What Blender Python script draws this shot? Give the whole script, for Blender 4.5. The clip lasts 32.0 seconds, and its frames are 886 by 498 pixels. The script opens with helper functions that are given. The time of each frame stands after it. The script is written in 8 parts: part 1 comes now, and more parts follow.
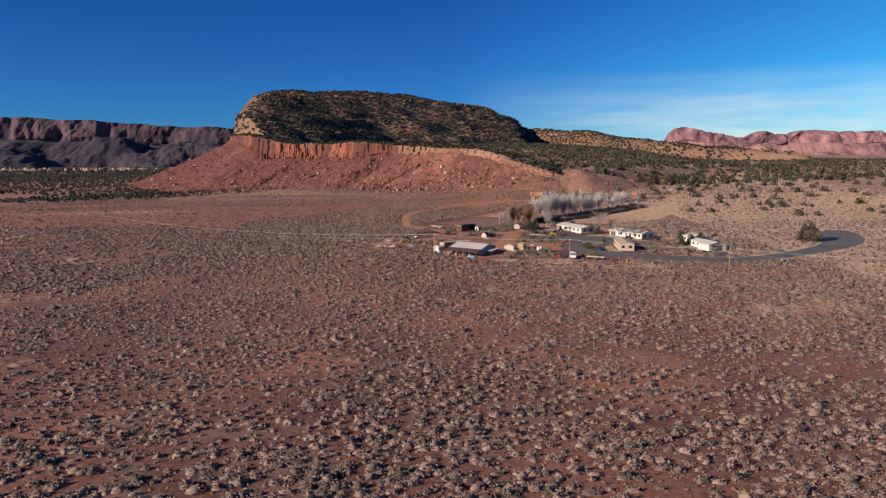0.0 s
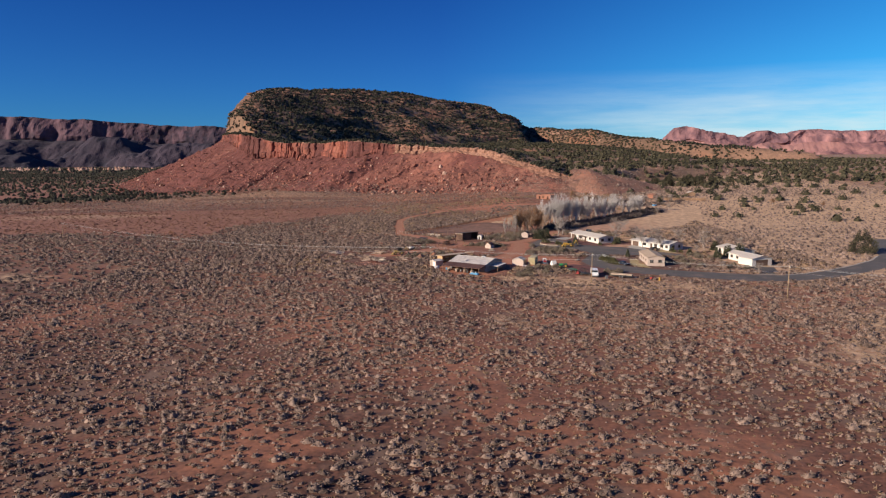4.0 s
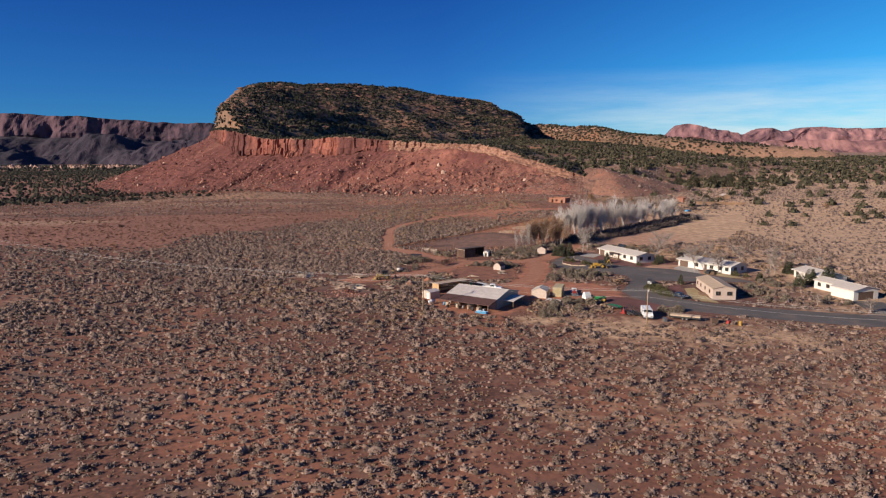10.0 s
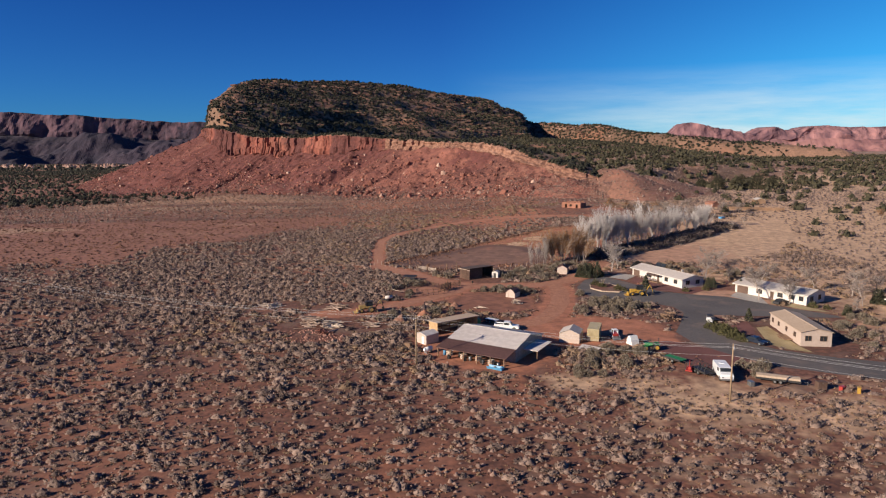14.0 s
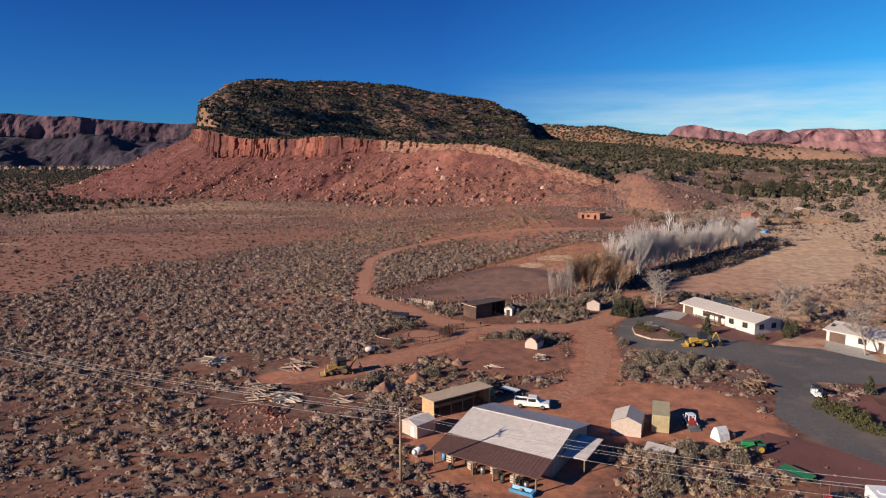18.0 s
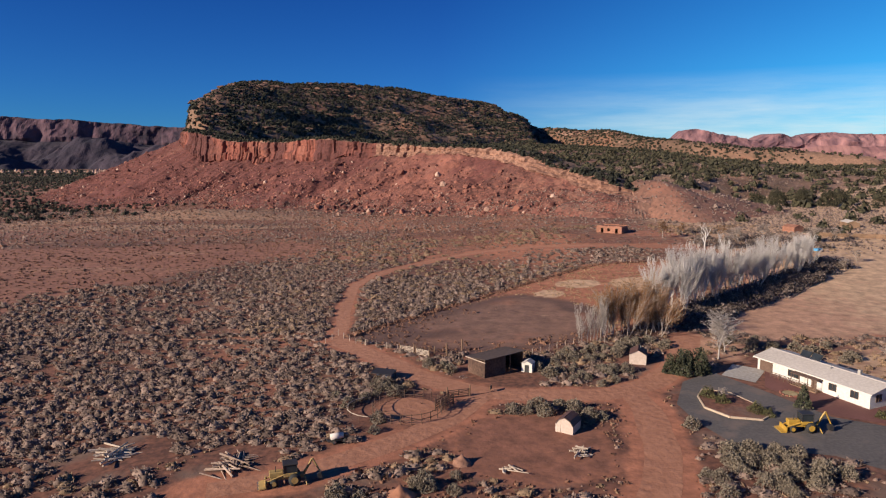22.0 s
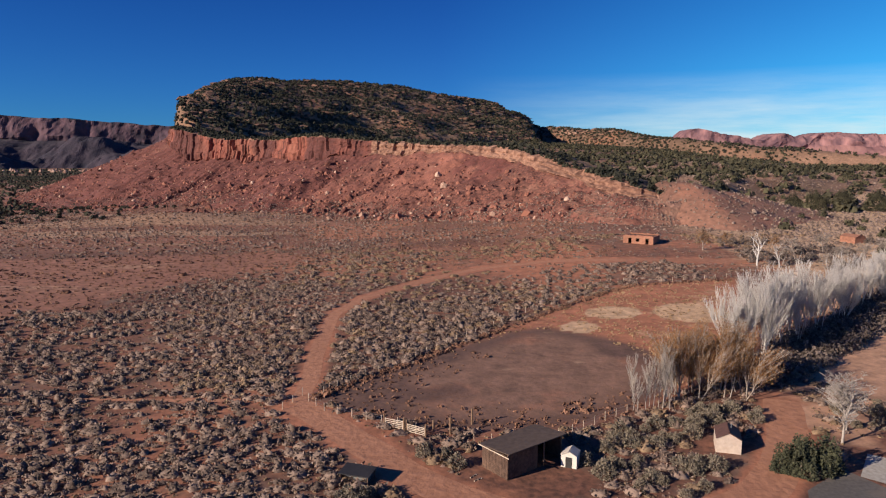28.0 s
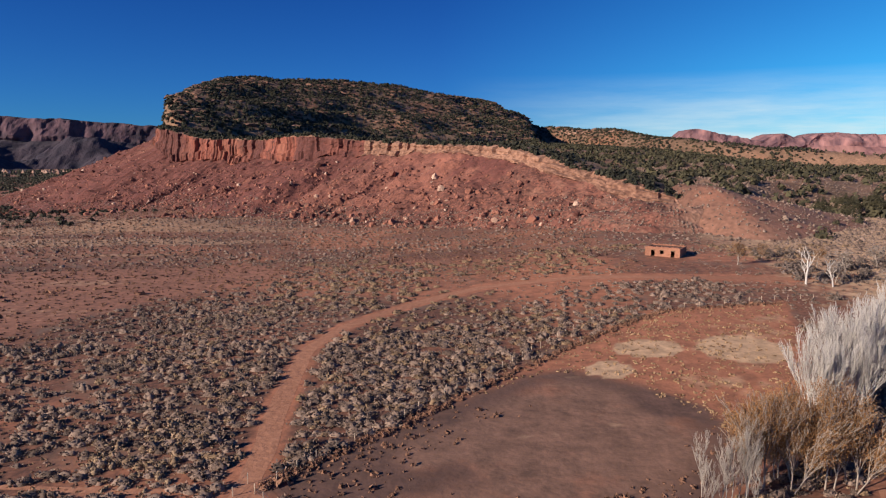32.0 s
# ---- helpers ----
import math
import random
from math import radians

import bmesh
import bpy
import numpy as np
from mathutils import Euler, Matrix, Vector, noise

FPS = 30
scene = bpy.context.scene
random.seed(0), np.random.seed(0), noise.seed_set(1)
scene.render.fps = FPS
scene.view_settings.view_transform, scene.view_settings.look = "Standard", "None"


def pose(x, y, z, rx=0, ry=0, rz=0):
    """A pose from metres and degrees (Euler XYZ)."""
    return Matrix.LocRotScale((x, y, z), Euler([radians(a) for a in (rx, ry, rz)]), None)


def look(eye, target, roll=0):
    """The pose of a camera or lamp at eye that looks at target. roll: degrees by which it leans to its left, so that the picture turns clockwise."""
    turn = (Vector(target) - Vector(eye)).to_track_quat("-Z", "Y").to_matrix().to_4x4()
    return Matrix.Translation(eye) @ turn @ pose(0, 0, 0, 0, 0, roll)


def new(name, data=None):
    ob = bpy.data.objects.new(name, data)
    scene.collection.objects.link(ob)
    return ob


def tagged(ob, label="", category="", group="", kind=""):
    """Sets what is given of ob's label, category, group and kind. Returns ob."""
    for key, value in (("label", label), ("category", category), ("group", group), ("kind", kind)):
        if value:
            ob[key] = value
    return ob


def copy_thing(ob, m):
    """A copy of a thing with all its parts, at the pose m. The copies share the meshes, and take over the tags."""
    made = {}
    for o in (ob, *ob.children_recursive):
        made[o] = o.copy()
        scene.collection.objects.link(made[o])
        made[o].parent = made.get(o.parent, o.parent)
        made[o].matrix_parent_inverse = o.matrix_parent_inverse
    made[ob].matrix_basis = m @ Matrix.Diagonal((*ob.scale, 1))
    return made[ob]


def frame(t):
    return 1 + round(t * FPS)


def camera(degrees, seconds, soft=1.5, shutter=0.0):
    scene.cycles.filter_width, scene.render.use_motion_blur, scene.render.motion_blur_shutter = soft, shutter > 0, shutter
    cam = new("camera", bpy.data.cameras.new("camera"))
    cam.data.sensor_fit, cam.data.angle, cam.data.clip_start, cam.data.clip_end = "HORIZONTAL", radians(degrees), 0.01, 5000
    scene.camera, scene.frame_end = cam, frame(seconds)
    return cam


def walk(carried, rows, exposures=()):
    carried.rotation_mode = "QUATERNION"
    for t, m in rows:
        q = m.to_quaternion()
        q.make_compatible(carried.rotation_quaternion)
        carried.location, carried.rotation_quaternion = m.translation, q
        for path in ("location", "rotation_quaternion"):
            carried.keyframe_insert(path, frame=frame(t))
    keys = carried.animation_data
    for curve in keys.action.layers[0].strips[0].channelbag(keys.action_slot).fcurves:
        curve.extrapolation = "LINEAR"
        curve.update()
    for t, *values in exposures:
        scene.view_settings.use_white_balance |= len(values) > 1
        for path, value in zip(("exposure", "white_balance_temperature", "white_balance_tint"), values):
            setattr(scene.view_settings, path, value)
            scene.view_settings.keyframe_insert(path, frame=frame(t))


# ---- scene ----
cam = camera(66.38, 32.0, soft=1.15)

# seconds, eye x, y, z, heading (to the left of +y), pitch, roll
PATH = [
    (0.0, -2.54, -204.12, 41.00, -0.204, -8.010, -0.128),
    (0.5, -2.39, -198.92, 41.03, -0.200, -8.048, -0.110),
    (1.0, -2.23, -193.71, 41.03, -0.190, -8.041, -0.112),
    (1.5, -2.10, -188.48, 41.02, -0.204, -8.039, -0.140),
    (2.0, -2.02, -183.24, 41.00, -0.231, -8.033, -0.124),
    (2.5, -1.99, -178.03, 40.95, -0.221, -8.038, -0.114),
    (3.0, -1.92, -172.85, 40.87, -0.227, -8.021, -0.125),
    (3.5, -1.86, -167.69, 40.76, -0.240, -8.024, -0.159),
    (5.5, -1.70, -147.13, 40.63, -0.279, -8.128, -0.025),
    (6.0, -1.57, -142.02, 40.51, -0.278, -8.118, -0.067),
    (6.5, -1.47, -136.95, 40.36, -0.306, -8.128, -0.069),
    (7.0, -1.38, -131.92, 40.27, -0.286, -8.136, -0.073),
    (7.5, -1.20, -126.92, 40.21, -0.280, -8.146, -0.093),
    (8.0, -1.05, -121.86, 40.21, -0.277, -8.176, 0.025),
    (8.5, -1.05, -116.70, 40.21, -0.283, -8.176, -0.062),
    (9.0, -1.00, -111.51, 40.17, -0.283, -8.185, -0.048),
    (9.5, -0.85, -106.22, 40.12, -0.277, -8.224, 0.010),
    (10.0, -0.73, -100.75, 40.12, -0.282, -8.241, -0.082),
    (10.5, -0.70, -95.09, 40.11, -0.283, -8.275, 0.013),
    (11.0, -0.66, -89.42, 40.04, -0.286, -8.275, -0.016),
    (11.5, -0.55, -83.82, 39.97, -0.283, -8.292, -0.079),
    (12.0, -0.49, -78.23, 39.91, -0.284, -8.310, -0.110),
    (12.5, -0.42, -72.56, 39.90, -0.252, -8.311, -0.093),
    (13.0, -0.38, -66.86, 39.87, -0.248, -8.315, -0.104),
    (13.5, -0.40, -61.12, 39.92, -0.260, -8.300, -0.127),
    (14.0, -0.47, -55.47, 39.97, -0.272, -8.309, -0.108),
    (14.5, -0.49, -49.80, 39.98, -0.299, -8.304, -0.102),
    (16.5, -0.35, -26.79, 39.97, -0.297, -8.195, -0.095),
    (17.0, -0.17, -21.12, 40.00, -0.292, -8.176, -0.077),
    (17.5, -0.07, -15.68, 40.12, -0.273, -8.171, -0.020),
    (18.0, -0.08, -10.35, 40.24, -0.269, -8.129, -0.025),
    (18.5, -0.03, -5.13, 40.30, -0.266, -8.081, -0.026),
    (19.0, 0.00, 0.00, 40.30, -0.258, -7.995, -0.084),
    (19.5, 0.02, 5.09, 40.30, -0.271, -7.926, -0.047),
    (20.0, 0.03, 10.17, 40.28, -0.276, -7.871, -0.013),
    (20.5, 0.24, 15.38, 40.28, -0.260, -7.837, 0.047),
    (21.0, 0.37, 20.43, 40.29, -0.248, -7.826, 0.028),
    (21.5, 0.47, 25.28, 40.34, -0.251, -7.800, 0.057),
    (22.0, 0.48, 29.85, 40.43, -0.259, -7.809, 0.062),
    (22.5, 0.53, 34.04, 40.44, -0.230, -7.805, 0.085),
    (23.0, 0.51, 37.85, 40.35, -0.225, -7.842, 0.124),
    (23.5, 0.51, 41.36, 40.23, -0.221, -7.867, 0.099),
    (24.0, 0.53, 44.68, 40.13, -0.212, -7.874, 0.117),
    (24.5, 0.49, 47.92, 40.09, -0.214, -7.920, 0.159),
    (25.0, 0.45, 50.99, 40.02, -0.236, -7.944, 0.122),
    (25.5, 0.40, 54.00, 39.93, -0.231, -7.969, 0.132),
    (27.5, 0.33, 66.70, 39.75, -0.224, -7.875, 0.154),
    (28.0, 0.32, 70.17, 39.69, -0.252, -7.838, 0.129),
    (28.5, 0.37, 73.85, 39.66, -0.249, -7.818, 0.142),
    (29.0, 0.38, 77.60, 39.62, -0.270, -7.820, 0.140),
    (29.5, 0.36, 81.31, 39.57, -0.281, -7.852, 0.180),
    (30.0, 0.38, 85.04, 39.50, -0.336, -7.844, 0.171),
    (30.5, 0.39, 88.72, 39.50, -0.365, -7.837, 0.094),
    (31.0, 0.46, 92.37, 39.58, -0.390, -7.827, 0.141),
    (31.5, 0.51, 96.02, 39.67, -0.438, -7.808, 0.126),
    (32.0, 0.62, 99.64, 39.74, -0.451, -7.793, 0.107),
]


def flown(x, y, z, yaw, pitch, roll):
    return pose(x, y, z, 90 + pitch, 0, yaw) @ pose(0, 0, 0, 0, 0, roll)


walk(cam, [(row[0], flown(*row[1:])) for row in PATH], exposures=((0.0, 0.54), (32.0, 0.56)))

# ---- daylight: a low winter sun from behind and to the left ----
SUN_ELEVATION, SUN_HEADING = radians(21), math.atan2(0.88, 0.475)
world = bpy.data.worlds.new("sky")
world.use_nodes = True
scene.world = world
wn, wl = world.node_tree.nodes, world.node_tree.links
sky = wn.new("ShaderNodeTexSky")
sky.sky_type, sky.sun_disc = "NISHITA", False
sky.sun_elevation, sky.sun_rotation = SUN_ELEVATION, SUN_HEADING + math.pi
sky.altitude, sky.air_density, sky.dust_density, sky.ozone_density = 1800, 1.0, 0.1, 4.0
# thin cirrus low over the horizon
coord = wn.new("ShaderNodeTexCoord")
split = wn.new("ShaderNodeSeparateXYZ")
stretch = wn.new("ShaderNodeMapping")
stretch.inputs["Scale"].default_value = (2.2, 2.2, 20.0)
stretch.inputs["Rotation"].default_value = (0.0, 0.05, 0.0)
wisps = wn.new("ShaderNodeTexNoise")
wisps.inputs["Scale"].default_value, wisps.inputs["Detail"].default_value, wisps.inputs["Roughness"].default_value = 2.3, 9, 0.62
ramp = wn.new("ShaderNodeValToRGB")
ramp.color_ramp.elements[0].position, ramp.color_ramp.elements[1].position = 0.18, 0.62
low = wn.new("ShaderNodeMapRange")
low.inputs["From Min"].default_value, low.inputs["From Max"].default_value = 0.115, 0.015
east = wn.new("ShaderNodeMapRange")
east.inputs["From Min"].default_value, east.inputs["From Max"].default_value = 0.02, 0.42
by, by2 = wn.new("ShaderNodeMath"), wn.new("ShaderNodeMath")
by.operation = by2.operation = "MULTIPLY"
cirrus = wn.new("ShaderNodeMix")
cirrus.data_type = "RGBA"
cirrus.inputs["B"].default_value = (12.0, 13.6, 14.0, 1)
wl.new(coord.outputs["Generated"], split.inputs[0])
wl.new(coord.outputs["Generated"], stretch.inputs["Vector"])
wl.new(stretch.outputs[0], wisps.inputs["Vector"])
wl.new(wisps.outputs["Fac"], ramp.inputs[0])
wl.new(split.outputs["Z"], low.inputs["Value"])
wl.new(split.outputs["X"], east.inputs["Value"])
wl.new(ramp.outputs[0], by.inputs[0])
wl.new(low.outputs[0], by.inputs[1])
wl.new(by.outputs[0], by2.inputs[0])
wl.new(east.outputs[0], by2.inputs[1])
wl.new(by2.outputs[0], cirrus.inputs["Factor"])
# the clear, deep blue of a dry high-desert sky
deep = wn.new("ShaderNodeMix")
deep.data_type, deep.blend_type = "RGBA", "MULTIPLY"
deep.inputs["Factor"].default_value = 1.0
climb, tint = wn.new("ShaderNodeMapRange"), wn.new("ShaderNodeMix")
climb.inputs["From Min"].default_value, climb.inputs["From Max"].default_value = 0.04, 0.34
tint.data_type = "RGBA"
tint.inputs["A"].default_value, tint.inputs["B"].default_value = (0.22, 0.76, 1.50, 1), (0.098, 0.49, 1.34, 1)
wl.new(split.outputs["Z"], climb.inputs["Value"])
wl.new(climb.outputs[0], tint.inputs["Factor"])
wl.new(tint.outputs["Result"], deep.inputs["B"])
wl.new(sky.outputs[0], deep.inputs["A"])
side, bright = wn.new("ShaderNodeMapRange"), wn.new("ShaderNodeMix")
side.inputs["From Min"].default_value, side.inputs["From Max"].default_value = 0.0, 0.55
bright.data_type, bright.blend_type = "RGBA", "MULTIPLY"
bright.inputs["Factor"].default_value = 1.0
wl.new(split.outputs["X"], side.inputs["Value"])
wl.new(deep.outputs["Result"], bright.inputs["A"])
cyan = wn.new("ShaderNodeMix")
cyan.data_type = "RGBA"
cyan.inputs["A"].default_value, cyan.inputs["B"].default_value = (0.94, 0.94, 0.94, 1), (1.55, 1.80, 1.20, 1)
wl.new(side.outputs[0], cyan.inputs["Factor"])
wl.new(cyan.outputs["Result"], bright.inputs["B"])
wl.new(bright.outputs["Result"], cirrus.inputs["A"])
wl.new(cirrus.outputs["Result"], wn["Background"].inputs["Color"])
wn["Background"].inputs["Strength"].default_value = 0.0425

sun = new("sun", bpy.data.lights.new("sun", "SUN"))
sun.data.energy, sun.data.angle, sun.data.color = 5.0, radians(0.53), (1.0, 0.865, 0.70)
sun.matrix_world = look((0, 0, 0), (0.88 * math.cos(SUN_ELEVATION), 0.475 * math.cos(SUN_ELEVATION), -math.sin(SUN_ELEVATION)))


# ---- materials ----
def material(name, dark, light, scale=1.0, rough=0.85, bump=0.3, metal=0.0, coarse=0.25, island=0.0, accent=None, spread=0.5, squash=1.0):
    """Two tones mixed by fine and coarse noise in object space, with relief; island: change from piece to piece."""
    m = bpy.data.materials.new(name)
    m.use_nodes = True
    n, l = m.node_tree.nodes, m.node_tree.links
    b = n["Principled BSDF"]
    b.inputs["Roughness"].default_value, b.inputs["Metallic"].default_value = rough, metal
    at = n.new("ShaderNodeTexCoord")
    fine, wide = n.new("ShaderNodeTexNoise"), n.new("ShaderNodeTexNoise")
    fine.inputs["Scale"].default_value, fine.inputs["Detail"].default_value = scale, 8
    wide.inputs["Scale"].default_value, wide.inputs["Detail"].default_value = scale * coarse * 0.3, 4
    if squash != 1.0:
        tall = n.new("ShaderNodeMapping")
        tall.inputs["Scale"].default_value = (1, 1, squash)
        l.new(at.outputs["Object"], tall.inputs["Vector"])
        l.new(tall.outputs[0], fine.inputs["Vector"])
    else:
        l.new(at.outputs["Object"], fine.inputs["Vector"])
    l.new(at.outputs["Object"], wide.inputs["Vector"])
    add = n.new("ShaderNodeMath")
    add.operation = "ADD"
    l.new(fine.outputs["Fac"], add.inputs[0])
    l.new(wide.outputs["Fac"], add.inputs[1])
    last = add
    if island:
        geo, sc = n.new("ShaderNodeNewGeometry"), n.new("ShaderNodeMath")
        sc.operation, sc.inputs[1].default_value = "MULTIPLY_ADD", island
        sc.inputs[2].default_value = -island / 2
        l.new(geo.outputs["Random Per Island"], sc.inputs[0])
        more = n.new("ShaderNodeMath")
        more.operation = "ADD"
        l.new(add.outputs[0], more.inputs[0])
        l.new(sc.outputs[0], more.inputs[1])
        last = more
    ramp = n.new("ShaderNodeMapRange")
    ramp.inputs["From Min"].default_value, ramp.inputs["From Max"].default_value = 1.0 - spread / 2, 1.0 + spread / 2
    l.new(last.outputs[0], ramp.inputs["Value"])
    mix = n.new("ShaderNodeMix")
    mix.data_type = "RGBA"
    mix.inputs["A"].default_value, mix.inputs["B"].default_value = (*dark, 1), (*light, 1)
    l.new(ramp.outputs[0], mix.inputs["Factor"])
    out = mix
    if accent:
        spots, gate = n.new("ShaderNodeTexNoise"), n.new("ShaderNodeMapRange")
        spots.inputs["Scale"].default_value, spots.inputs["Detail"].default_value = scale * 0.11, 5
        gate.inputs["From Min"].default_value, gate.inputs["From Max"].default_value = 0.52, 0.68
        l.new(at.outputs["Object"], spots.inputs["Vector"])
        l.new(spots.outputs["Fac"], gate.inputs["Value"])
        out = n.new("ShaderNodeMix")
        out.data_type = "RGBA"
        out.inputs["B"].default_value = (*accent, 1)
        l.new(mix.outputs["Result"], out.inputs["A"])
        l.new(gate.outputs[0], out.inputs["Factor"])
    l.new(out.outputs["Result"], b.inputs["Base Color"])
    if bump:
        rel = n.new("ShaderNodeBump")
        rel.inputs["Strength"].default_value, rel.inputs["Distance"].default_value = bump, 0.4 / scale
        l.new(fine.outputs["Fac"], rel.inputs["Height"])
        l.new(rel.outputs[0], b.inputs["Normal"])
    return m


def zoned(m, attribute, colour, low=0.3, high=0.7, grain=1.5):
    """Lays another soil over a material where a mesh attribute says so, with a ragged border."""
    n, l = m.node_tree.nodes, m.node_tree.links
    b = n["Principled BSDF"]
    before = b.inputs["Base Color"].links[0].from_socket
    at, rag, at2 = n.new("ShaderNodeAttribute"), n.new("ShaderNodeTexNoise"), n.new("ShaderNodeTexCoord")
    at.attribute_name = attribute
    rag.inputs["Scale"].default_value, rag.inputs["Detail"].default_value = grain, 7
    l.new(at2.outputs["Object"], rag.inputs["Vector"])
    sub, gate, mix = n.new("ShaderNodeMath"), n.new("ShaderNodeMapRange"), n.new("ShaderNodeMix")
    sub.operation, sub.inputs[1].default_value = "MULTIPLY_ADD", 0.9
    l.new(rag.outputs["Fac"], sub.inputs[0])
    off = n.new("ShaderNodeMath")
    off.operation, off.inputs[1].default_value = "SUBTRACT", 0.45
    l.new(at.outputs["Fac"], off.inputs[0])
    l.new(off.outputs[0], sub.inputs[2])
    gate.inputs["From Min"].default_value, gate.inputs["From Max"].default_value = low, high
    l.new(sub.outputs[0], gate.inputs["Value"])
    tone = n.new("ShaderNodeMix")
    tone.data_type = "RGBA"
    tone.inputs["A"].default_value = (*[c * 0.60 for c in colour], 1)
    tone.inputs["B"].default_value = (*[c * 1.36 for c in colour], 1)
    speck, wide = n.new("ShaderNodeTexNoise"), n.new("ShaderNodeMapRange")
    speck.inputs["Scale"].default_value, speck.inputs["Detail"].default_value, speck.inputs["Roughness"].default_value = 0.35, 9, 0.68
    wide.inputs["From Min"].default_value, wide.inputs["From Max"].default_value = 0.32, 0.68
    l.new(at2.outputs["Object"], speck.inputs["Vector"])
    l.new(speck.outputs["Fac"], wide.inputs["Value"])
    l.new(wide.outputs[0], tone.inputs["Factor"])
    mix.data_type = "RGBA"
    l.new(before, mix.inputs["A"])
    l.new(tone.outputs["Result"], mix.inputs["B"])
    l.new(gate.outputs[0], mix.inputs["Factor"])
    l.new(mix.outputs["Result"], b.inputs["Base Color"])
    return m


SOIL = material("red_soil", (0.084, 0.034, 0.023), (0.222, 0.091, 0.056), 1.1, 0.95, 0.3, coarse=0.05, accent=(0.16, 0.095, 0.070), spread=0.36)
zoned(SOIL, "bare", (0.33, 0.130, 0.074), 0.25, 0.75, 0.5)
zoned(SOIL, "sand", (0.42, 0.232, 0.150), 0.25, 0.65, 0.3)
zoned(SOIL, "fallow", (0.25, 0.108, 0.070), 0.2, 0.6, 0.6)
zoned(SOIL, "dun", (0.34, 0.195, 0.122), 0.2, 0.6, 0.35)
zoned(SOIL, "mud", (0.195, 0.103, 0.072), 0.25, 0.75, 0.22)
zoned(SOIL, "wet", (0.112, 0.058, 0.044), 0.25, 0.75, 0.35)
zoned(SOIL, "tilled", (0.215, 0.088, 0.054), 0.25, 0.75, 0.6)
zoned(SOIL, "straw", (0.48, 0.31, 0.195), 0.15, 0.5, 0.3)
TALUS = material("talus_scree", (0.080, 0.031, 0.025), (0.275, 0.104, 0.073), 0.8, 0.95, 1.0, coarse=0.04, accent=(0.15, 0.055, 0.042), spread=0.34)
# darker red-brown laid over the west end and in scattered patches
zoned(TALUS, "dark_maroon", (0.130, 0.041, 0.033), 0.25, 0.6, 0.12)
zoned(TALUS, "buff", (0.34, 0.165, 0.115), 0.25, 0.6, 0.12)
zoned(TALUS, "hill", (0.29, 0.155, 0.11), 0.25, 0.6, 0.2)
CLIFF = material("cliff_sandstone", (0.060, 0.020, 0.017), (0.265, 0.082, 0.056), 0.6, 0.92, 1.0, coarse=0.12, accent=(0.27, 0.096, 0.064), spread=0.36, squash=0.10)
zoned(CLIFF, "dark_maroon", (0.100, 0.031, 0.026), 0.75, 1.15, 0.12)
LEDGE = material("buff_ledge", (0.13, 0.058, 0.040), (0.40, 0.215, 0.145), 0.5, 0.92, 0.8, coarse=0.1)
zoned(CLIFF, "hill", (0.29, 0.155, 0.11), 0.25, 0.6, 0.2)
zoned(LEDGE, "hill", (0.29, 0.155, 0.11), 0.25, 0.6, 0.2)
HILL_SOIL = material("tan_hill_soil", (0.12, 0.056, 0.040), (0.27, 0.132, 0.092), 0.5, 0.95, 0.6, coarse=0.08, accent=(0.30, 0.13, 0.085))
UPLAND = material("wooded_slope_soil", (0.085, 0.048, 0.031), (0.22, 0.13, 0.085), 0.12, 0.95, 0.7, coarse=0.1, accent=(0.27, 0.12, 0.07))
SAGE = material("sagebrush", (0.080, 0.053, 0.043), (0.275, 0.190, 0.152), 8.0, 0.95, 0.9, island=0.36, spread=0.40)
SAGE_PALE = material("dry_pale_brush", (0.115, 0.068, 0.053), (0.28, 0.180, 0.142), 7.0, 0.95, 0.9, island=0.4)
SAGE_GREEN = material("rabbitbrush", (0.12, 0.076, 0.048), (0.29, 0.190, 0.118), 5.0, 0.95, 0.6, island=0.2)
zoned(UPLAND, "band", (0.30, 0.172, 0.122), 0.25, 0.6, 0.08)
zoned(UPLAND, "open", (0.25, 0.140, 0.094), 0.25, 0.65, 0.05)
# juniper copy darkened to paint the summit slope's shade into its colour
SHADED_JUNIPER = material("shaded_juniper_foliage", (0.012, 0.013, 0.009), (0.046, 0.043, 0.025), 2.5, 0.95, 0.6, island=0.5)
JUNIPER = material("juniper_foliage", (0.024, 0.022, 0.012), (0.082, 0.071, 0.038), 2.5, 0.95, 0.6, island=0.5)
OUTCROP = material("outcrop_rock", (0.075, 0.038, 0.028), (0.24, 0.125, 0.085), 0.4, 0.95, 0.8, island=0.6)
PALE_BOULDER = material("pale_boulder_rock", (0.26, 0.14, 0.10), (0.52, 0.34, 0.26), 1.2, 0.95, 0.7, island=0.5)
BOULDER = material("boulder_rock", (0.10, 0.032, 0.025), (0.31, 0.125, 0.085), 1.2, 0.95, 0.7, island=0.6)
ASPHALT_MAT = material("worn_asphalt", (0.07, 0.062, 0.06), (0.12, 0.105, 0.10), 2.2, 0.9, 0.25, coarse=0.08, accent=(0.15, 0.115, 0.10))
GRAVEL = material("red_cinder_gravel", (0.10, 0.036, 0.032), (0.19, 0.075, 0.062), 6.0, 0.95, 0.5, coarse=0.05)
CONCRETE = material("pale_concrete", (0.30, 0.27, 0.24), (0.46, 0.42, 0.38), 2.0, 0.9, 0.2, coarse=0.1)
DIRT = material("trodden_red_dirt", (0.28, 0.120, 0.070), (0.405, 0.188, 0.114), 0.9, 0.95, 0.4, coarse=0.08)
LAWN = material("dry_lawn", (0.26, 0.19, 0.09), (0.42, 0.33, 0.18), 4.0, 0.95, 0.5)
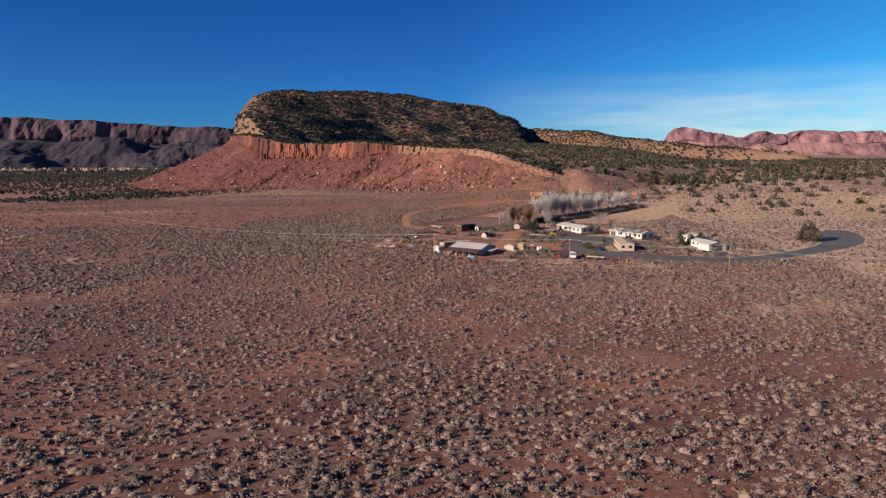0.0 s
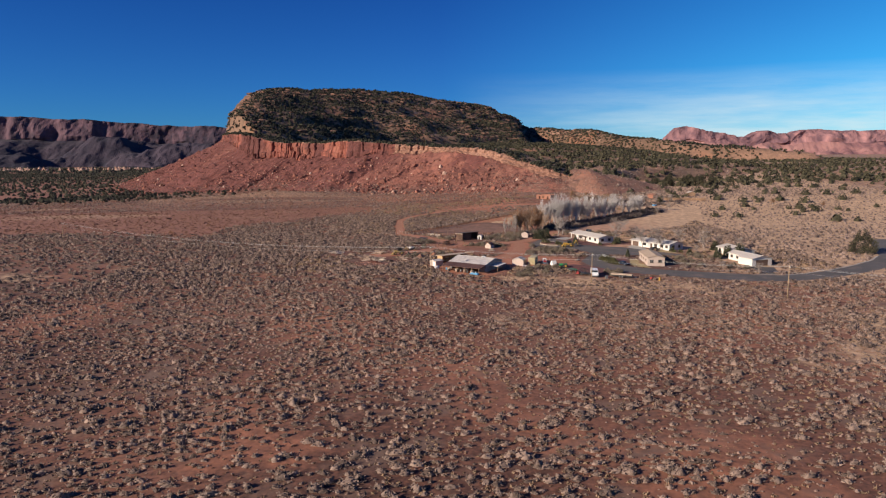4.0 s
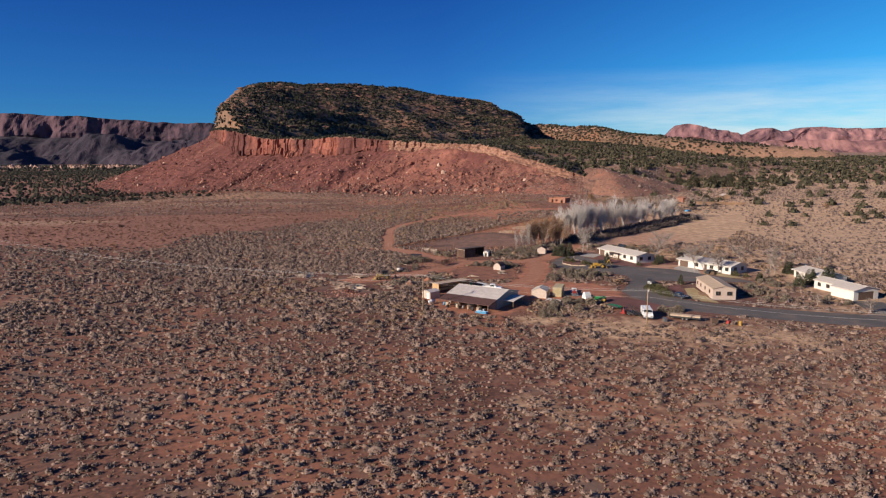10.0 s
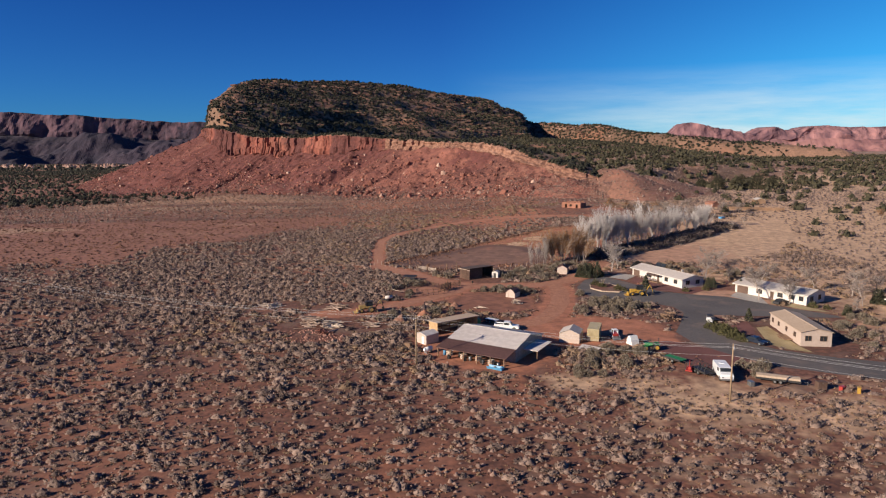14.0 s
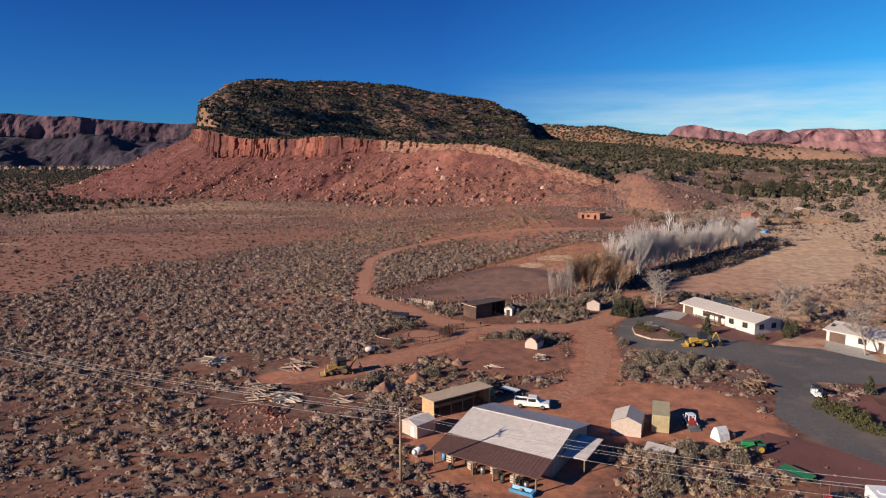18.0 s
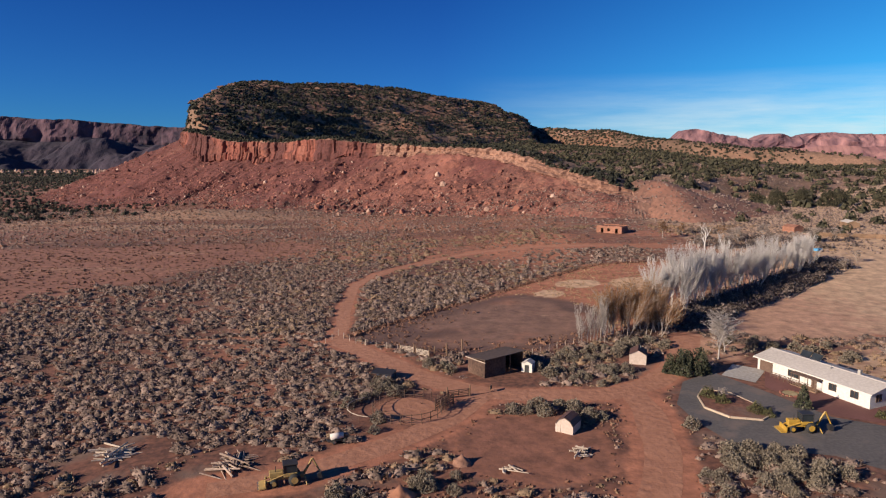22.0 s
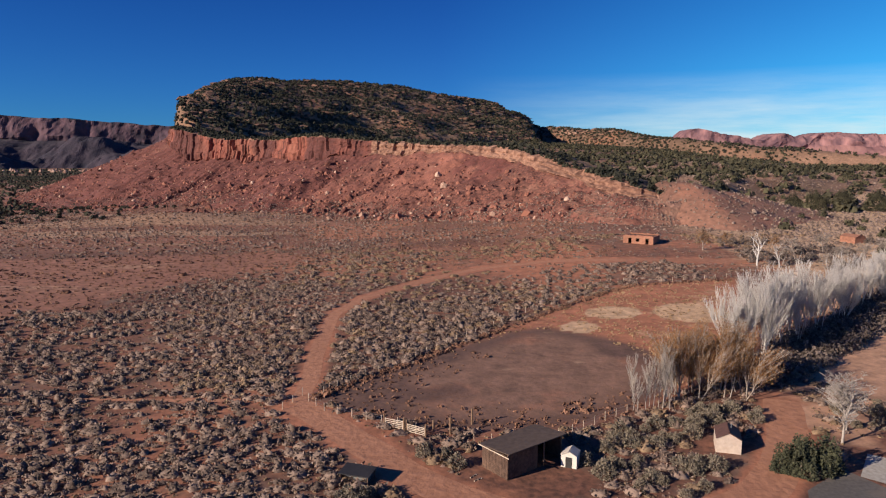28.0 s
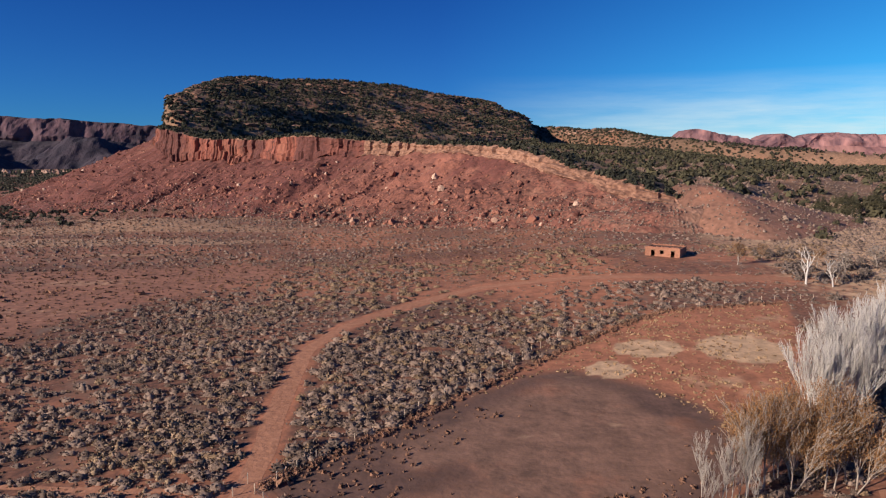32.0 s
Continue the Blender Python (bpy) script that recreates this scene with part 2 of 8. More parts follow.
DARK_BOARD = material("dark_weathered_boards", (0.055, 0.030, 0.022), (0.15, 0.085, 0.058), 2.5, 0.9, 0.35)
WHITE = material("white_painted_siding", (0.54, 0.49, 0.44), (0.68, 0.63, 0.57), 3.0, 0.7, 0.08, coarse=0.06)
CREAM = material("cream_painted_siding", (0.43, 0.33, 0.27), (0.55, 0.44, 0.37), 3.0, 0.7, 0.08, coarse=0.06)
TAN_WALL = material("tan_plywood", (0.38, 0.24, 0.12), (0.55, 0.37, 0.2), 2.0, 0.85, 0.15)
GREY_WALL = material("weathered_metal_siding", (0.20, 0.17, 0.16), (0.32, 0.28, 0.27), 1.5, 0.6, 0.1, metal=0.2)
OLD_WOOD = material("weathered_boards", (0.13, 0.075, 0.045), (0.30, 0.185, 0.115), 2.5, 0.9, 0.35)
PALE_WOOD = material("bleached_wood", (0.32, 0.24, 0.18), (0.56, 0.45, 0.36), 3.0, 0.9, 0.3, island=0.5)
LOG_WOOD = material("split_firewood", (0.17, 0.11, 0.08), (0.45, 0.33, 0.26), 3.0, 0.9, 0.3)
SHINGLE = material("grey_shingle_roof", (0.42, 0.365, 0.325), (0.56, 0.50, 0.45), 2.5, 0.9, 0.25, coarse=0.08)
TAN_ROOF = material("sand_shingle_roof", (0.38, 0.28, 0.20), (0.50, 0.38, 0.28), 2.5, 0.9, 0.25, coarse=0.08)
BROWN_ROOF = material("brown_roofing", (0.075, 0.036, 0.03), (0.125, 0.062, 0.052), 2.0, 0.75, 0.15, coarse=0.1)
DARK_ROOF = material("dark_rolled_roofing", (0.06, 0.04, 0.033), (0.11, 0.075, 0.06), 1.5, 0.85, 0.15, coarse=0.1)
TIN = material("bare_galvanised_sheet", (0.52, 0.46, 0.42), (0.67, 0.60, 0.55), 1.2, 0.7, 0.05, metal=0.0, coarse=0.2)
TAN_TIN = material("tan_ribbed_steel", (0.42, 0.34, 0.19), (0.56, 0.47, 0.28), 1.2, 0.55, 0.05, metal=0.1)
TRIM = material("dark_brown_trim", (0.09, 0.05, 0.035), (0.14, 0.085, 0.06), 3.0, 0.7, 0.1)
ADOBE = material("red_stone_wall", (0.19, 0.080, 0.052), (0.36, 0.165, 0.108), 1.5, 0.95, 0.5)
GLASS = material("dark_window_glass", (0.02, 0.025, 0.03), (0.04, 0.045, 0.05), 1.0, 0.08, 0.0)
RUBBER = material("tyre_rubber", (0.015, 0.015, 0.015), (0.035, 0.033, 0.03), 8.0, 0.85, 0.2)
STEEL = material("dull_steel", (0.20, 0.20, 0.20), (0.36, 0.36, 0.36), 4.0, 0.45, 0.05, metal=0.7)
BLACK = material("black_painted_steel", (0.015, 0.014, 0.015), (0.04, 0.036, 0.036), 4.0, 0.6, 0.05)
SAGE_GREY = material("grey_sage_leaves", (0.105, 0.083, 0.062), (0.285, 0.230, 0.170), 4.0, 0.95, 0.4, island=0.25)
DUSTY_YELLOW = material("dusty_faded_yellow", (0.26, 0.17, 0.06), (0.42, 0.28, 0.10), 3.0, 0.8, 0.1)
PALE_BARK = material("pale_grey_bark", (0.28, 0.235, 0.21), (0.46, 0.40, 0.36), 2.0, 0.9, 0.2)
YELLOW = material("machine_yellow", (0.36, 0.205, 0.03), (0.50, 0.30, 0.05), 3.0, 0.5, 0.05)
RED_PAINT = material("red_paint", (0.30, 0.03, 0.025), (0.44, 0.055, 0.04), 3.0, 0.45, 0.05)
GREEN_PAINT = material("tractor_green", (0.02, 0.16, 0.05), (0.04, 0.28, 0.09), 3.0, 0.45, 0.05)
BLUE_PAINT = material("blue_tarp", (0.05, 0.22, 0.42), (0.12, 0.38, 0.62), 4.0, 0.5, 0.2)
WHITE_PAINT = material("white_vehicle_paint", (0.70, 0.70, 0.70), (0.82, 0.82, 0.81), 3.0, 0.3, 0.0)
NAVY_PAINT = material("dark_blue_vehicle_paint", (0.012, 0.016, 0.026), (0.028, 0.036, 0.055), 3.0, 0.25, 0.0)
CANVAS = material("white_tarp", (0.62, 0.60, 0.56), (0.80, 0.78, 0.74), 2.0, 0.8, 0.4)
POLE_WOOD = material("utility_pole_wood", (0.22, 0.15, 0.09), (0.38, 0.27, 0.17), 3.0, 0.9, 0.3)
WIRE = material("bright_aluminium_cable", (0.60, 0.58, 0.55), (0.72, 0.70, 0.66), 2.0, 0.45, 0.0, metal=0.3)
WHITE_BARK = material("white_bark", (0.40, 0.36, 0.34), (0.62, 0.57, 0.545), 2.0, 0.9, 0.2)
GREY_BARK = material("grey_bark", (0.24, 0.19, 0.16), (0.40, 0.33, 0.29), 2.0, 0.9, 0.2)
GOLD_LEAF = material("dry_golden_leaves", (0.15, 0.072, 0.030), (0.36, 0.178, 0.072), 3.0, 0.9, 0.2, island=0.6)
THICKET = material("leafless_thicket", (0.075, 0.056, 0.048), (0.20, 0.15, 0.13), 3.0, 0.95, 0.4, island=0.5)
HEDGE = material("olive_shrub_leaves", (0.042, 0.042, 0.016), (0.125, 0.110, 0.042), 4.0, 0.9, 0.4, island=0.5)
EVERGREEN = material("green_conifer_needles", (0.03, 0.034, 0.018), (0.085, 0.083, 0.045), 4.0, 0.9, 0.4, island=0.5)


# ---- land ----
def smooth(a, b, v):
    k = np.clip((np.asarray(v, float) - a) / (b - a), 0, 1)
    return k * k * (3 - 2 * k)


def lattice(seed, n=256):
    return np.random.RandomState(seed).rand(n, n)


LATTICES = [lattice(11 + k) for k in range(5)]


def rough(x, y, size, octaves=4, k=0):
    """Fractal value noise, about -1 to 1."""
    out, amp, tot = 0.0, 1.0, 0.0
    x, y = np.asarray(x, float), np.asarray(y, float)
    for o in range(octaves):
        u, v = x / size + 17.3 * o, y / size + 5.1 * o
        i, j = np.floor(u).astype(int), np.floor(v).astype(int)
        a, b = u - i, v - j
        a, b = a * a * (3 - 2 * a), b * b * (3 - 2 * b)
        g = LATTICES[(k + o) % 5]
        p = g[i % 256, j % 256] * (1 - a) + g[(i + 1) % 256, j % 256] * a
        q = g[i % 256, (j + 1) % 256] * (1 - a) + g[(i + 1) % 256, (j + 1) % 256] * a
        out = out + amp * (p * (1 - b) + q * b)
        tot, amp, size = tot + amp, amp * 0.5, size * 0.5
    return (out / tot - 0.5) * 2


def land(x, y):
    """Height of the open ground."""
    x, y = np.asarray(x, float), np.asarray(y, float)
    z = 0.016 * (np.clip(y, 0, 480) - 100) + 0.8 * smooth(10, 60, x)
    z = z + 5.5 * smooth(190, 320, y) * smooth(-50, 80, x) - 2.5 * smooth(-10, -80, x)
    z = z - 13 * smooth(-90, -420, x) * smooth(150, 700, y)
    z = z + 14 * smooth(90, 420, x) * smooth(120, 640, y)
    z = z - 30 * smooth(-300, -1500, x) * smooth(500, 3000, y)
    z = z + 4.5 * np.exp(-((x + 152) / 42) ** 2 - ((y - 455) / 26) ** 2) + 2.0 * np.exp(-((x + 215) / 40) ** 2 - ((y - 432) / 24) ** 2)
    far = smooth(250, 900, np.hypot(x, y - 80))
    return z + far * 3.0 * rough(x, y, 260, 3, 1)


def to_line(x, y, pts):
    """Distance to a polyline."""
    best = np.full(np.shape(x), 1e9)
    for (ax, ay), (bx, by) in zip(pts[:-1], pts[1:]):
        dx, dy = bx - ax, by - ay
        k = np.clip(((x - ax) * dx + (y - ay) * dy) / (dx * dx + dy * dy), 0, 1)
        best = np.minimum(best, np.hypot(x - ax - k * dx, y - ay - k * dy))
    return best


def inside(x, y, pts):
    hit = np.zeros(np.shape(x), bool)
    for (ax, ay), (bx, by) in zip(pts, pts[1:] + pts[:1]):
        if ay != by:
            hit ^= ((ay > y) != (by > y)) & (x < (bx - ax) * (y - ay) / (by - ay) + ax)
    return hit


def signed(x, y, pts):
    """Distance to a closed outline, negative within."""
    d = to_line(x, y, pts + pts[:1])
    return np.where(inside(x, y, pts), -d, d)


def mesh_of(name, verts, faces, mats, smooth_faces=True, index=None):
    me = bpy.data.meshes.new(name)
    verts = np.asarray(verts, np.float32).reshape(-1, 3)
    faces = np.asarray(faces, np.int32)
    k = faces.shape[1]
    me.vertices.add(len(verts))
    me.vertices.foreach_set("co", verts.ravel())
    me.loops.add(faces.size)
    me.loops.foreach_set("vertex_index", faces.ravel())
    me.polygons.add(len(faces))
    me.polygons.foreach_set("loop_start", np.arange(0, faces.size, k, dtype=np.int32))
    me.polygons.foreach_set("loop_total", np.full(len(faces), k, np.int32))
    for m in mats if isinstance(mats, (list, tuple)) else [mats]:
        me.materials.append(m)
    if index is not None:
        me.polygons.foreach_set("material_index", np.asarray(index, np.int32))
    me.polygons.foreach_set("use_smooth", np.full(len(faces), smooth_faces))
    me.update(calc_edges=True)
    return me


def grid_faces(rows, cols):
    a = (np.arange(rows - 1)[:, None] * cols + np.arange(cols - 1)[None]).ravel()
    return np.stack([a, a + 1, a + cols + 1, a + cols], 1)


def spaced(stops):
    """Grid lines from (start, end, step) stretches."""
    out = []
    for a, b, s in stops:
        out.extend(np.linspace(a, b, max(2, int(round((b - a) / s)) + 1))[:-1])
    out.append(stops[-1][1])
    return np.array(out)


# outlines in plan
MAIN_TRACK = [(-22, 172), (-17, 166), (-9, 156), (-1, 146), (8, 140), (15, 139), (22, 139), (30, 139), (37, 143), (43, 150), (49, 160), (54, 172)]
FIELD_TRACK = [(-22, 172), (-22, 182), (-24, 200), (-25, 230), (-20, 245), (-12, 256), (0, 269), (13, 279), (36, 283), (67, 278), (95, 276), (120, 280)]
YARD_TRACK = [(33, 140), (33, 130), (31, 118), (28, 108), (22, 98), (14, 96)]
LOG_TRACK = [(8, 140), (1, 128), (-8, 119), (-18, 111), (-30, 108)]
PADDOCK = [(-20, 175), (-8.7, 188), (7.5, 207), (24, 225), (40, 240), (52, 249), (82, 254), (70, 222), (56, 196), (46, 182), (30, 167), (16, 162), (1, 162), (-10, 168)]
ASPHALT = [(39, 127), (38.5, 134), (43, 144), (50, 149), (55, 139), (60, 128), (67, 124), (76, 121), (86, 109), (94, 101), (94, 99), (73, 101), (65, 102),
           (61.5, 95.5), (60.5, 88), (63, 80), (67, 75), (76, 70), (88, 65.5), (100, 61.5), (112, 59), (120, 61), (132, 67), (146, 76), (160, 87), (170, 99), (179, 116), (187, 131), (196, 143),
           (206, 141), (204, 127), (196, 109), (186, 95), (172, 83), (156, 72), (140, 62), (126, 54.5), (114, 50.5), (104, 49.5), (97, 50), (84, 55), (72, 60), (62, 65),
           (56, 72), (52, 80), (51, 88), (54.5, 95), (58.5, 104), (58, 110), (53, 115), (46, 117), (41, 120)]
KERB = [(104, 61), (112, 59.6), (120, 61.6), (132, 67.6), (146, 76.6), (160, 87.6), (168, 97)]
YARD = [(-4, 78), (-5, 88), (3, 97), (14, 98), (24, 102), (36, 102), (46, 97), (50, 88), (49, 78), (42, 79), (32, 80), (24, 80), (21, 72), (16, 66), (0, 69)]
CLEARED = [(2, 122), (8, 131), (18, 131), (24, 124), (24, 112), (14, 108), (2, 112)]
MUD = [(-20, 175), (-8.7, 188), (7.5, 205), (16, 213), (24, 215), (34, 207), (40, 196), (42, 184), (30, 168), (16, 162), (1, 162), (-10, 168)]
EAST_FLAT = [(62, 182), (76, 205), (96, 235), (125, 262), (160, 262), (150, 225), (122, 190), (96, 172), (72, 170)]
FALLOW = [(-115, 182), (-114, 218), (-96, 249), (-75, 284), (-50, 318), (-62, 334), (-100, 330), (-160, 320), (-330, 310), (-330, 200), (-190, 190), (-150, 186)]
STRAW_BANK = [(16, 66), (30, 63), (46, 55), (62, 50), (84, 43), (80, 34), (52, 40), (30, 46), (12, 56)]
STRAW_OVALS = [(41, 225.5, 5.5, 4.2), (58.5, 224, 7.5, 6.0), (31, 215, 3.2, 3.2)]
STRAW = [(40, 208), (44, 222), (56, 238), (76, 246), (72, 228), (62, 210), (52, 200)]

xs = spaced([(-4900, -2000, 240), (-2000, -700, 70), (-700, -300, 14), (-300, -110, 5), (-110, 130, 2), (130, 320, 5), (320, 800, 14), (800, 2000, 60), (2000, 4900, 240)])
ys = spaced([(-3000, -300, 180), (-300, -160, 7), (-160, 40, 3), (40, 290, 2), (290, 520, 5), (520, 900, 14), (900, 2000, 45), (2000, 4950, 200)])
gx, gy = np.meshgrid(xs, ys)
gz = land(gx, gy) + 0.10 * rough(gx, gy, 5, 3, 2) * smooth(40, -20, gy)
ground = new("ground", mesh_of("ground", np.stack([gx, gy, gz], -1), grid_faces(len(ys), len(xs)), SOIL))
tagged(ground, "dry red desert ground with patches of bare soil", "ground", kind="structure")


def zone(name, value):
    a = ground.data.attributes.new(name, "FLOAT", "POINT")
    a.data.foreach_set("value", np.asarray(value, np.float32).ravel())


def bareness(x, y):
    """1 on tracks and trodden yards, 0 in open brush."""
    v = np.zeros(np.shape(x))
    for pts, w in ((MAIN_TRACK, 2.6), (FIELD_TRACK, 1.8), (YARD_TRACK, 3.4), (LOG_TRACK, 3.2)):
        v = np.maximum(v, smooth(w + 2.0, w - 0.3, to_line(x, y, pts)))
    for pts in (YARD, CLEARED, EAST_FLAT, PADDOCK):
        v = np.maximum(v, smooth(2.0, -2.0, signed(x, y, pts)))
    return v


near = (np.abs(gx) < 320) & (gy > -200) & (gy < 520)
zone("bare", np.where(near, bareness(gx, gy) + 0.55 * smooth(240, 275, gy) * smooth(-130, -60, gx) * (0.7 + 0.6 * rough(gx / 2, gy, 24, 3, 0)) + 0.5 * smooth(0.05, 0.5, rough(gx, gy, 34, 4, 3)), 0.15))
HOUSE_GROUND = [(52, 168), (62, 184), (112, 180), (142, 150), (140, 106), (104, 88), (62, 102), (58, 130)]
zone("sand", np.where(near, 0.85 * smooth(5, -6, signed(gx, gy, EAST_FLAT)) + smooth(4, -4, signed(gx, gy, HOUSE_GROUND)) * smooth(-0.35, 0.3, rough(gx, gy, 15, 3, 1)), 0))
zone("fallow", np.where(near, smooth(6, -8, signed(gx, gy, FALLOW)) + 0.6 * smooth(230, 330, gy) * smooth(-0.3, 0.3, rough(gx / 3, gy, 30, 3, 4)) * smooth(0, -60, gx), 0.7 * (gx < 100)))
zone("dun", np.where(near, smooth(20, -20, signed(gx, gy, [(-250, 412), (-180, 425), (-120, 432), (-110, 470), (-150, 490), (-260, 445)])) + 1.0 * smooth(0.0, 0.3, rough(gx / 5, gy, 22, 3, 1)) * smooth(250, 300, gy) * smooth(-40, -110, gx), 0.0))
zone("mud", smooth(4, -5, signed(gx, gy, MUD)) * (0.8 + 0.45 * rough(gx, gy, 16, 3, 0)))
zone("wet", smooth(5, -3, signed(gx, gy, MUD)) * (0.75 * smooth(0.0, 0.5, rough(gx, gy, 11, 4, 3)) + 0.8 * smooth(9, 1, to_line(gx, gy, MUD + MUD[:1]))))
zone("tilled", 1.1 * np.maximum(smooth(1.5, -2.5, signed(gx, gy, CLEARED)), smooth(7.0, 5.0, np.hypot(gx + 5, gy - 132))))
zone("straw", np.where(near, np.max([1.5 * smooth(1.25, 0.8, np.hypot((gx - ox_) / rx_, (gy - oy_) / ry_)) for ox_, oy_, rx_, ry_ in STRAW_OVALS], axis=0) + 0.25 * smooth(3, -3, signed(gx, gy, STRAW)) * smooth(-0.35, 0.25, rough(gx, gy, 9, 3, 2)) + 0.18 * smooth(5, 40, gx) * smooth(-30, 0, gy) * smooth(75, 55, gy) + 0.5 * smooth(8, -8, signed(gx, gy, STRAW_BANK)) * smooth(-0.4, 0.4, rough(gx, gy, 12, 3, 1)) + 0.4 * smooth(0.2, 0.55, rough(gx, gy, 38, 4, 4)) * (gy < 160) + 0.5 * smooth(75, 120, gx) * smooth(40, 75, gy) + 0.4 * smooth(110, 190, gx) * smooth(120, 240, gy), 0.3 * smooth(100, 300, gx)))

# ---- the mesa: a curved red cliff over a scree slope ----
RIM = [(-420, 1150, 64.6, 75.7, -2), (-340, 930, 60.7, 70.9, -8), (-292, 812, 54.2, 68.2, -8), (-262, 748, 41.2, 65.2, -4), (-215, 712, 37.1, 55.3, -2), (-176, 690, 33.4, 53.4, 0), (-118, 636, 35.8, 54.4, 3), (-94, 600, 37.4, 53.9, 5), (-35, 560, 41.5, 49.5, 7), (-8, 540, 42.2, 47.7, 8), (25, 495, 41.4, 46.0, 8), (47, 458, 36.5, 41.6, 9), (68, 425, 28.8, 32.1, 10), (84, 398, 21.4, 26.5, 11), (98, 384, 21.3, 24.4, 12), (118, 386, 16, 16.8, 14), (150, 404, 15, 15.8, 15), (185, 430, 15, 15.8, 16)]
rim = np.array(RIM, float)
along = np.r_[0, np.cumsum(np.hypot(*np.diff(rim[:, :2], axis=0).T))]
steps = np.arange(0, along[-1], 0.9)
kernel = np.hanning(55)
kernel /= kernel.sum()


def eased(v):
    v = np.interp(steps, along, v)
    return np.convolve(np.pad(v, 27, mode="edge"), kernel, mode="valid")


rx, ry, zb, zt, zf = (eased(rim[:, k]) for k in range(5))
zb = zb + np.clip((zt - zb) / 15, 0.3, 1) * (6.5 * rough(steps, steps * 0 + 60, 46, 5, 1) + 2.4 * rough(steps, steps * 0 + 21, 9, 3, 2)) - 0.6
zt = zt + 1.6 * rough(steps, steps * 0 + 33, 28, 4, 3)
tx, ty = np.gradient(rx), np.gradient(ry)
ln = np.hypot(tx, ty)
ox, oy = ty / ln, -tx / ln
s_m = steps
foot_slope = 0.43
offs, highs, kinds = [], [], []
drop = zb - zf
reach = drop / foot_slope + 14
fx, fy = rx + ox * reach, ry + oy * reach
ground_foot = land(fx, fy)
gully = rough(s_m, s_m * 0, 42, 4, 1)
for u in np.linspace(1, 0, 44):
    off = reach * u
    k = (1 - u) ** 1.22
    z = ground_foot - 0.6 + (zb - ground_foot + 0.6) * k
    w = 4 * u * (1 - u)
    z = z + w * (5.2 * gully + 4.4 * rough(s_m + 30 * u, off, 15, 4, 2)) + (1.7 * rough(s_m, off, 5.0, 3, 3) if u < 1 else 0)
    offs.append(off), highs.append(z), kinds.append(0)
flute = 3.6 * rough(s_m, s_m * 0 + 3.3, 16, 2, 3) + 4.2 * np.abs(rough(s_m, s_m * 0 + 9.1, 7.5, 3, 0)) - 1.0
# square buttresses of uneven width
edges = np.cumsum(np.random.RandomState(21).gamma(1.0, 3.0, 1600) + 0.7)
pillar = np.random.RandomState(22).uniform(-2.6, 1.4, 1601)[np.searchsorted(edges, s_m)]
flute = 0.65 * flute + 0.7 * pillar
deep = -5.0 * smooth(0.3, 0.5, rough(s_m, s_m * 0 + 40, 22, 2, 2))
# blocks that break off at uneven heights
upper = np.random.RandomState(23).uniform(-2.6, 0.8, 1601)[np.searchsorted(edges, s_m)]
split_at = np.random.RandomState(24).uniform(0.25, 1.1, 1601)[np.searchsorted(edges, s_m)]
lower = np.random.RandomState(25).uniform(0.0, 2.6, 1601)[np.searchsorted(edges, s_m + 2.5)]
low_at = np.random.RandomState(26).uniform(-0.2, 0.45, 1601)[np.searchsorted(edges, s_m + 2.5)]
for v in np.linspace(0.03, 1, 20):
    lean = -3.0 * v + np.where(v > split_at, upper, 0) + np.where(v < low_at, lower, 0) + 0.7 * rough(s_m, s_m * 0 + 26 * v, 3.0, 3, 2)
    ledge = 0.7 * np.sin(v * 9 + 2 * rough(s_m, s_m * 0, 60, 2, 4)) + 0.8 * rough(s_m, s_m * 0 + 31 * v, 5, 3, 1)
    shape = (flute + deep) * (1 - 0.35 * v) * np.clip((zt - zb) / 14, 0.15, 1.1)
    offs.append(lean + shape + ledge * 0.7), highs.append(zb + (zt - zb) * v + 1.2 * rough(s_m, s_m * 0 + 77, 12, 3, 2) * v + 0.9 * rough(s_m, s_m * 0 + 13 * v, 6, 2, 0) * v * (1 - v) * 4), kinds.append(1)
for off, dz in ((-7, 1.0), (-14, 1.2), (-26, 0.5), (-45, -4), (-80, -16)):
    offs.append(off + 0 * s_m), highs.append(zt + dz + 0.9 * rough(s_m, off + 0 * s_m, 9, 3, 4)), kinds.append(2 if off > -8 else 3)
offs, highs = np.array(offs), np.array(highs)
mesa_v = np.stack([rx + ox * offs, ry + oy * offs, highs], -1)
rows_n, cols_n = offs.shape
mesa_f = grid_faces(rows_n, cols_n)
mesa_mat = np.repeat(np.array(kinds[1:]), cols_n - 1)
eastward = np.tile(s_m[:-1] + 40 * rough(s_m[:-1], s_m[:-1] * 0, 30, 3, 1) > along[8] - 20, rows_n - 1)
mesa_mat = np.where((mesa_mat == 1) & eastward, 2, mesa_mat)
mesa_me = mesh_of("mesa", mesa_v, mesa_f, [TALUS, CLIFF, LEDGE, UPLAND], False, mesa_mat)
downhill = offs + 0 * s_m
west = smooth(900, 560, s_m)
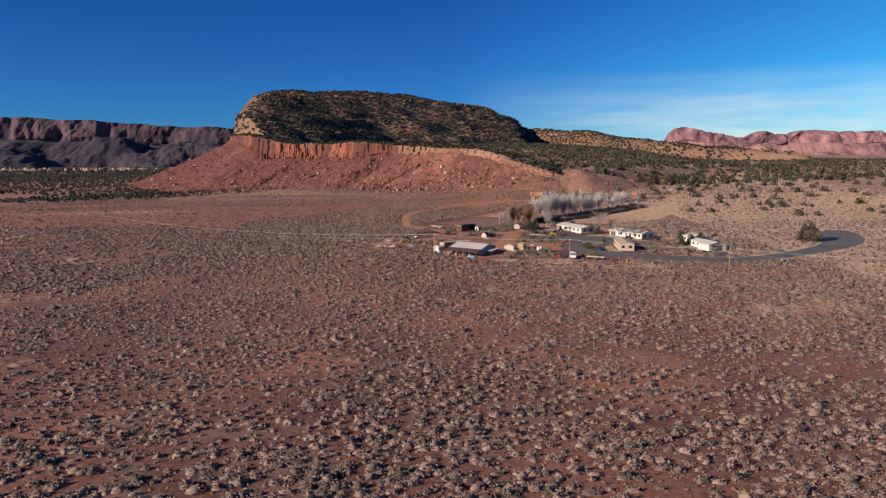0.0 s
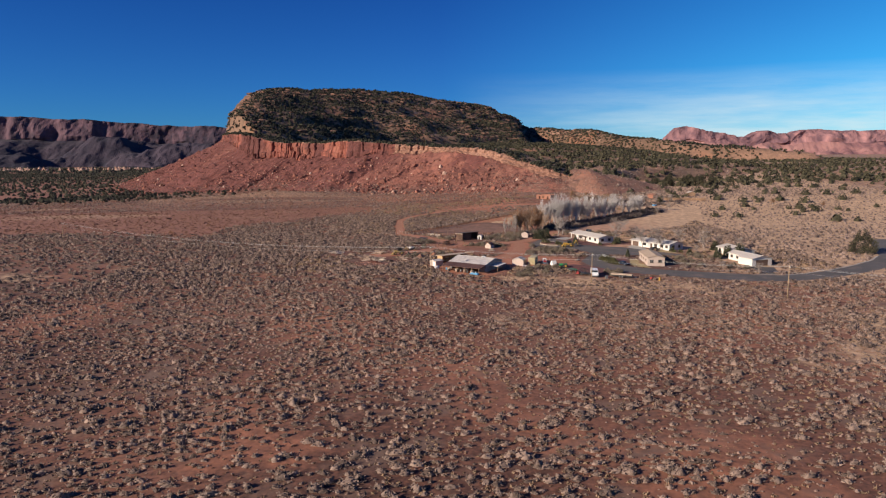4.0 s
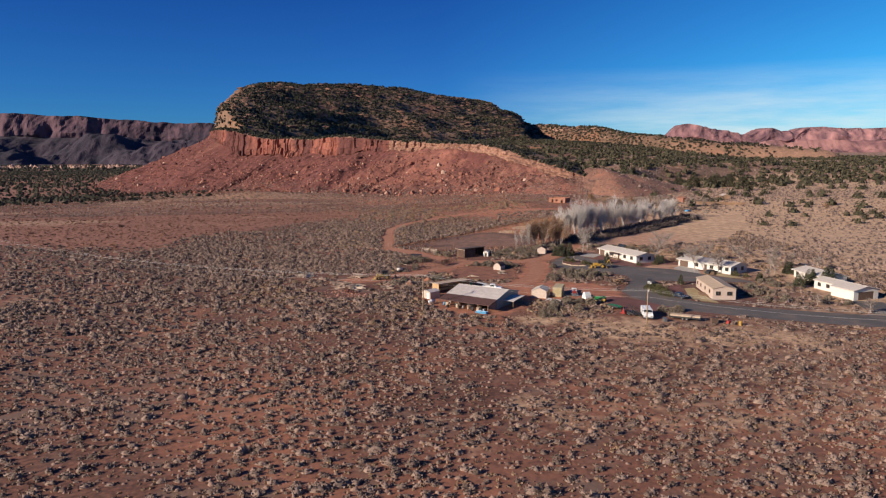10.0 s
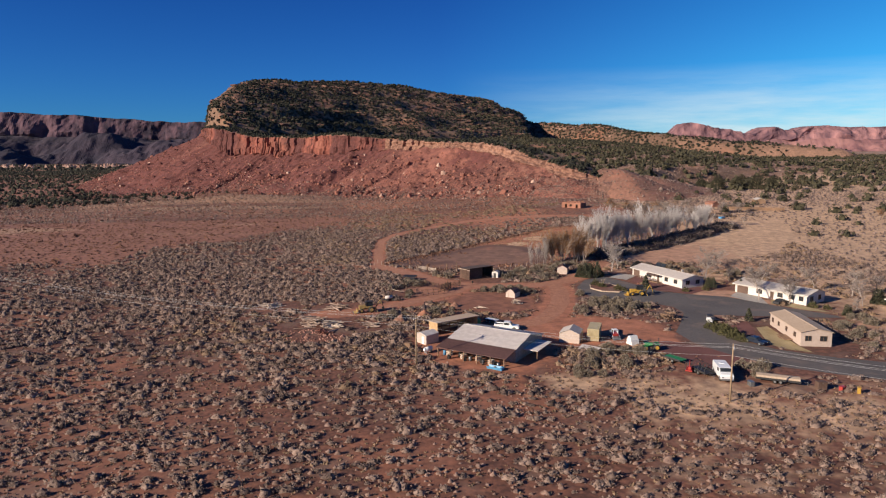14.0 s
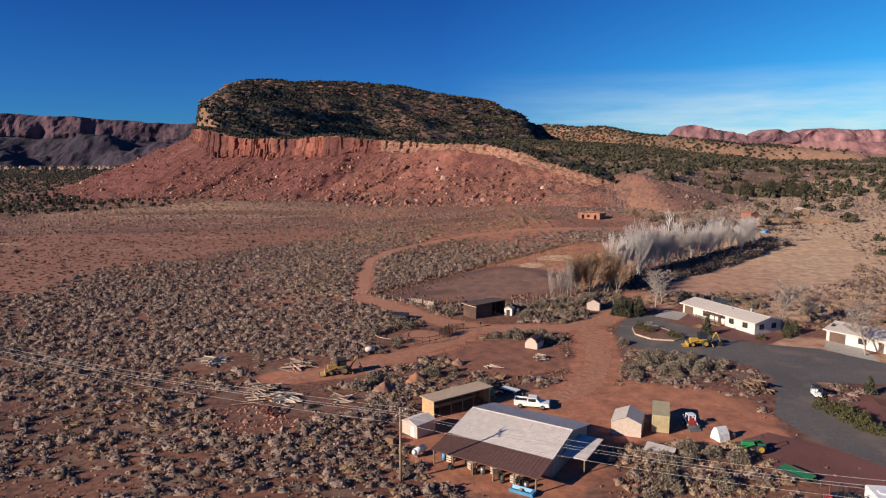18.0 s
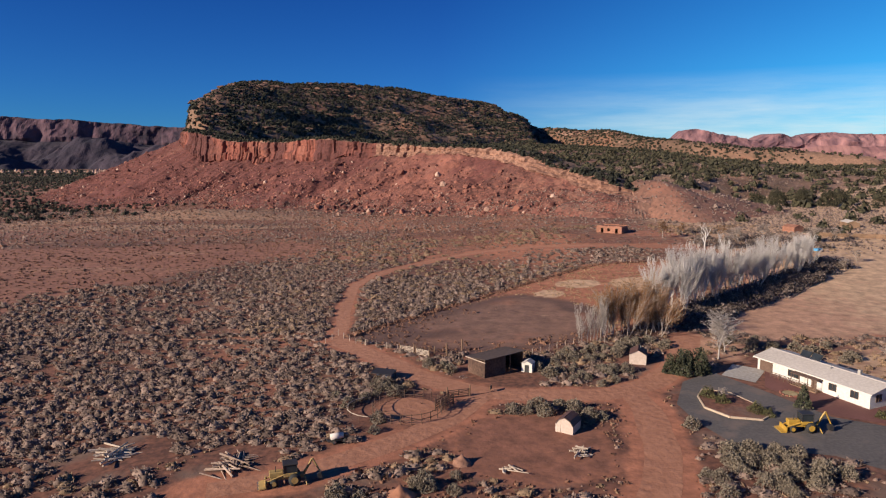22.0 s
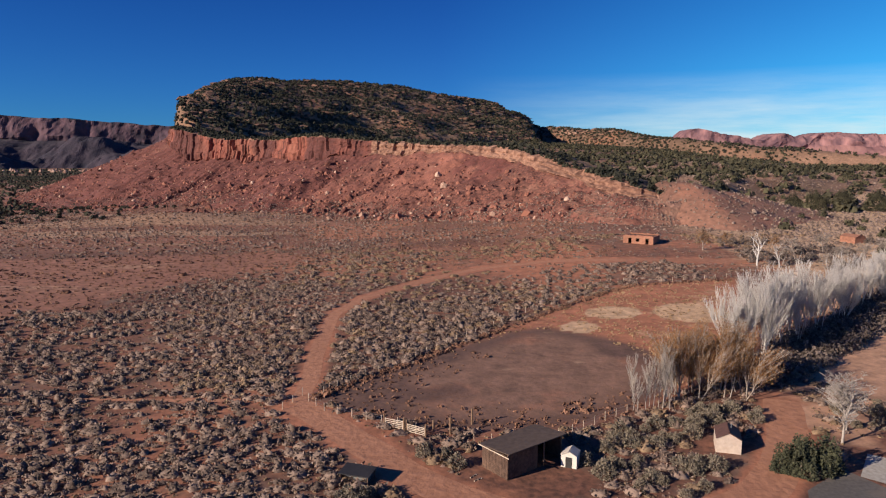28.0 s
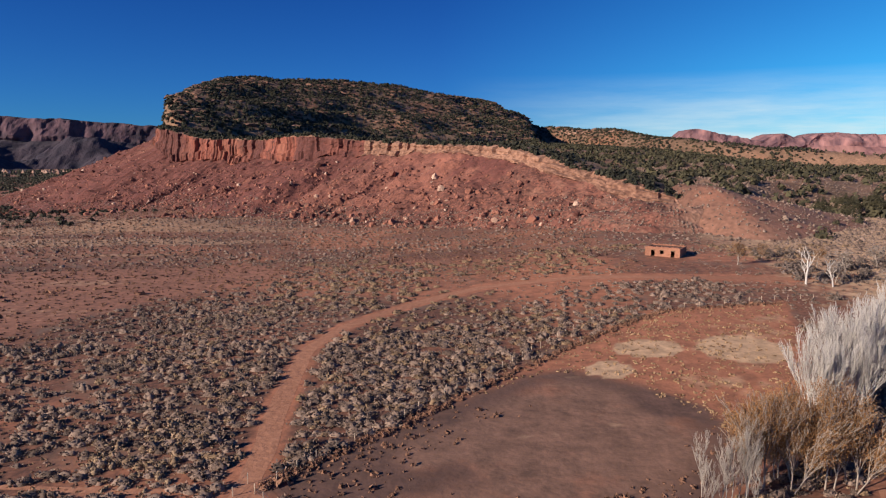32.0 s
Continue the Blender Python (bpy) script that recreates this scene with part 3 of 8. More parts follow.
for attribute, value in (("hill", 1.3 * smooth(along[14] - 10, along[15], s_m + 25 * rough(s_m + 0 * offs, downhill, 30, 3, 1))), ("dark_maroon", west * (0.75 + 0.8 * rough(s_m + 0 * offs, downhill * 0.6, 60, 4, 1)) + 0.5 * smooth(0.15, 0.5, rough(s_m + 0 * offs, downhill * 0.5, 34, 4, 2))), ("buff", smooth(660, 900, s_m) * (0.12 + 0.5 * rough(s_m + 0 * offs, downhill * 0.5, 70, 4, 3)))):
    a = mesa_me.attributes.new(attribute, "FLOAT", "POINT")
    a.data.foreach_set("value", np.asarray(value + 0 * offs, np.float32).ravel())
mesa = new("mesa", mesa_me)
tagged(mesa, "red sandstone mesa with a fluted cliff over a boulder-strewn scree slope", "mesa", kind="structure")

# the higher wooded summit and the low ridge that runs from it to the plain
CREST = [(-300, 835, 90), (-318, 1000, 126), (-350, 1200, 154), (-377, 1390, 184), (-290, 1500, 193), (-204, 1597, 199), (-60, 1690, 194), (60, 1790, 182), (150, 1850, 162), (205, 1822, 141), (255, 1840, 112)]
RIDGE = [(250, 1800, 110), (386, 1600, 97), (449, 1440, 76), (560, 1300, 58), (720, 1180, 42)]


MESA_OUTLINE = [(p[0] - 9, p[1] + 2) for p in RIM[:3]] + [(p[0] + 6, p[1] + 10) for p in RIM[3:]] + [(330, 470), (1150, 560), (1150, 2250), (-500, 2250), (-470, 1500)]


def crest_fall(x, y, pts, slope):
    best = np.full(np.shape(x), -1e9)
    for (ax, ay, az), (bx, by, bz) in zip(pts[:-1], pts[1:]):
        dx, dy = bx - ax, by - ay
        k = np.clip(((x - ax) * dx + (y - ay) * dy) / (dx * dx + dy * dy), 0, 1)
        d = np.hypot(x - ax - k * dx, y - ay - k * dy)
        side = ((x - ax) * dy - (y - ay) * dx) / math.hypot(dx, dy)
        fall = np.where(side > 0, slope + (1.1 - slope) * smooth(190, 270, x), 1.1) * (np.sqrt(d * d + 900) - 30)
        best = np.maximum(best, az + k * (bz - az) - fall)
    return best


def strata(x, y, z):
    return z / 5.2 + 2 * rough(x, y, 160, 3, 1)


def upland(x, y):
    bench = 22 + 0.040 * (np.minimum(y, 1350) - 385) - 48 * smooth(230, 720, x) - 40 * smooth(-250, -420, x)
    top = crest_fall(x, y, CREST, 0.40)
    # rock steps across the summit's face
    top = top + 20 * rough(x + 0.3 * y, 0.35 * y, 130, 3, 0) * smooth(-280, -150, x) * smooth(182, 140, top) * smooth(40, 90, top)
    top = top + (1.6 + 2.6 * smooth(-280, -120, x)) * np.sin(strata(x, y, top))
    low = crest_fall(x, y, RIDGE, 0.11)
    z = np.maximum(np.maximum(bench, top), low)
    z = z + 5.0 * rough(x, y, 70, 4, 2) + 1.8 * rough(x, y, 14, 3, 3)
    edge = signed(x, y, MESA_OUTLINE)
    soft = 8 + 70 * smooth(100, 260, x) + 16 * smooth(-262, -280, x)
    out = land(x, y) - 3
    return out + (z - out) * smooth(0, 1, np.clip(-edge / soft, 0, 1))


ux = spaced([(-520, 520, 7), (520, 1100, 20)])
uy = spaced([(392, 700, 9), (700, 1150, 16), (1150, 1900, 7), (1900, 2200, 40)])
uxx, uyy = np.meshgrid(ux, uy)
uz = upland(uxx, uyy)
summit = new("wooded_summit", mesh_of("wooded_summit", np.stack([uxx, uyy, uz], -1), grid_faces(len(uy), len(ux)), UPLAND))
a = summit.data.attributes.new("open", "FLOAT", "POINT")
a.data.foreach_set("value", np.asarray(smooth(40, 130, uxx) * smooth(1500, 1200, uyy) * (0.45 + 0.5 * rough(uxx, uyy, 110, 4, 1)) + 0.5 * smooth(60, 250, uxx) * smooth(0.1, 0.5, rough(uxx, uyy, 60, 4, 2)), np.float32).ravel())
a = summit.data.attributes.new("band", "FLOAT", "POINT")
banded = smooth(60, 80, uz) * smooth(0.1, 0.8, np.cos(strata(uxx, uyy, uz)) + 0.9 * rough(uxx, uyy, 50, 3, 4) - 0.35) * (0.22 + 0.75 * smooth(-250, 100, uxx))
a.data.foreach_set("value", np.asarray(banded, np.float32).ravel())
tagged(summit, "rocky mesa summit and bench under dark juniper woodland", "mesa", kind="structure")


# a low brush-covered spur that runs down from the end of the cliff
SPUR = [(60, 452, 35.5), (84, 425, 34), (101, 409, 32.5), (135, 402, 22.5), (160, 397, 17), (190, 392, 12), (215, 386, 7)]


def spur_top(x, y):
    return crest_fall(x, y, SPUR, 0.44) + 1.4 * rough(x, y, 24, 4, 1) - 22 * smooth(122, 80, x)


sx, sy = np.meshgrid(np.arange(40, 236, 2.5), np.arange(300, 470, 2.5))
spur = new("brushy_spur", mesh_of("brushy_spur", np.stack([sx, sy, np.maximum(spur_top(sx, sy), land(sx, sy) - 2.5)], -1), grid_faces(*sx.shape), HILL_SOIL))
tagged(spur, "low tan spur with sagebrush at the end of the cliff", "hill", kind="structure")


def higher(x, y):
    return np.maximum(land(x, y), np.where((x > -520) & (x < 1100) & (y > 392) & (y < 2200), upland(x, y), -1e9))


def height(x, y):
    return np.maximum(np.where((x > 40) & (x < 235) & (y > 300) & (y < 470), spur_top(x, y), -1e9), higher(x, y))


# ---- distant mesas ----
def far_mesa(name, label, line, base, front, cliff, mats, seed, jag=14, fold=1.0):
    """A long wall of rock: crest line of (x, y, top), with buttresses, on a spreading foot."""
    pts = np.array(line, float)
    al = np.r_[0, np.cumsum(np.hypot(*np.diff(pts[:, :2], axis=0).T))]
    st = np.arange(0, al[-1], 9.0)
    px, py, pz = (np.interp(st, al, pts[:, k]) for k in range(3))
    tx, ty = np.gradient(px), np.gradient(py)
    tx, ty = (np.convolve(np.pad(q, 30, mode="edge"), np.ones(61) / 61, mode="valid") for q in (tx, ty))
    n = np.hypot(tx, ty)
    nx, ny = ty / n, -tx / n
    pz = pz + jag * rough(st, st * 0 + seed, 210, 5, 0)
    pz = pz + 0.45 * jag * (1 - 2 * np.abs(rough(st, st * 0 + seed * 5, 95, 3, 3))) * (pz > 60)
    butt = 120 * rough(st, st * 0 + seed * 3, 420, 4, 1) + fold * 46 * rough(st, st * 0 + seed * 7, 190, 4, 2)
    rows_, kind_ = [], []
    for u in np.linspace(1, 0, 30):
        o = 40 + front * u + butt * (1 - 0.5 * u) + 90 * u * rough(st, st * 0 + seed + 40, 240, 4, 3)
        z = base + (pz * (1 - cliff) + base * cliff - base) * (1 - u) ** 1.4 + (60 + 95 * fold) * 4 * u * (1 - u) * rough(st + 0.3 * o, o, 340, 5, 2)
        rows_.append((px + nx * o, py + ny * o, z)), kind_.append(0)
    for v in np.linspace(0.05, 1, 9):
        o = 40 + butt * (1 - 0.25 * v) - 46 * v + fold * 44 * rough(st, st * 0 + 130 * v, 120, 4, 4)
        z0 = (pz * (1 - cliff) + base * cliff) + 60 * fold * rough(st, st * 0 + 50, 420, 5, 0) * (pz > 130)
        rows_.append((px + nx * o, py + ny * o, z0 + (pz - z0) * v)), kind_.append(1)
    rows_.append((px - nx * 300, py - ny * 300, pz + 4)), kind_.append(2)
    v = np.stack([np.stack(r, -1) for r in rows_])
    ob = new(name, mesh_of(name, v, grid_faces(len(rows_), len(st)), mats, False, np.repeat(np.array(kind_[1:]), len(st) - 1)))
    return tagged(ob, label, "mesa", kind="structure")


# blue-purple tint puts distance haze and cliff shade into the base colour
FAR_WALL = material("hazed_far_cliff", (0.024, 0.016, 0.030), (0.115, 0.060, 0.078), 0.022, 0.95, 0.6, coarse=0.3, spread=0.4, squash=0.6)
FAR_FOOT = material("hazed_far_slope", (0.013, 0.012, 0.026), (0.052, 0.035, 0.052), 0.010, 0.95, 0.6, coarse=0.3)
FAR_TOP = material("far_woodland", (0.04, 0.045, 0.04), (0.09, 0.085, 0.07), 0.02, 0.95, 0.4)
# haze tints the pink; violet darks paint shaded rock into it
PINK_WALL = material("hazed_pink_cliff", (0.10, 0.052, 0.068), (0.38, 0.19, 0.185), 0.02, 0.95, 0.6, coarse=0.3, squash=0.4)
PINK_FOOT = material("hazed_pink_slope", (0.20, 0.094, 0.098), (0.38, 0.195, 0.175), 0.009, 0.95, 0.5, coarse=0.3)
far_mesa("distant_mesa", "long dark red mesa wall across the valley, tinted for haze", [(-4400, 3900, 300), (-3300, 4500, 292), (-2650, 4640, 282), (-2100, 4720, 250), (-1500, 4840, 215), (-900, 4900, 190)], -42, 900, 0.46, [FAR_FOOT, FAR_WALL, FAR_TOP], 3.0)
far_mesa("distant_buttes", "far pink sandstone buttes and mesa line, tinted for haze", [(1380, 4860, -2), (1560, 4845, 40), (1640, 4830, 150), (1730, 4800, 216), (1810, 4800, 226), (1890, 4790, 196), (1980, 4780, 158), (2140, 4770, 142), (2240, 4765, 150), (2330, 4760, 180), (2420, 4750, 154), (2520, 4740, 160), (2600, 4740, 178), (2700, 4730, 186), (2850, 4700, 172), (3100, 4660, 176), (3500, 4600, 160), (4300, 4500, 150)], -4, 300, 0.42, [PINK_FOOT, PINK_WALL, PINK_WALL], 8.0, 30, 1.0)


# ---- plants ----
WEEDS = material("dead_weeds", (0.105, 0.050, 0.034), (0.26, 0.132, 0.084), 3.0, 0.95, 0.4, island=0.6)
DEAD_TWIGS = material("dead_tan_twigs", (0.15, 0.095, 0.060), (0.38, 0.265, 0.175), 6.0, 0.95, 0.7, island=0.4)
RUBBLE = material("broken_red_slabs", (0.19, 0.085, 0.060), (0.42, 0.22, 0.165), 2.0, 0.95, 0.5, island=0.5)
STUBBLE = material("straw_stubble", (0.19, 0.115, 0.065), (0.38, 0.245, 0.14), 3.0, 0.95, 0.4, island=0.3)
def clump(seed, rings=3, around=7, spiky=0.3, flat=0.62, stem=0.0):
    """A ragged dome of foliage, one unit across at its foot."""
    r = np.random.RandomState(seed)
    v = [(0, 0, -0.05)]
    for k in range(rings):
        a = k / rings
        rad = 0.5 * math.cos(a * 1.35) * (1.0 if k else 0.86)
        for j in range(around):
            t = 2 * math.pi * (j + 0.5 * (k % 2)) / around
            q = rad * (1 + spiky * (r.rand() - 0.5) * 2)
            v.append((q * math.cos(t), q * math.sin(t), flat * math.sin(a * 1.45) * (1 + spiky * (r.rand() - 0.5)) + (0.02 if k else -0.06) + stem))
    v.append((0.05 * r.randn(), 0.05 * r.randn(), flat * (1 + 0.2 * r.rand()) + stem))
    f = []
    for k in range(rings - 1):
        for j in range(around):
            a, b = 1 + k * around + j, 1 + k * around + (j + 1) % around
            c, d = a + around, b + around
            f += [(a, b, c), (b, d, c)] if k % 2 == 0 else [(a, b, d), (a, d, c)]
    top, last = len(v) - 1, 1 + (rings - 1) * around
    f += [(last + j, last + (j + 1) % around, top) for j in range(around)]
    return np.array(v, float), np.array(f, int)


def fuzzy(seed, n=24, flat=0.42, leaf=0.15, core=0.74, loose=0.32):
    """A rounded bush of small leaf sprays lying roughly along its surface, over a dark core."""
    r = np.random.RandomState(seed)
    v = [(0.5 * core * math.cos(k * math.pi / 3), 0.5 * core * math.sin(k * math.pi / 3), -0.04) for k in range(6)] + [(0, 0, 2 * 0.5 * flat * core * 1.1)]
    f = [(k, (k + 1) % 6, 6) for k in range(6)]
    lump = r.rand(3) * 6
    for k in range(n):
        t, e = 2 * math.pi * (k * 0.618 + 0.2 * r.rand()), math.asin(0.04 + 0.94 * (k + r.rand()) / n)
        d = np.array([math.cos(t) * math.cos(e), math.sin(t) * math.cos(e), math.sin(e)])
        c = d * 0.46 * (1 + 0.16 * math.sin(2 * t + lump[0]) + 0.12 * math.sin(3 * t + 4 * e + lump[1]) + 0.10 * r.randn())
        c = c * (1, 1, 2 * flat)
        nrm = d + r.randn(3) * loose
        nrm /= np.linalg.norm(nrm)
        a = np.cross(nrm, r.randn(3))
        a /= np.linalg.norm(a)
        b = np.cross(nrm, a)
        s, i = leaf * (0.7 + 0.7 * r.rand()), len(v)
        v += [tuple(c - a * s - b * s * 0.6), tuple(c + a * s - b * s * 0.6), tuple(c + b * s * 1.2)]
        f.append((i, i + 1, i + 2))
    return np.array(v, float), np.array(f, int)


def mound(seed, rings=3, around=7, sprays=30, flat=0.37):
    """A low rounded bush: a lumpy dome with short twiggy sprays standing out of it."""
    r = np.random.RandomState(seed)
    a, b, c = r.rand(3) * 6.3
    v, f = [], []
    for k in range(rings):
        e = -0.12 + 1.15 * k / (rings - 1)
        for j in range(around):
            t = 2 * math.pi * (j + 0.5 * (k % 2)) / around
            q = 0.335 * (1 + 0.22 * math.sin(2 * t + a) + 0.15 * math.sin(3 * t + b) + 0.09 * r.randn())
            v.append((q * math.cos(e) * math.cos(t), q * math.cos(e) * math.sin(t), 2 * flat * q * math.sin(e) * (1 + 0.2 * math.sin(t + c))))
    v.append((0.06 * r.randn(), 0.06 * r.randn(), flat * (0.92 + 0.16 * r.rand())))
    for k in range(rings - 1):
        for j in range(around):
            p, q = k * around + j, k * around + (j + 1) % around
            f += [(p, q, p + around), (q, q + around, p + around)] if k % 2 == 0 else [(p, q, q + around), (p, q + around, p + around)]
    last = (rings - 1) * around
    f += [(last + j, last + (j + 1) % around, len(v) - 1) for j in range(around)]
    for k in range(sprays):
        t, e = 2 * math.pi * (k * 0.618 + 0.3 * r.rand()), math.asin(0.02 + 0.95 * (k + r.rand()) / sprays)
        q = 0.375 * (1 + 0.22 * math.sin(2 * t + a) + 0.15 * math.sin(3 * t + b))
        d = np.array([math.cos(t) * math.cos(e), math.sin(t) * math.cos(e), math.sin(e) * 2 * flat])
        at, way = d * q, d + r.randn(3) * 0.35 + (0, 0, 0.35)
        way /= np.linalg.norm(way)
        side = np.cross(way, r.randn(3))
        side /= np.linalg.norm(side)
        w, n = 0.052 + 0.042 * r.rand(), len(v)
        v += [tuple(at - side * w), tuple(at + side * w), tuple(at + way * (0.09 + 0.12 * r.rand()))]
        f.append((n, n + 1, n + 2))
    return np.array(v, float), np.array(f, int)


def scatter(name, shapes, at, sizes, mat, label, category, seed=0, tall=None, up=True, sink=0.0, soft=False, wide=1.0):
    """Many small pieces as one body of stuff."""
    r = np.random.RandomState(seed)
    at, sizes = np.asarray(at, float), np.asarray(sizes, float)
    pick, spin = r.randint(0, len(shapes), len(at)), r.rand(len(at)) * 2 * np.pi
    tall = np.ones(len(at)) if tall is None else tall
    vs, fs, base = [], [], 0
    for k, (v, f) in enumerate(shapes):
        w = np.where(pick == k)[0]
        if not len(w):
            continue
        c, s = np.cos(spin[w])[:, None], np.sin(spin[w])[:, None]
        x = (v[:, 0] * c - v[:, 1] * s) * sizes[w, None] * wide + at[w, 0:1]
        y = (v[:, 0] * s + v[:, 1] * c) * sizes[w, None] + at[w, 1:2]
        z = v[:, 2] * sizes[w, None] * tall[w, None] + at[w, 2:3] - sink * sizes[w, None]
        vs.append(np.stack([x, y, z], -1).reshape(-1, 3))
        fs.append((f[None] + (base + np.arange(len(w)) * len(v))[:, None, None]).reshape(-1, 3))
        base += len(w) * len(v)
    ob = new(name, mesh_of(name, np.concatenate(vs), np.concatenate(fs), mat, soft))
    return tagged(ob, label, category, kind="stuff")


def spread(x0, x1, y0, y1, step, seed, jitter=0.95):
    r = np.random.RandomState(seed)
    gx_, gy_ = np.meshgrid(np.arange(x0, x1, step), np.arange(y0, y1, step))
    x, y = gx_.ravel(), gy_.ravel()
    return x + (r.rand(len(x)) - 0.5) * step * 2 * jitter * 0.5 * 2, y + (r.rand(len(x)) - 0.5) * step * 2 * jitter * 0.5 * 2


KEEP_OUT = []


def free(x, y, margin=0.0):
    """Where brush may grow: off tracks, yards, paving and buildings."""
    ok = bareness(x, y) < 0.35
    ok &= signed(x, y, PADDOCK) > 0.5
    ok &= signed(x, y, ASPHALT) > 1.0
    for cx, cy, rad in KEEP_OUT:
        ok &= np.hypot(x - cx, y - cy) > rad + margin
    return ok


KEEP_OUT += [(9, 76, 12), (16, 70, 7), (-3, 84, 4), (4, 93, 8), (27, 84, 5), (33, 85, 5), (12, 150, 9), (18, 152, 3), (39, 155, 4.5), (19, 124, 2.6), (64, 140, 9), (70, 134, 9), (75, 130, 8), (88, 122, 10), (96, 116, 10), (104, 114, 6),
             (74, 84, 8), (77, 79, 8), (71, 90, 6), (114, 102, 9), (112, 89, 7), (112, 80, 8), (112, 69, 6), (69, 304, 8), (-5, 132, 10), (-29, 99, 9), (-44, 119, 7), (-27, 114, 7), (-16.4, 96.4, 5), (-27, 90, 7), (64, 80, 5), (62, 86, 6), (55, 132, 9), (50, 72, 9), (49, 60, 8), (40, 78, 7), (55, 132, 7),
             (-18, 108, 5), (60, 58, 6), (47, 140, 6), (60, 150, 8)]
bush_shapes = [mound(k) for k in range(12)]
low_shapes = [tuple(np.array(a)[7:] if i == 0 else np.array(a)[6:] - 7 for i, a in enumerate(fuzzy(50 + k, 6, 0.14, 0.30))) for k in range(8)]
far_shapes = [mound(30 + k, 2, 5, 4) for k in range(6)]
rs = np.random.RandomState(5)


def brush(name, x, y, keep, size, mat, label, shapes, seed):
    k = keep & (np.abs(x) < 0.74 * (y + 215) + 12)
    x, y, size = x[k], y[k], (np.zeros(len(x)) + size)[k]
    s = np.random.RandomState(seed).lognormal(np.log(size), 0.30, len(x)).clip(0.2, 2.3)
    scatter(name, shapes, np.stack([x, y, land(x, y)], -1), s, mat, label, "bush", seed, 0.85 + 0.5 * np.random.RandomState(seed + 1).rand(len(x)), soft=True, wide=1.45)


x, y = spread(-120, 140, -165, 240, 1.85, 1, 0.48)
worked = [(-6, 98), (-8, 122), (2, 134), (14, 136), (30, 133), (30, 112), (36, 100), (10, 96)]
thick = 0.57 + 0.10 * smooth(40, -10, y) + 0.18 * smooth(-60, -100, y) - 0.42 * (signed(x, y, worked) < 0) - 0.38 * (signed(x, y, HOUSE_GROUND) < 0) - 0.08 * (signed(x, y, STRAW_BANK) < 0) + 0.7 * rough(x, y, 24, 4, 0) + 0.4 * rough(x / 2.5, y, 5, 2, 2) + 0.22 * smooth(20, 80, y) * smooth(20, -10, x)
growth = 1.16 + 0.44 * smooth(-80, -125, y) + 0.62 * smooth(25, 85, y) * (0.5 + 0.5 * smooth(40, 0, x)) + 0.25 * smooth(60, 120, x)
brush("sagebrush", x, y, free(x, y) & (rs.rand(len(x)) < thick) & (signed(x, y, FALLOW) > 8 - 20 * rs.rand(len(x))), growth, SAGE, "grey sagebrush bushes dotted over red soil", bush_shapes, 2)
x, y = spread(-420, 460, -120, 560, 2.3, 3, 0.6)
side = ((np.abs(x) > 120) | (y > 338)) & ~((x < -118) & (x > -220) & (y > 15) & (y < 215))
foot_clear = y < 470 - 0.35 * x
brush("sagebrush", x, y, side & foot_clear & free(x, y) & (signed(x, y, FALLOW) > 3) & (rs.rand(len(x)) < 0.44 + 0.3 * (x > 100) + 0.6 * rough(x / 3, y, 24, 3, 2)), 1.2 + 0.4 * (y < 190), SAGE, "grey sagebrush on the outer plain", far_shapes, 4)
x, y = spread(-220, -118, 15, 215, 2.0, 92, 0.5)
brush("sagebrush", x, y, (rs.rand(len(x)) < 0.62 + 0.6 * rough(x / 2, y, 24, 3, 0)) & (signed(x, y, FALLOW) > 6 - 16 * rs.rand(len(x))), 1.5, SAGE, "grey sagebrush on the western plain", bush_shapes, 93)
x, y = spread(-150, 150, 240, 345, 1.7, 61, 0.62)
lush = np.maximum(smooth(20, 10, to_line(x, y, [(-15, 200), (20, 238), (40, 256), (62, 264)])), smooth(42, 12, to_line(x, y, [(-60, 235), (-52, 265), (-32, 290)])))
thick = 0.26 + 0.42 * lush + 0.7 * rough(x / 2, y, 20, 3, 0)
brush("sagebrush", x, y, free(x, y) & (rs.rand(len(x)) < thick) & (signed(x, y, FALLOW) > 0), 0.8 + 0.5 * lush, SAGE, "grey sagebrush beyond the paddock", bush_shapes, 62)
# small bushes and seedlings between the grown ones
x, y = spread(-130, 150, -168, 345, 1.35, 81)
few = 0.24 + 0.3 * smooth(-90, -20, y) * smooth(90, 40, y) - 0.25 * (signed(x, y, HOUSE_GROUND) < 0) + 0.45 * rough(x, y, 18, 3, 3)
brush("sagebrush", x, y, free(x, y) & (rs.rand(len(x)) < few) & (signed(x, y, FALLOW) > 0), 0.46 + 0.22 * smooth(-90, -20, y) * smooth(80, 30, y), SAGE_PALE, "small pale bushes between the grown sagebrush", far_shapes, 82)
# dry grass and litter between the bushes
x, y = spread(-110, 130, -165, 240, 1.35, 63)
r3 = np.random.RandomState(64)
grass_shapes = []
for k in range(5):
    t = r3.rand(5) * 2 * np.pi
    gv, gf = [], []
    for i in range(5):
        c, s_ = math.cos(t[i]), math.sin(t[i])
        gv += [(0.3 * c - 0.16 * s_, 0.3 * s_ + 0.16 * c, 0.0), (0.3 * c + 0.16 * s_, 0.3 * s_ - 0.16 * c, 0.0), (0.5 * c, 0.5 * s_, 0.75 * r3.rand() + 0.3)]
        gf.append((3 * i, 3 * i + 1, 3 * i + 2))
    grass_shapes.append((np.array(gv), np.array(gf)))
keep = free(x, y) & (rs.rand(len(x)) < 0.5 + 0.4 * rough(x, y, 15, 2, 1) + 0.5 * (signed(x, y, STRAW_BANK) < 0)) & (np.abs(x) < 0.74 * (y + 215) + 12)
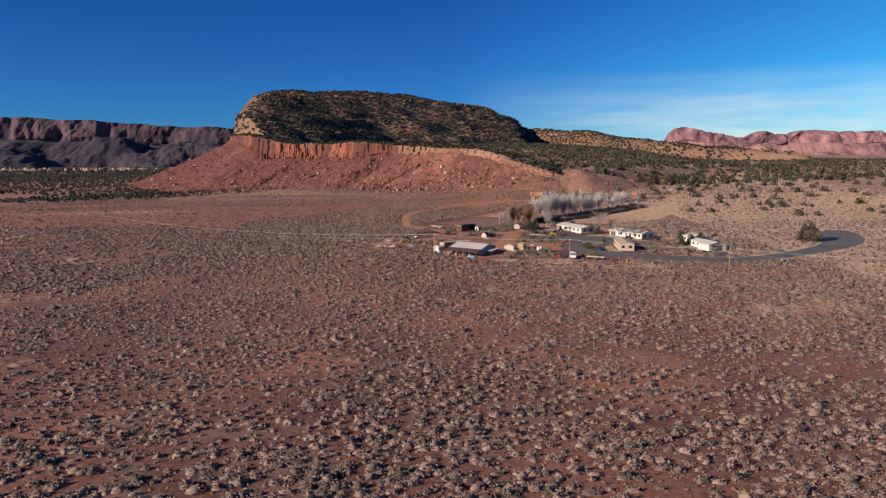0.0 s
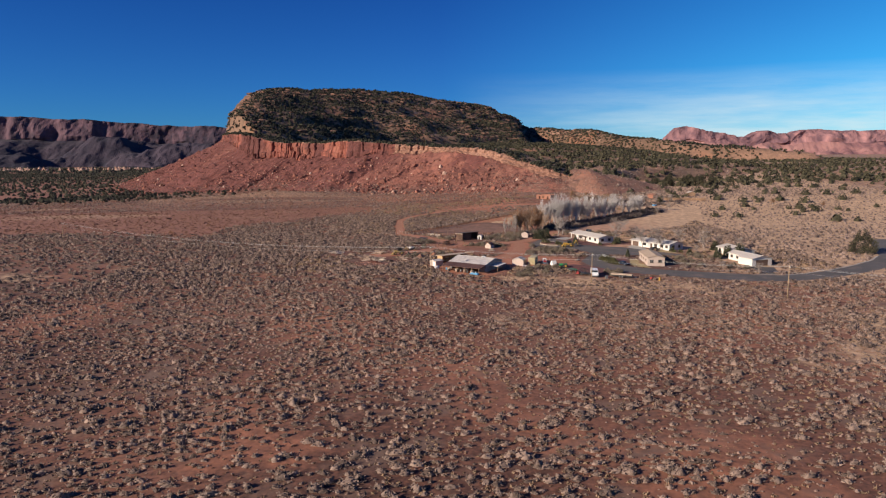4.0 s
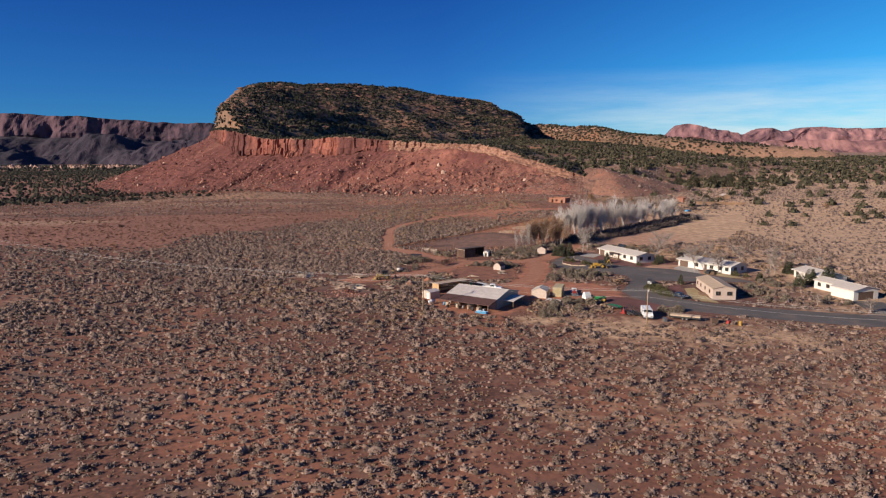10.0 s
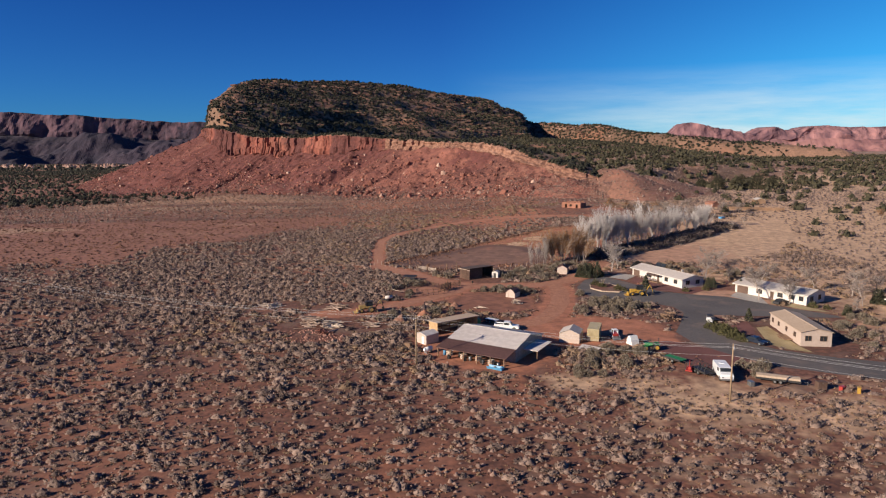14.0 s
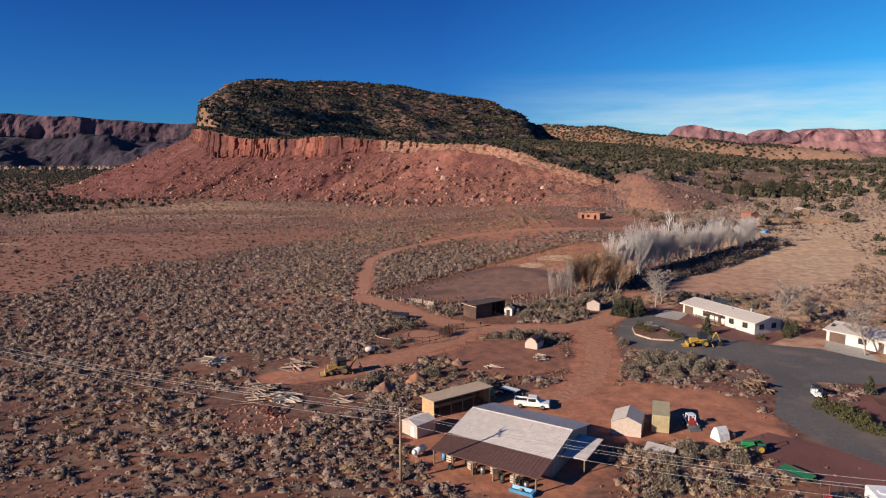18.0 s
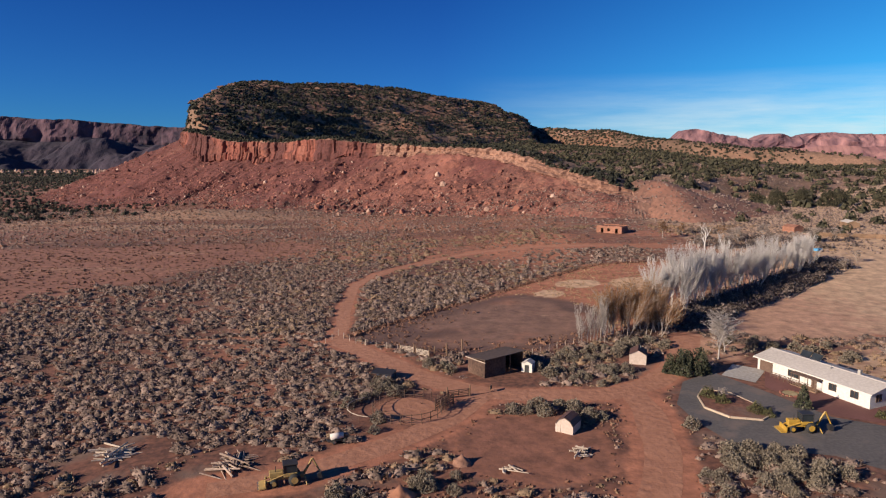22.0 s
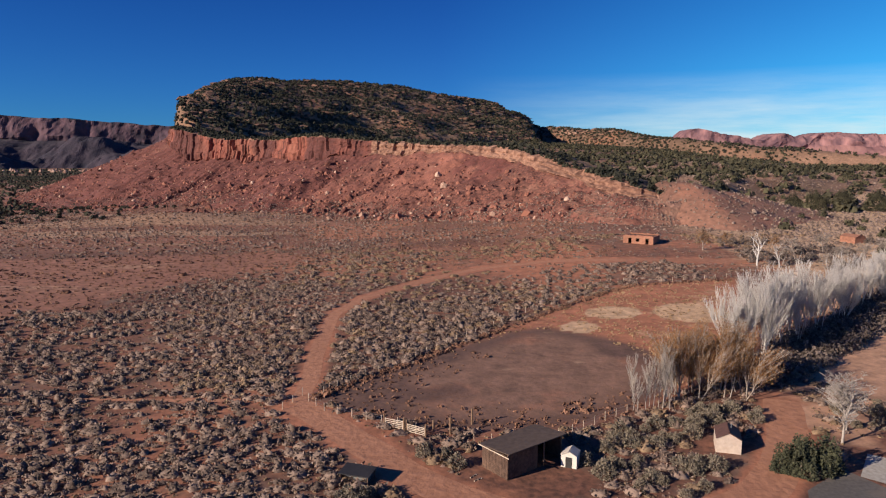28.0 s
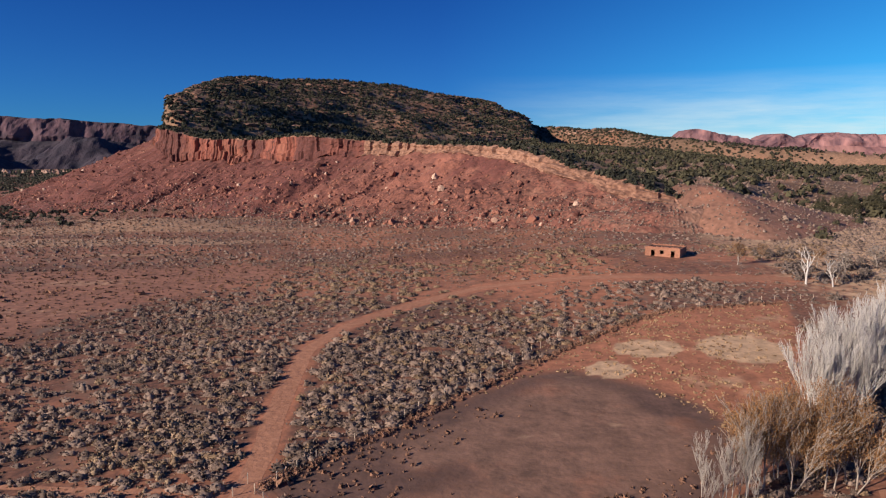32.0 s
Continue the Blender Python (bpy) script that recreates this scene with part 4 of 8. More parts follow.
scatter("dry_grass", low_shapes + grass_shapes[:2], np.stack([x, y, land(x, y)], -1)[keep], rs.uniform(0.3, 0.75, keep.sum()), SAGE_GREEN, "tufts of dry tan grass between the bushes", "grass", 65)
# low dead weeds over the fallow and the far field
x, y = spread(-380, 60, 176, 580, 2.1, 66)
keep = (bareness(x, y) < 0.35) & (signed(x, y, PADDOCK) > 0.5) & (np.abs(x) < 0.74 * (y + 215) + 12) & ((signed(x, y, FALLOW) < 25) | (y > 285)) & (rs.rand(len(x)) < 0.72 + 0.5 * rough(x / 3, y, 18, 3, 3))
scatter("dead_weeds", low_shapes, np.stack([x, y, land(x, y)], -1)[keep], rs.lognormal(np.log(0.72), 0.4, keep.sum()), WEEDS, "low dead brown weeds over the fallow field", "weeds", 67)
# tangled dead brush on the bank beside the barn
DEAD_BANK = [(22.5, 78), (31, 79.5), (40, 78.5), (44.5, 74), (42, 66), (31.5, 64), (22, 67)]
x, y = spread(20, 48, 62, 82, 1.15, 86, 0.6)
keep = (signed(x, y, DEAD_BANK) < 0) & (rs.rand(len(x)) < 0.75) & (np.hypot(x - 29.6, y - 76.3) > 2.0)
scatter("dead_brush", bush_shapes, np.stack([x, y, land(x, y)], -1)[keep], rs.lognormal(np.log(1.25), 0.3, keep.sum()), DEAD_TWIGS, "tangled tan dead brush on the bank beside the barn", "bush", 87, soft=True)
# broken red slabs tipped below the log heap
x, y = spread(-42, -18, 82, 97, 0.8, 88)
keep = (signed(x, y, [(-40, 94.6), (-31, 95.5), (-21, 89.5), (-20, 84), (-30, 83), (-37, 86)]) < 0) & (rs.rand(len(x)) < 0.62)
slabs = [clump(700 + k, 1, 5, 0.45, 0.35) for k in range(4)]
scatter("rubble", slabs, np.stack([x, y, land(x, y)], -1)[keep], rs.lognormal(np.log(0.6), 0.4, keep.sum()), RUBBLE, "broken pink-red slabs and rubble below the log heap", "rubble", 89)
# pale tan rabbitbrush where the track forks
x, y = spread(-54, -24, 172, 202, 1.5, 90, 0.6)
keep = free(x, y) & (rs.rand(len(x)) < 0.8 * smooth(11, 4, np.hypot(x + 38, (y - 187) / 1.3)))
scatter("rabbitbrush", bush_shapes, np.stack([x, y, land(x, y)], -1)[keep], rs.lognormal(np.log(1.5), 0.3, keep.sum()), DEAD_TWIGS, "pale tan rabbitbrush at the fork of the track", "bush", 91, soft=True)
# rubble and weeds on the worked ground between the sheds
x, y = spread(-10, 60, 60, 140, 0.9, 77)
keep = (((signed(x, y, worked) < 1) & (rs.rand(len(x)) < 0.42 + 0.7 * rough(x, y, 9, 3, 3))) | (rs.rand(len(x)) < 0.05)) & (signed(x, y, ASPHALT) > 0.5) & (bareness(x, y) < 0.5 + 0.5 * rs.rand(len(x)))
scatter("yard_weeds", low_shapes, np.stack([x, y, land(x, y)], -1)[keep], rs.lognormal(np.log(0.36), 0.4, keep.sum()), WEEDS, "dead weeds and clods on the worked red ground", "weeds", 78, 1.6 + 0 * x[keep])
# weeds added to draw a dark band along the paddock fence
u = np.linspace(0, 1, 420)
px_, py_ = np.array([p[0] for p in PADDOCK[:7]], float), np.array([p[1] for p in PADDOCK[:7]], float)
x, y = np.interp(u, np.linspace(0, 1, 7), px_) + rs.uniform(-0.9, 0.9, 420), np.interp(u, np.linspace(0, 1, 7), py_) + rs.uniform(-0.9, 0.9, 420)
scatter("fence_weeds", bush_shapes, np.stack([x, y, land(x, y)], -1), rs.uniform(0.6, 1.5, 420), WEEDS, "added dark weeds drawing a band along the paddock fence", "weeds", 70)
# dead weeds trodden into the near edge of the paddock
x, y = spread(-22, 50, 160, 200, 0.8, 84)
keep = (signed(x, y, PADDOCK) < 0) & (rs.rand(len(x)) < 0.75 * smooth(-13, -1, signed(x, y, PADDOCK)) * (0.6 + 0.8 * rough(x, y, 7, 3, 2)))
scatter("paddock_weeds", low_shapes, np.stack([x, y, land(x, y)], -1)[keep], rs.lognormal(np.log(0.42), 0.45, keep.sum()), WEEDS, "dark dead weeds along the muddy edge of the paddock", "weeds", 85, 1.3 + 0 * x[keep])
# trodden stubble in the far half of the paddock
x, y = spread(-10, 82, 175, 254, 0.85, 68)
keep = (signed(x, y, PADDOCK) < -1) & (signed(x, y, MUD) > -1) & (rs.rand(len(x)) < 0.45 + 0.7 * rough(x, y, 9, 3, 1))
scatter("straw_stubble", low_shapes + grass_shapes[:2], np.stack([x, y, land(x, y)], -1)[keep], rs.uniform(0.3, 0.75, keep.sum()), STUBBLE, "yellow-tan stubble and weeds in the paddock", "grass", 69)
x, y = spread(-60, 140, 60, 330, 3.6, 6)
brush("rabbitbrush", x, y, free(x, y) & (rough(x, y, 34, 3, 2) > 0.12), 1.5, SAGE_GREEN, "tan and olive rabbitbrush round the yards", bush_shapes, 7)

# juniper woodland on the summit, the bench and the plain beyond
blocks_far = [clump(80 + k, 1, 4, 0.3, 0.5) for k in range(3)]
tree_shapes = [fuzzy(60 + k, 11, 0.62, 0.24, 0.8) for k in range(8)]
x, y = spread(-400, 640, 640, 1890, 6.0, 8)
keep = (upland(x, y) > 52 - 30 * smooth(100, 400, x)) & ((y > 1150) | (x < -60)) & (rough(x, y, 60, 4, 3) + 0.3 * rs.randn(len(x)) > -0.50 + 0.40 * smooth(-200, 150, x))
scatter("juniper_woodland", tree_shapes, np.stack([x, y, upland(x, y)], -1)[keep], rs.uniform(2.6, 6.4, keep.sum()), SHADED_JUNIPER, "juniper and pinyon trees on the mesa summit, darkened for shade", "tree", 9)
x, y = spread(60, 330, 305, 640, 2.2, 75, 0.6)
keep = (((x - 95) * 0.73 + (y - 388) * 0.68 > -4) | ((y < 470) & (x < 235) & (spur_top(x, y) > land(x, y) - 0.5))) & (rs.rand(len(x)) < 0.6 + 0.5 * rough(x, y, 40, 3, 3)) & (np.abs(x) < 0.74 * (y + 215))
scatter("sagebrush", far_shapes, np.stack([x, y, height(x, y)], -1)[keep], rs.lognormal(np.log(1.25), 0.35, keep.sum()), SAGE, "grey sagebrush on the low end of the mesa", "bush", 76)
x, y = spread(60, 900, 400, 1750, 8.5, 10)
keep = (rough(x, y, 120, 4, 1) + 0.4 * rs.randn(len(x)) > -0.22 - 0.25 * smooth(900, 1100, y) + 0.75 * smooth(230 + 0.12 * y, 420 + 0.12 * y, x) - 0.3 * smooth(500, 900, y)) & ((x - 95) * 0.73 + (y - 388) * 0.68 > 22) & (np.abs(x) < 0.74 * (y + 215))
scatter("juniper_woodland", tree_shapes, np.stack([x, y, height(x, y)], -1)[keep], rs.uniform(3.0, 6.5, keep.sum()), JUNIPER, "green junipers scattered over the low ridge", "tree", 11)
x, y = spread(-2400, -240, 470, 2600, 10, 12)
keep = (rough(x, y, 300, 3, 1) > -0.6 + 0.5 * smooth(800, 480, y)) & (x < -225 - 0.22 * y) & (rs.rand(len(x)) < 0.8) & (np.abs(x) < 0.74 * (y + 215))
scatter("juniper_woodland", far_shapes, np.stack([x, y, land(x, y)], -1)[keep], rs.uniform(4, 9.5, keep.sum()), SHADED_JUNIPER, "dark juniper belt across the far valley floor", "tree", 13)
x, y = spread(-3600, -700, 2600, 3800, 30, 17)
keep = (np.abs(x) < 0.74 * (y + 215)) & (rs.rand(len(x)) < 0.75)
scatter("juniper_woodland", far_shapes, np.stack([x, y, land(x, y)], -1)[keep], rs.uniform(12, 26, keep.sum()), SHADED_JUNIPER, "dark woodland below the far mesa", "tree", 18)
x, y = spread(-3200, -800, 3080, 3330, 34, 19)
keep = (np.abs(x) < 0.74 * (y + 215)) & (rough(x, y, 160, 3, 2) > 0.0)
scatter("distant_settlement", blocks_far, np.stack([x, y, land(x, y)], -1)[keep], rs.uniform(16, 34, keep.sum()), PALE_BOULDER, "pale roofs and cleared plots far across the valley", "buildings", 20)

# fallen blocks on the scree
def block(seed):
    return clump(seed, 2, 5, 0.45, 0.6)


blocks = [block(90 + k) for k in range(6)]
pick_s = rs.randint(60, int(cols_n * 0.885), 10500)
pick_u = rs.beta(1.1, 1.6, 10500) * 42
i0 = pick_u.astype(int)
fr = (pick_u - i0)[:, None]
pos = mesa_v[i0, pick_s] * (1 - fr) + mesa_v[i0 + 1, pick_s] * fr
scatter("scree_boulders", blocks, pos, rs.lognormal(np.log(0.80), 0.66, 10500).clip(0.35, 5.5), BOULDER, "fallen red and buff sandstone boulders on the scree", "boulder", 14, sink=0.12)
scatter("pale_boulders", blocks, pos[:420], rs.lognormal(np.log(1.4), 0.5, 420).clip(0.6, 6), PALE_BOULDER, "large pale boulders fallen from the rim ledge", "boulder", 21, sink=0.05)
# broken rock and scrub along the toe of the scree
x, y = spread(-430, -130, 440, 760, 5.0, 22)
keep = (np.abs(signed(x, y, MESA_OUTLINE)) < 150) & (rough(x, y, 40, 3, 2) > -0.2)
scatter("toe_rocks", blocks, np.stack([x, y, land(x, y)], -1)[keep], rs.lognormal(np.log(1.6), 0.5, keep.sum()), BOULDER, "dark red broken rock along the toe of the scree", "boulder", 23, sink=0.1)
x, y = spread(-430, -180, 430, 760, 11.0, 24)
keep = rs.rand(len(x)) < 0.7 * smooth(-190, -300, x + 0 * y) + 0.12
scatter("scattered_junipers", tree_shapes, np.stack([x, y, land(x, y)], -1)[keep], rs.uniform(2, 5, keep.sum()), SHADED_JUNIPER, "dark low junipers below the scree", "tree", 25)

# shrubs and low trees on the rim behind the cliff
ps, pu = (40 + rs.rand(4600) ** 1.7 * (cols_n - 80)).astype(int), rs.uniform(rows_n - 6, rows_n - 1.01, 4600)
i0 = pu.astype(int)
fr = (pu - i0)[:, None]
pos = mesa_v[i0, ps] * (1 - fr) + mesa_v[i0 + 1, ps] * fr
scatter("rim_scrub", tree_shapes, pos, rs.uniform(1.2, 4.0, 4600), SHADED_JUNIPER, "low junipers and scrub along the cliff rim", "tree", 15)
# scattered scrub low on the scree
ps = (60 + rs.beta(1.6, 0.8, 7500) * (cols_n - 120)).astype(int)
pu = rs.beta(1.0, 1.6, 7500) * (14 + 34 * smooth(0.78, 0.92, ps / cols_n))
i0 = pu.astype(int)
fr = (pu - i0)[:, None]
pos = mesa_v[i0, ps] * (1 - fr) + mesa_v[i0 + 1, ps] * fr
scatter("scree_scrub", far_shapes, pos, rs.uniform(0.7, 1.7, 7500), SAGE, "grey scrub dotted over the foot of the scree", "bush", 16)

# junipers standing apart on the tan slopes to the east
x, y = spread(150, 640, 215, 640, 14, 71)
keep = (rs.rand(len(x)) < 0.42 + 0.3 * rough(x, y, 70, 3, 2)) & (np.abs(x) < 0.74 * (y + 215)) & free(x, y)
scatter("scattered_junipers", [fuzzy(400 + k, 40, 0.62, 0.13, 0.8) for k in range(6)], np.stack([x, y, height(x, y)], -1)[keep], rs.uniform(3.2, 7.0, keep.sum()), JUNIPER, "dark junipers standing apart on tan slopes", "tree", 72)
# rock outcrops through the woodland of the summit
x, y = spread(-400, 420, 800, 1880, 12, 73)
keep = (rough(x, y, 70, 4, 4) + 0.2 * rs.randn(len(x)) > 0.12 - 0.25 * smooth(-100, 150, x) - 0.5 * (crest_fall(x, y, CREST[:4], 1.0) > upland(x, y) - 14)) & (upland(x, y) > 70) & (signed(x, y, MESA_OUTLINE) < -26)
scatter("rock_outcrops", blocks, np.stack([x, y, upland(x, y)], -1)[keep], rs.uniform(3, 11, keep.sum()), OUTCROP, "brown and buff rock outcrops on the wooded summit", "rock", 74, 0.35 + 0.4 * rs.rand(keep.sum()), sink=0.1, wide=1.9)


# ---- building helpers ----
def here(x, y):
    return float(land(x, y))


def thing(name, x, y, heading, label, category, group="", dz=0.0):
    ob = new(name)
    ob.matrix_world = pose(x, y, here(x, y) + dz, 0, 0, heading)
    ob.empty_display_size = 0.5
    return tagged(ob, label, category, group)


def part(name, bm, mat, parent, label="", flat=True):
    me = bpy.data.meshes.new(name)
    bmesh.ops.recalc_face_normals(bm, faces=bm.faces)
    bm.to_mesh(me)
    bm.free()
    me.materials.append(mat)
    if not flat:
        me.polygons.foreach_set("use_smooth", [True] * len(me.polygons))
    ob = new(name, me)
    ob.parent = parent
    return tagged(ob, label)


def box(x0, x1, y0, y1, z0, z1, bm=None, bevel=0.0, m=None):
    """A block, with its edges taken off when bevel is given."""
    own = bmesh.new()
    bmesh.ops.create_cube(own, size=1)
    for v in own.verts:
        v.co = Vector(((x0 + x1) / 2 + v.co.x * (x1 - x0), (y0 + y1) / 2 + v.co.y * (y1 - y0), (z0 + z1) / 2 + v.co.z * (z1 - z0)))
    if bevel:
        bmesh.ops.bevel(own, geom=own.edges[:], offset=bevel, segments=1, affect="EDGES")
    if m is not None:
        own.transform(m)
    return merged(bm, own)


def merged(bm, own):
    if bm is None:
        return own
    me = bpy.data.meshes.new("scratch")
    own.to_mesh(me)
    own.free()
    bm.from_mesh(me)
    bpy.data.meshes.remove(me)
    return bm


def rod(a, b, r0, r1=None, sides=6, bm=None):
    """A tapered round bar from a to b."""
    a, b = Vector(a), Vector(b)
    own = bmesh.new()
    bmesh.ops.create_cone(own, cap_ends=True, segments=sides, radius1=r0, radius2=r0 if r1 is None else r1, depth=(b - a).length)
    own.transform(Matrix.Translation((a + b) / 2) @ (b - a).to_track_quat("Z", "Y").to_matrix().to_4x4())
    return merged(bm, own)


def solid(profile, x0, x1, bm=None, m=None):
    """A profile in y and z, drawn out along x."""
    own = bmesh.new()
    a = [own.verts.new((x0, y, z)) for y, z in profile]
    b = [own.verts.new((x1, y, z)) for y, z in profile]
    own.faces.new(a)
    own.faces.new(b[::-1])
    for i in range(len(profile)):
        j = (i + 1) % len(profile)
        own.faces.new((a[i], b[i], b[j], a[j]))
    if m is not None:
        own.transform(m)
    return merged(bm, own)


def wall_bm(x0, x1, y0, y1, z0, z1, holes=(), bm=None, m=None):
    """A wall along x with holes (x0, x1, z0, z1) that go right through."""
    cuts = sorted({x0, x1, *[h[0] for h in holes], *[h[1] for h in holes]})
    bm = bm or bmesh.new()
    for a, b in zip(cuts[:-1], cuts[1:]):
        mid, at = (a + b) / 2, z0
        for h in sorted((h for h in holes if h[0] < mid < h[1]), key=lambda h: h[2]):
            if h[2] > at + 0.01:
                box(a, b, y0, y1, at, h[2], bm, m=m)
            at = h[3]
        if at < z1 - 0.01:
            box(a, b, y0, y1, at, z1, bm, m=m)
    bmesh.ops.remove_doubles(bm, verts=bm.verts, dist=0.001)
    return bm


def window_in(parent, x0, x1, z0, z1, y, m=None, name="window", mat=None):
    """A window with frame and pane in a wall whose face is at y."""
    m = m or Matrix()
    f = bmesh.new()
    for a in ((x0, x1, z0, z0 + 0.07), (x0, x1, z1 - 0.07, z1), (x0, x0 + 0.07, z0, z1), (x1 - 0.07, x1, z0, z1), ((x0 + x1) / 2 - 0.03, (x0 + x1) / 2 + 0.03, z0, z1)):
        box(a[0], a[1], y - 0.05, y + 0.06, a[2], a[3], f, m=m)
    w = part(name, f, mat or TRIM, parent)
    part("pane", box(x0 + 0.05, x1 - 0.05, y + 0.05, y + 0.07, z0 + 0.05, z1 - 0.05, m=m), GLASS, w, "dark reflecting glass")
    return w


def door_in(parent, x0, x1, z1, y, mat, m=None, ribs=0, name="door"):
    m = m or Matrix()
    d = part(name, box(x0, x1, y + 0.05, y + 0.10, 0.02, z1, bevel=0.01, m=m), mat, parent)
    for k in range(ribs):
        z = 0.1 + (z1 - 0.15) * k / ribs
        part("panel", box(x0 + 0.08, x1 - 0.08, y + 0.035, y + 0.055, z, z + (z1 - 0.15) / ribs - 0.06, m=m), mat, d)
    part("handle", box(x1 - 0.22, x1 - 0.12, y + 0.0, y + 0.05, 0.95, 1.0, m=m), STEEL, d, "dull metal handle")
    return d


def gable_roof(parent, length, depth, eave, ridge, mat, over=0.45, thick=0.16, ribs=0, back=None, label="", names=("roof", "roof")):
    """Two sloping slabs over the ridge along x; ribs: standing seams on each."""
    h = depth / 2
    for sign, mt, nm in ((-1, mat, names[0]), (1, back or mat, names[1])):
        slope = (ridge - eave) / h
        prof = [(0, ridge), (sign * (h + over), ridge - slope * (h + over)), (sign * (h + over), ridge - slope * (h + over) + thick), (0, ridge + thick)]
        r = part(nm, solid(prof, -length / 2 - over, length / 2 + over), mt, parent, label)
        if ribs:
            b = bmesh.new()
            for k in range(ribs + 1):
                x = -length / 2 - over + (length + 2 * over) * k / ribs
                t2 = thick + 0.035
                solid([(0, ridge + thick - 0.01), (sign * (h + over), ridge - slope * (h + over) + thick - 0.01), (sign * (h + over), ridge - slope * (h + over) + t2), (0, ridge + t2)], x - 0.035, x + 0.035, b)
            part("rib", b, mt, r)
    part("ridge_cap", solid([(-0.18, ridge + thick - 0.04), (0.18, ridge + thick - 0.04), (0, ridge + thick + 0.07)], -length / 2 - over, length / 2 + over), mat, parent)


def gable_end(parent, x, depth, eave, ridge, mat, t=0.15, name="gable_wall"):
    h = depth / 2
    return part(name, solid([(-h, eave), (h, eave), (0, ridge)], x - t / 2, x + t / 2), mat, parent)


def wheel(parent, x, y, r, w, rim=None):
    t = part("wheel", rod((x, y - w / 2, r), (x, y + w / 2, r), r, sides=18), RUBBER, parent, flat=False)
    part("rim", rod((x, y - w / 2 - 0.012, r), (x, y + w / 2 + 0.012, r), r * 0.58, sides=12), rim or STEEL, t)
    return t


def bent(pts, r, sides=5):
    """One continuous round bar through the points."""
    bm = bmesh.new()
    rings = []
    for i, p in enumerate(pts):
        d = (pts[min(i + 1, len(pts) - 1)] - pts[max(i - 1, 0)]).normalized()
        u = d.cross(Vector((0.2, 0.3, 0.93))).normalized()
        w = d.cross(u)
        rings.append([bm.verts.new(p + (u * math.cos(a) + w * math.sin(a)) * r) for a in np.linspace(0, 2 * math.pi, sides, endpoint=False)])
    for a, b in zip(rings[:-1], rings[1:]):
        for j in range(sides):
            k = (j + 1) % sides
            bm.faces.new((a[j], a[k], b[k], b[j]))
    bm.faces.new(rings[0])
    bm.faces.new(rings[-1][::-1])
    return bm


def sheet(name, outline, mat, lift, label, category, cell=6.0):
    """A flat patch laid on the ground, following it."""
    bm = bmesh.new()
    bm.faces.new([bm.verts.new((x, y, 0)) for x, y in outline])
    bmesh.ops.triangulate(bm, faces=bm.faces[:])
    xs_, ys_ = [p[0] for p in outline], [p[1] for p in outline]
    for lo, hi, n in ((min(xs_), max(xs_), (1, 0, 0)), (min(ys_), max(ys_), (0, 1, 0))):
        v = lo + cell
        while v < hi:
            bmesh.ops.bisect_plane(bm, geom=bm.verts[:] + bm.edges[:] + bm.faces[:], plane_co=(v * n[0], v * n[1], 0), plane_no=n)
            v += cell
    for v in bm.verts:
        v.co.z = here(v.co.x, v.co.y) + lift
    for f in bm.faces:
        if f.normal.z < 0:
            f.normal_flip()
    me = bpy.data.meshes.new(name)
    bm.to_mesh(me)
    bm.free()
    me.materials.append(mat)
    return tagged(new(name, me), label, category, kind="structure")


def strip(pts, width, seed, wobble=0.5, step=2.0):
    """The outline of a track along a polyline."""
    p = np.array(pts, float)
    al = np.r_[0, np.cumsum(np.hypot(*np.diff(p, axis=0).T))]
    st = np.arange(0, al[-1], step)
    kx, ky = np.interp(st, al, p[:, 0]), np.interp(st, al, p[:, 1])
    for _ in range(3):
        kx[1:-1], ky[1:-1] = (kx[:-2] + kx[1:-1] * 2 + kx[2:]) / 4, (ky[:-2] + ky[1:-1] * 2 + ky[2:]) / 4
    tx_, ty_ = np.gradient(kx), np.gradient(ky)
    n = np.hypot(tx_, ty_)
    wl_ = width / 2 + wobble * rough(st, st * 0 + seed, 7, 3, 0)
    wr_ = width / 2 + wobble * rough(st, st * 0 + seed + 9, 7, 3, 1)
    a = np.stack([kx - ty_ / n * wl_, ky + tx_ / n * wl_], -1)
    b = np.stack([kx + ty_ / n * wr_, ky - tx_ / n * wr_], -1)
    return a, b


def track(name, pts, width, mat, lift, label, seed):
    a, b = strip(pts, width, seed)
    rows_ = [a + (b - a) * k for k in (0, 0.33, 0.67, 1)]
    v = np.stack(rows_)
    z = land(v[..., 0], v[..., 1]) + lift
    ob = new(name, mesh_of(name, np.concatenate([v, z[..., None]], -1), grid_faces(4, len(a))[:, ::-1], mat))
    return tagged(ob, label, "track", kind="structure")


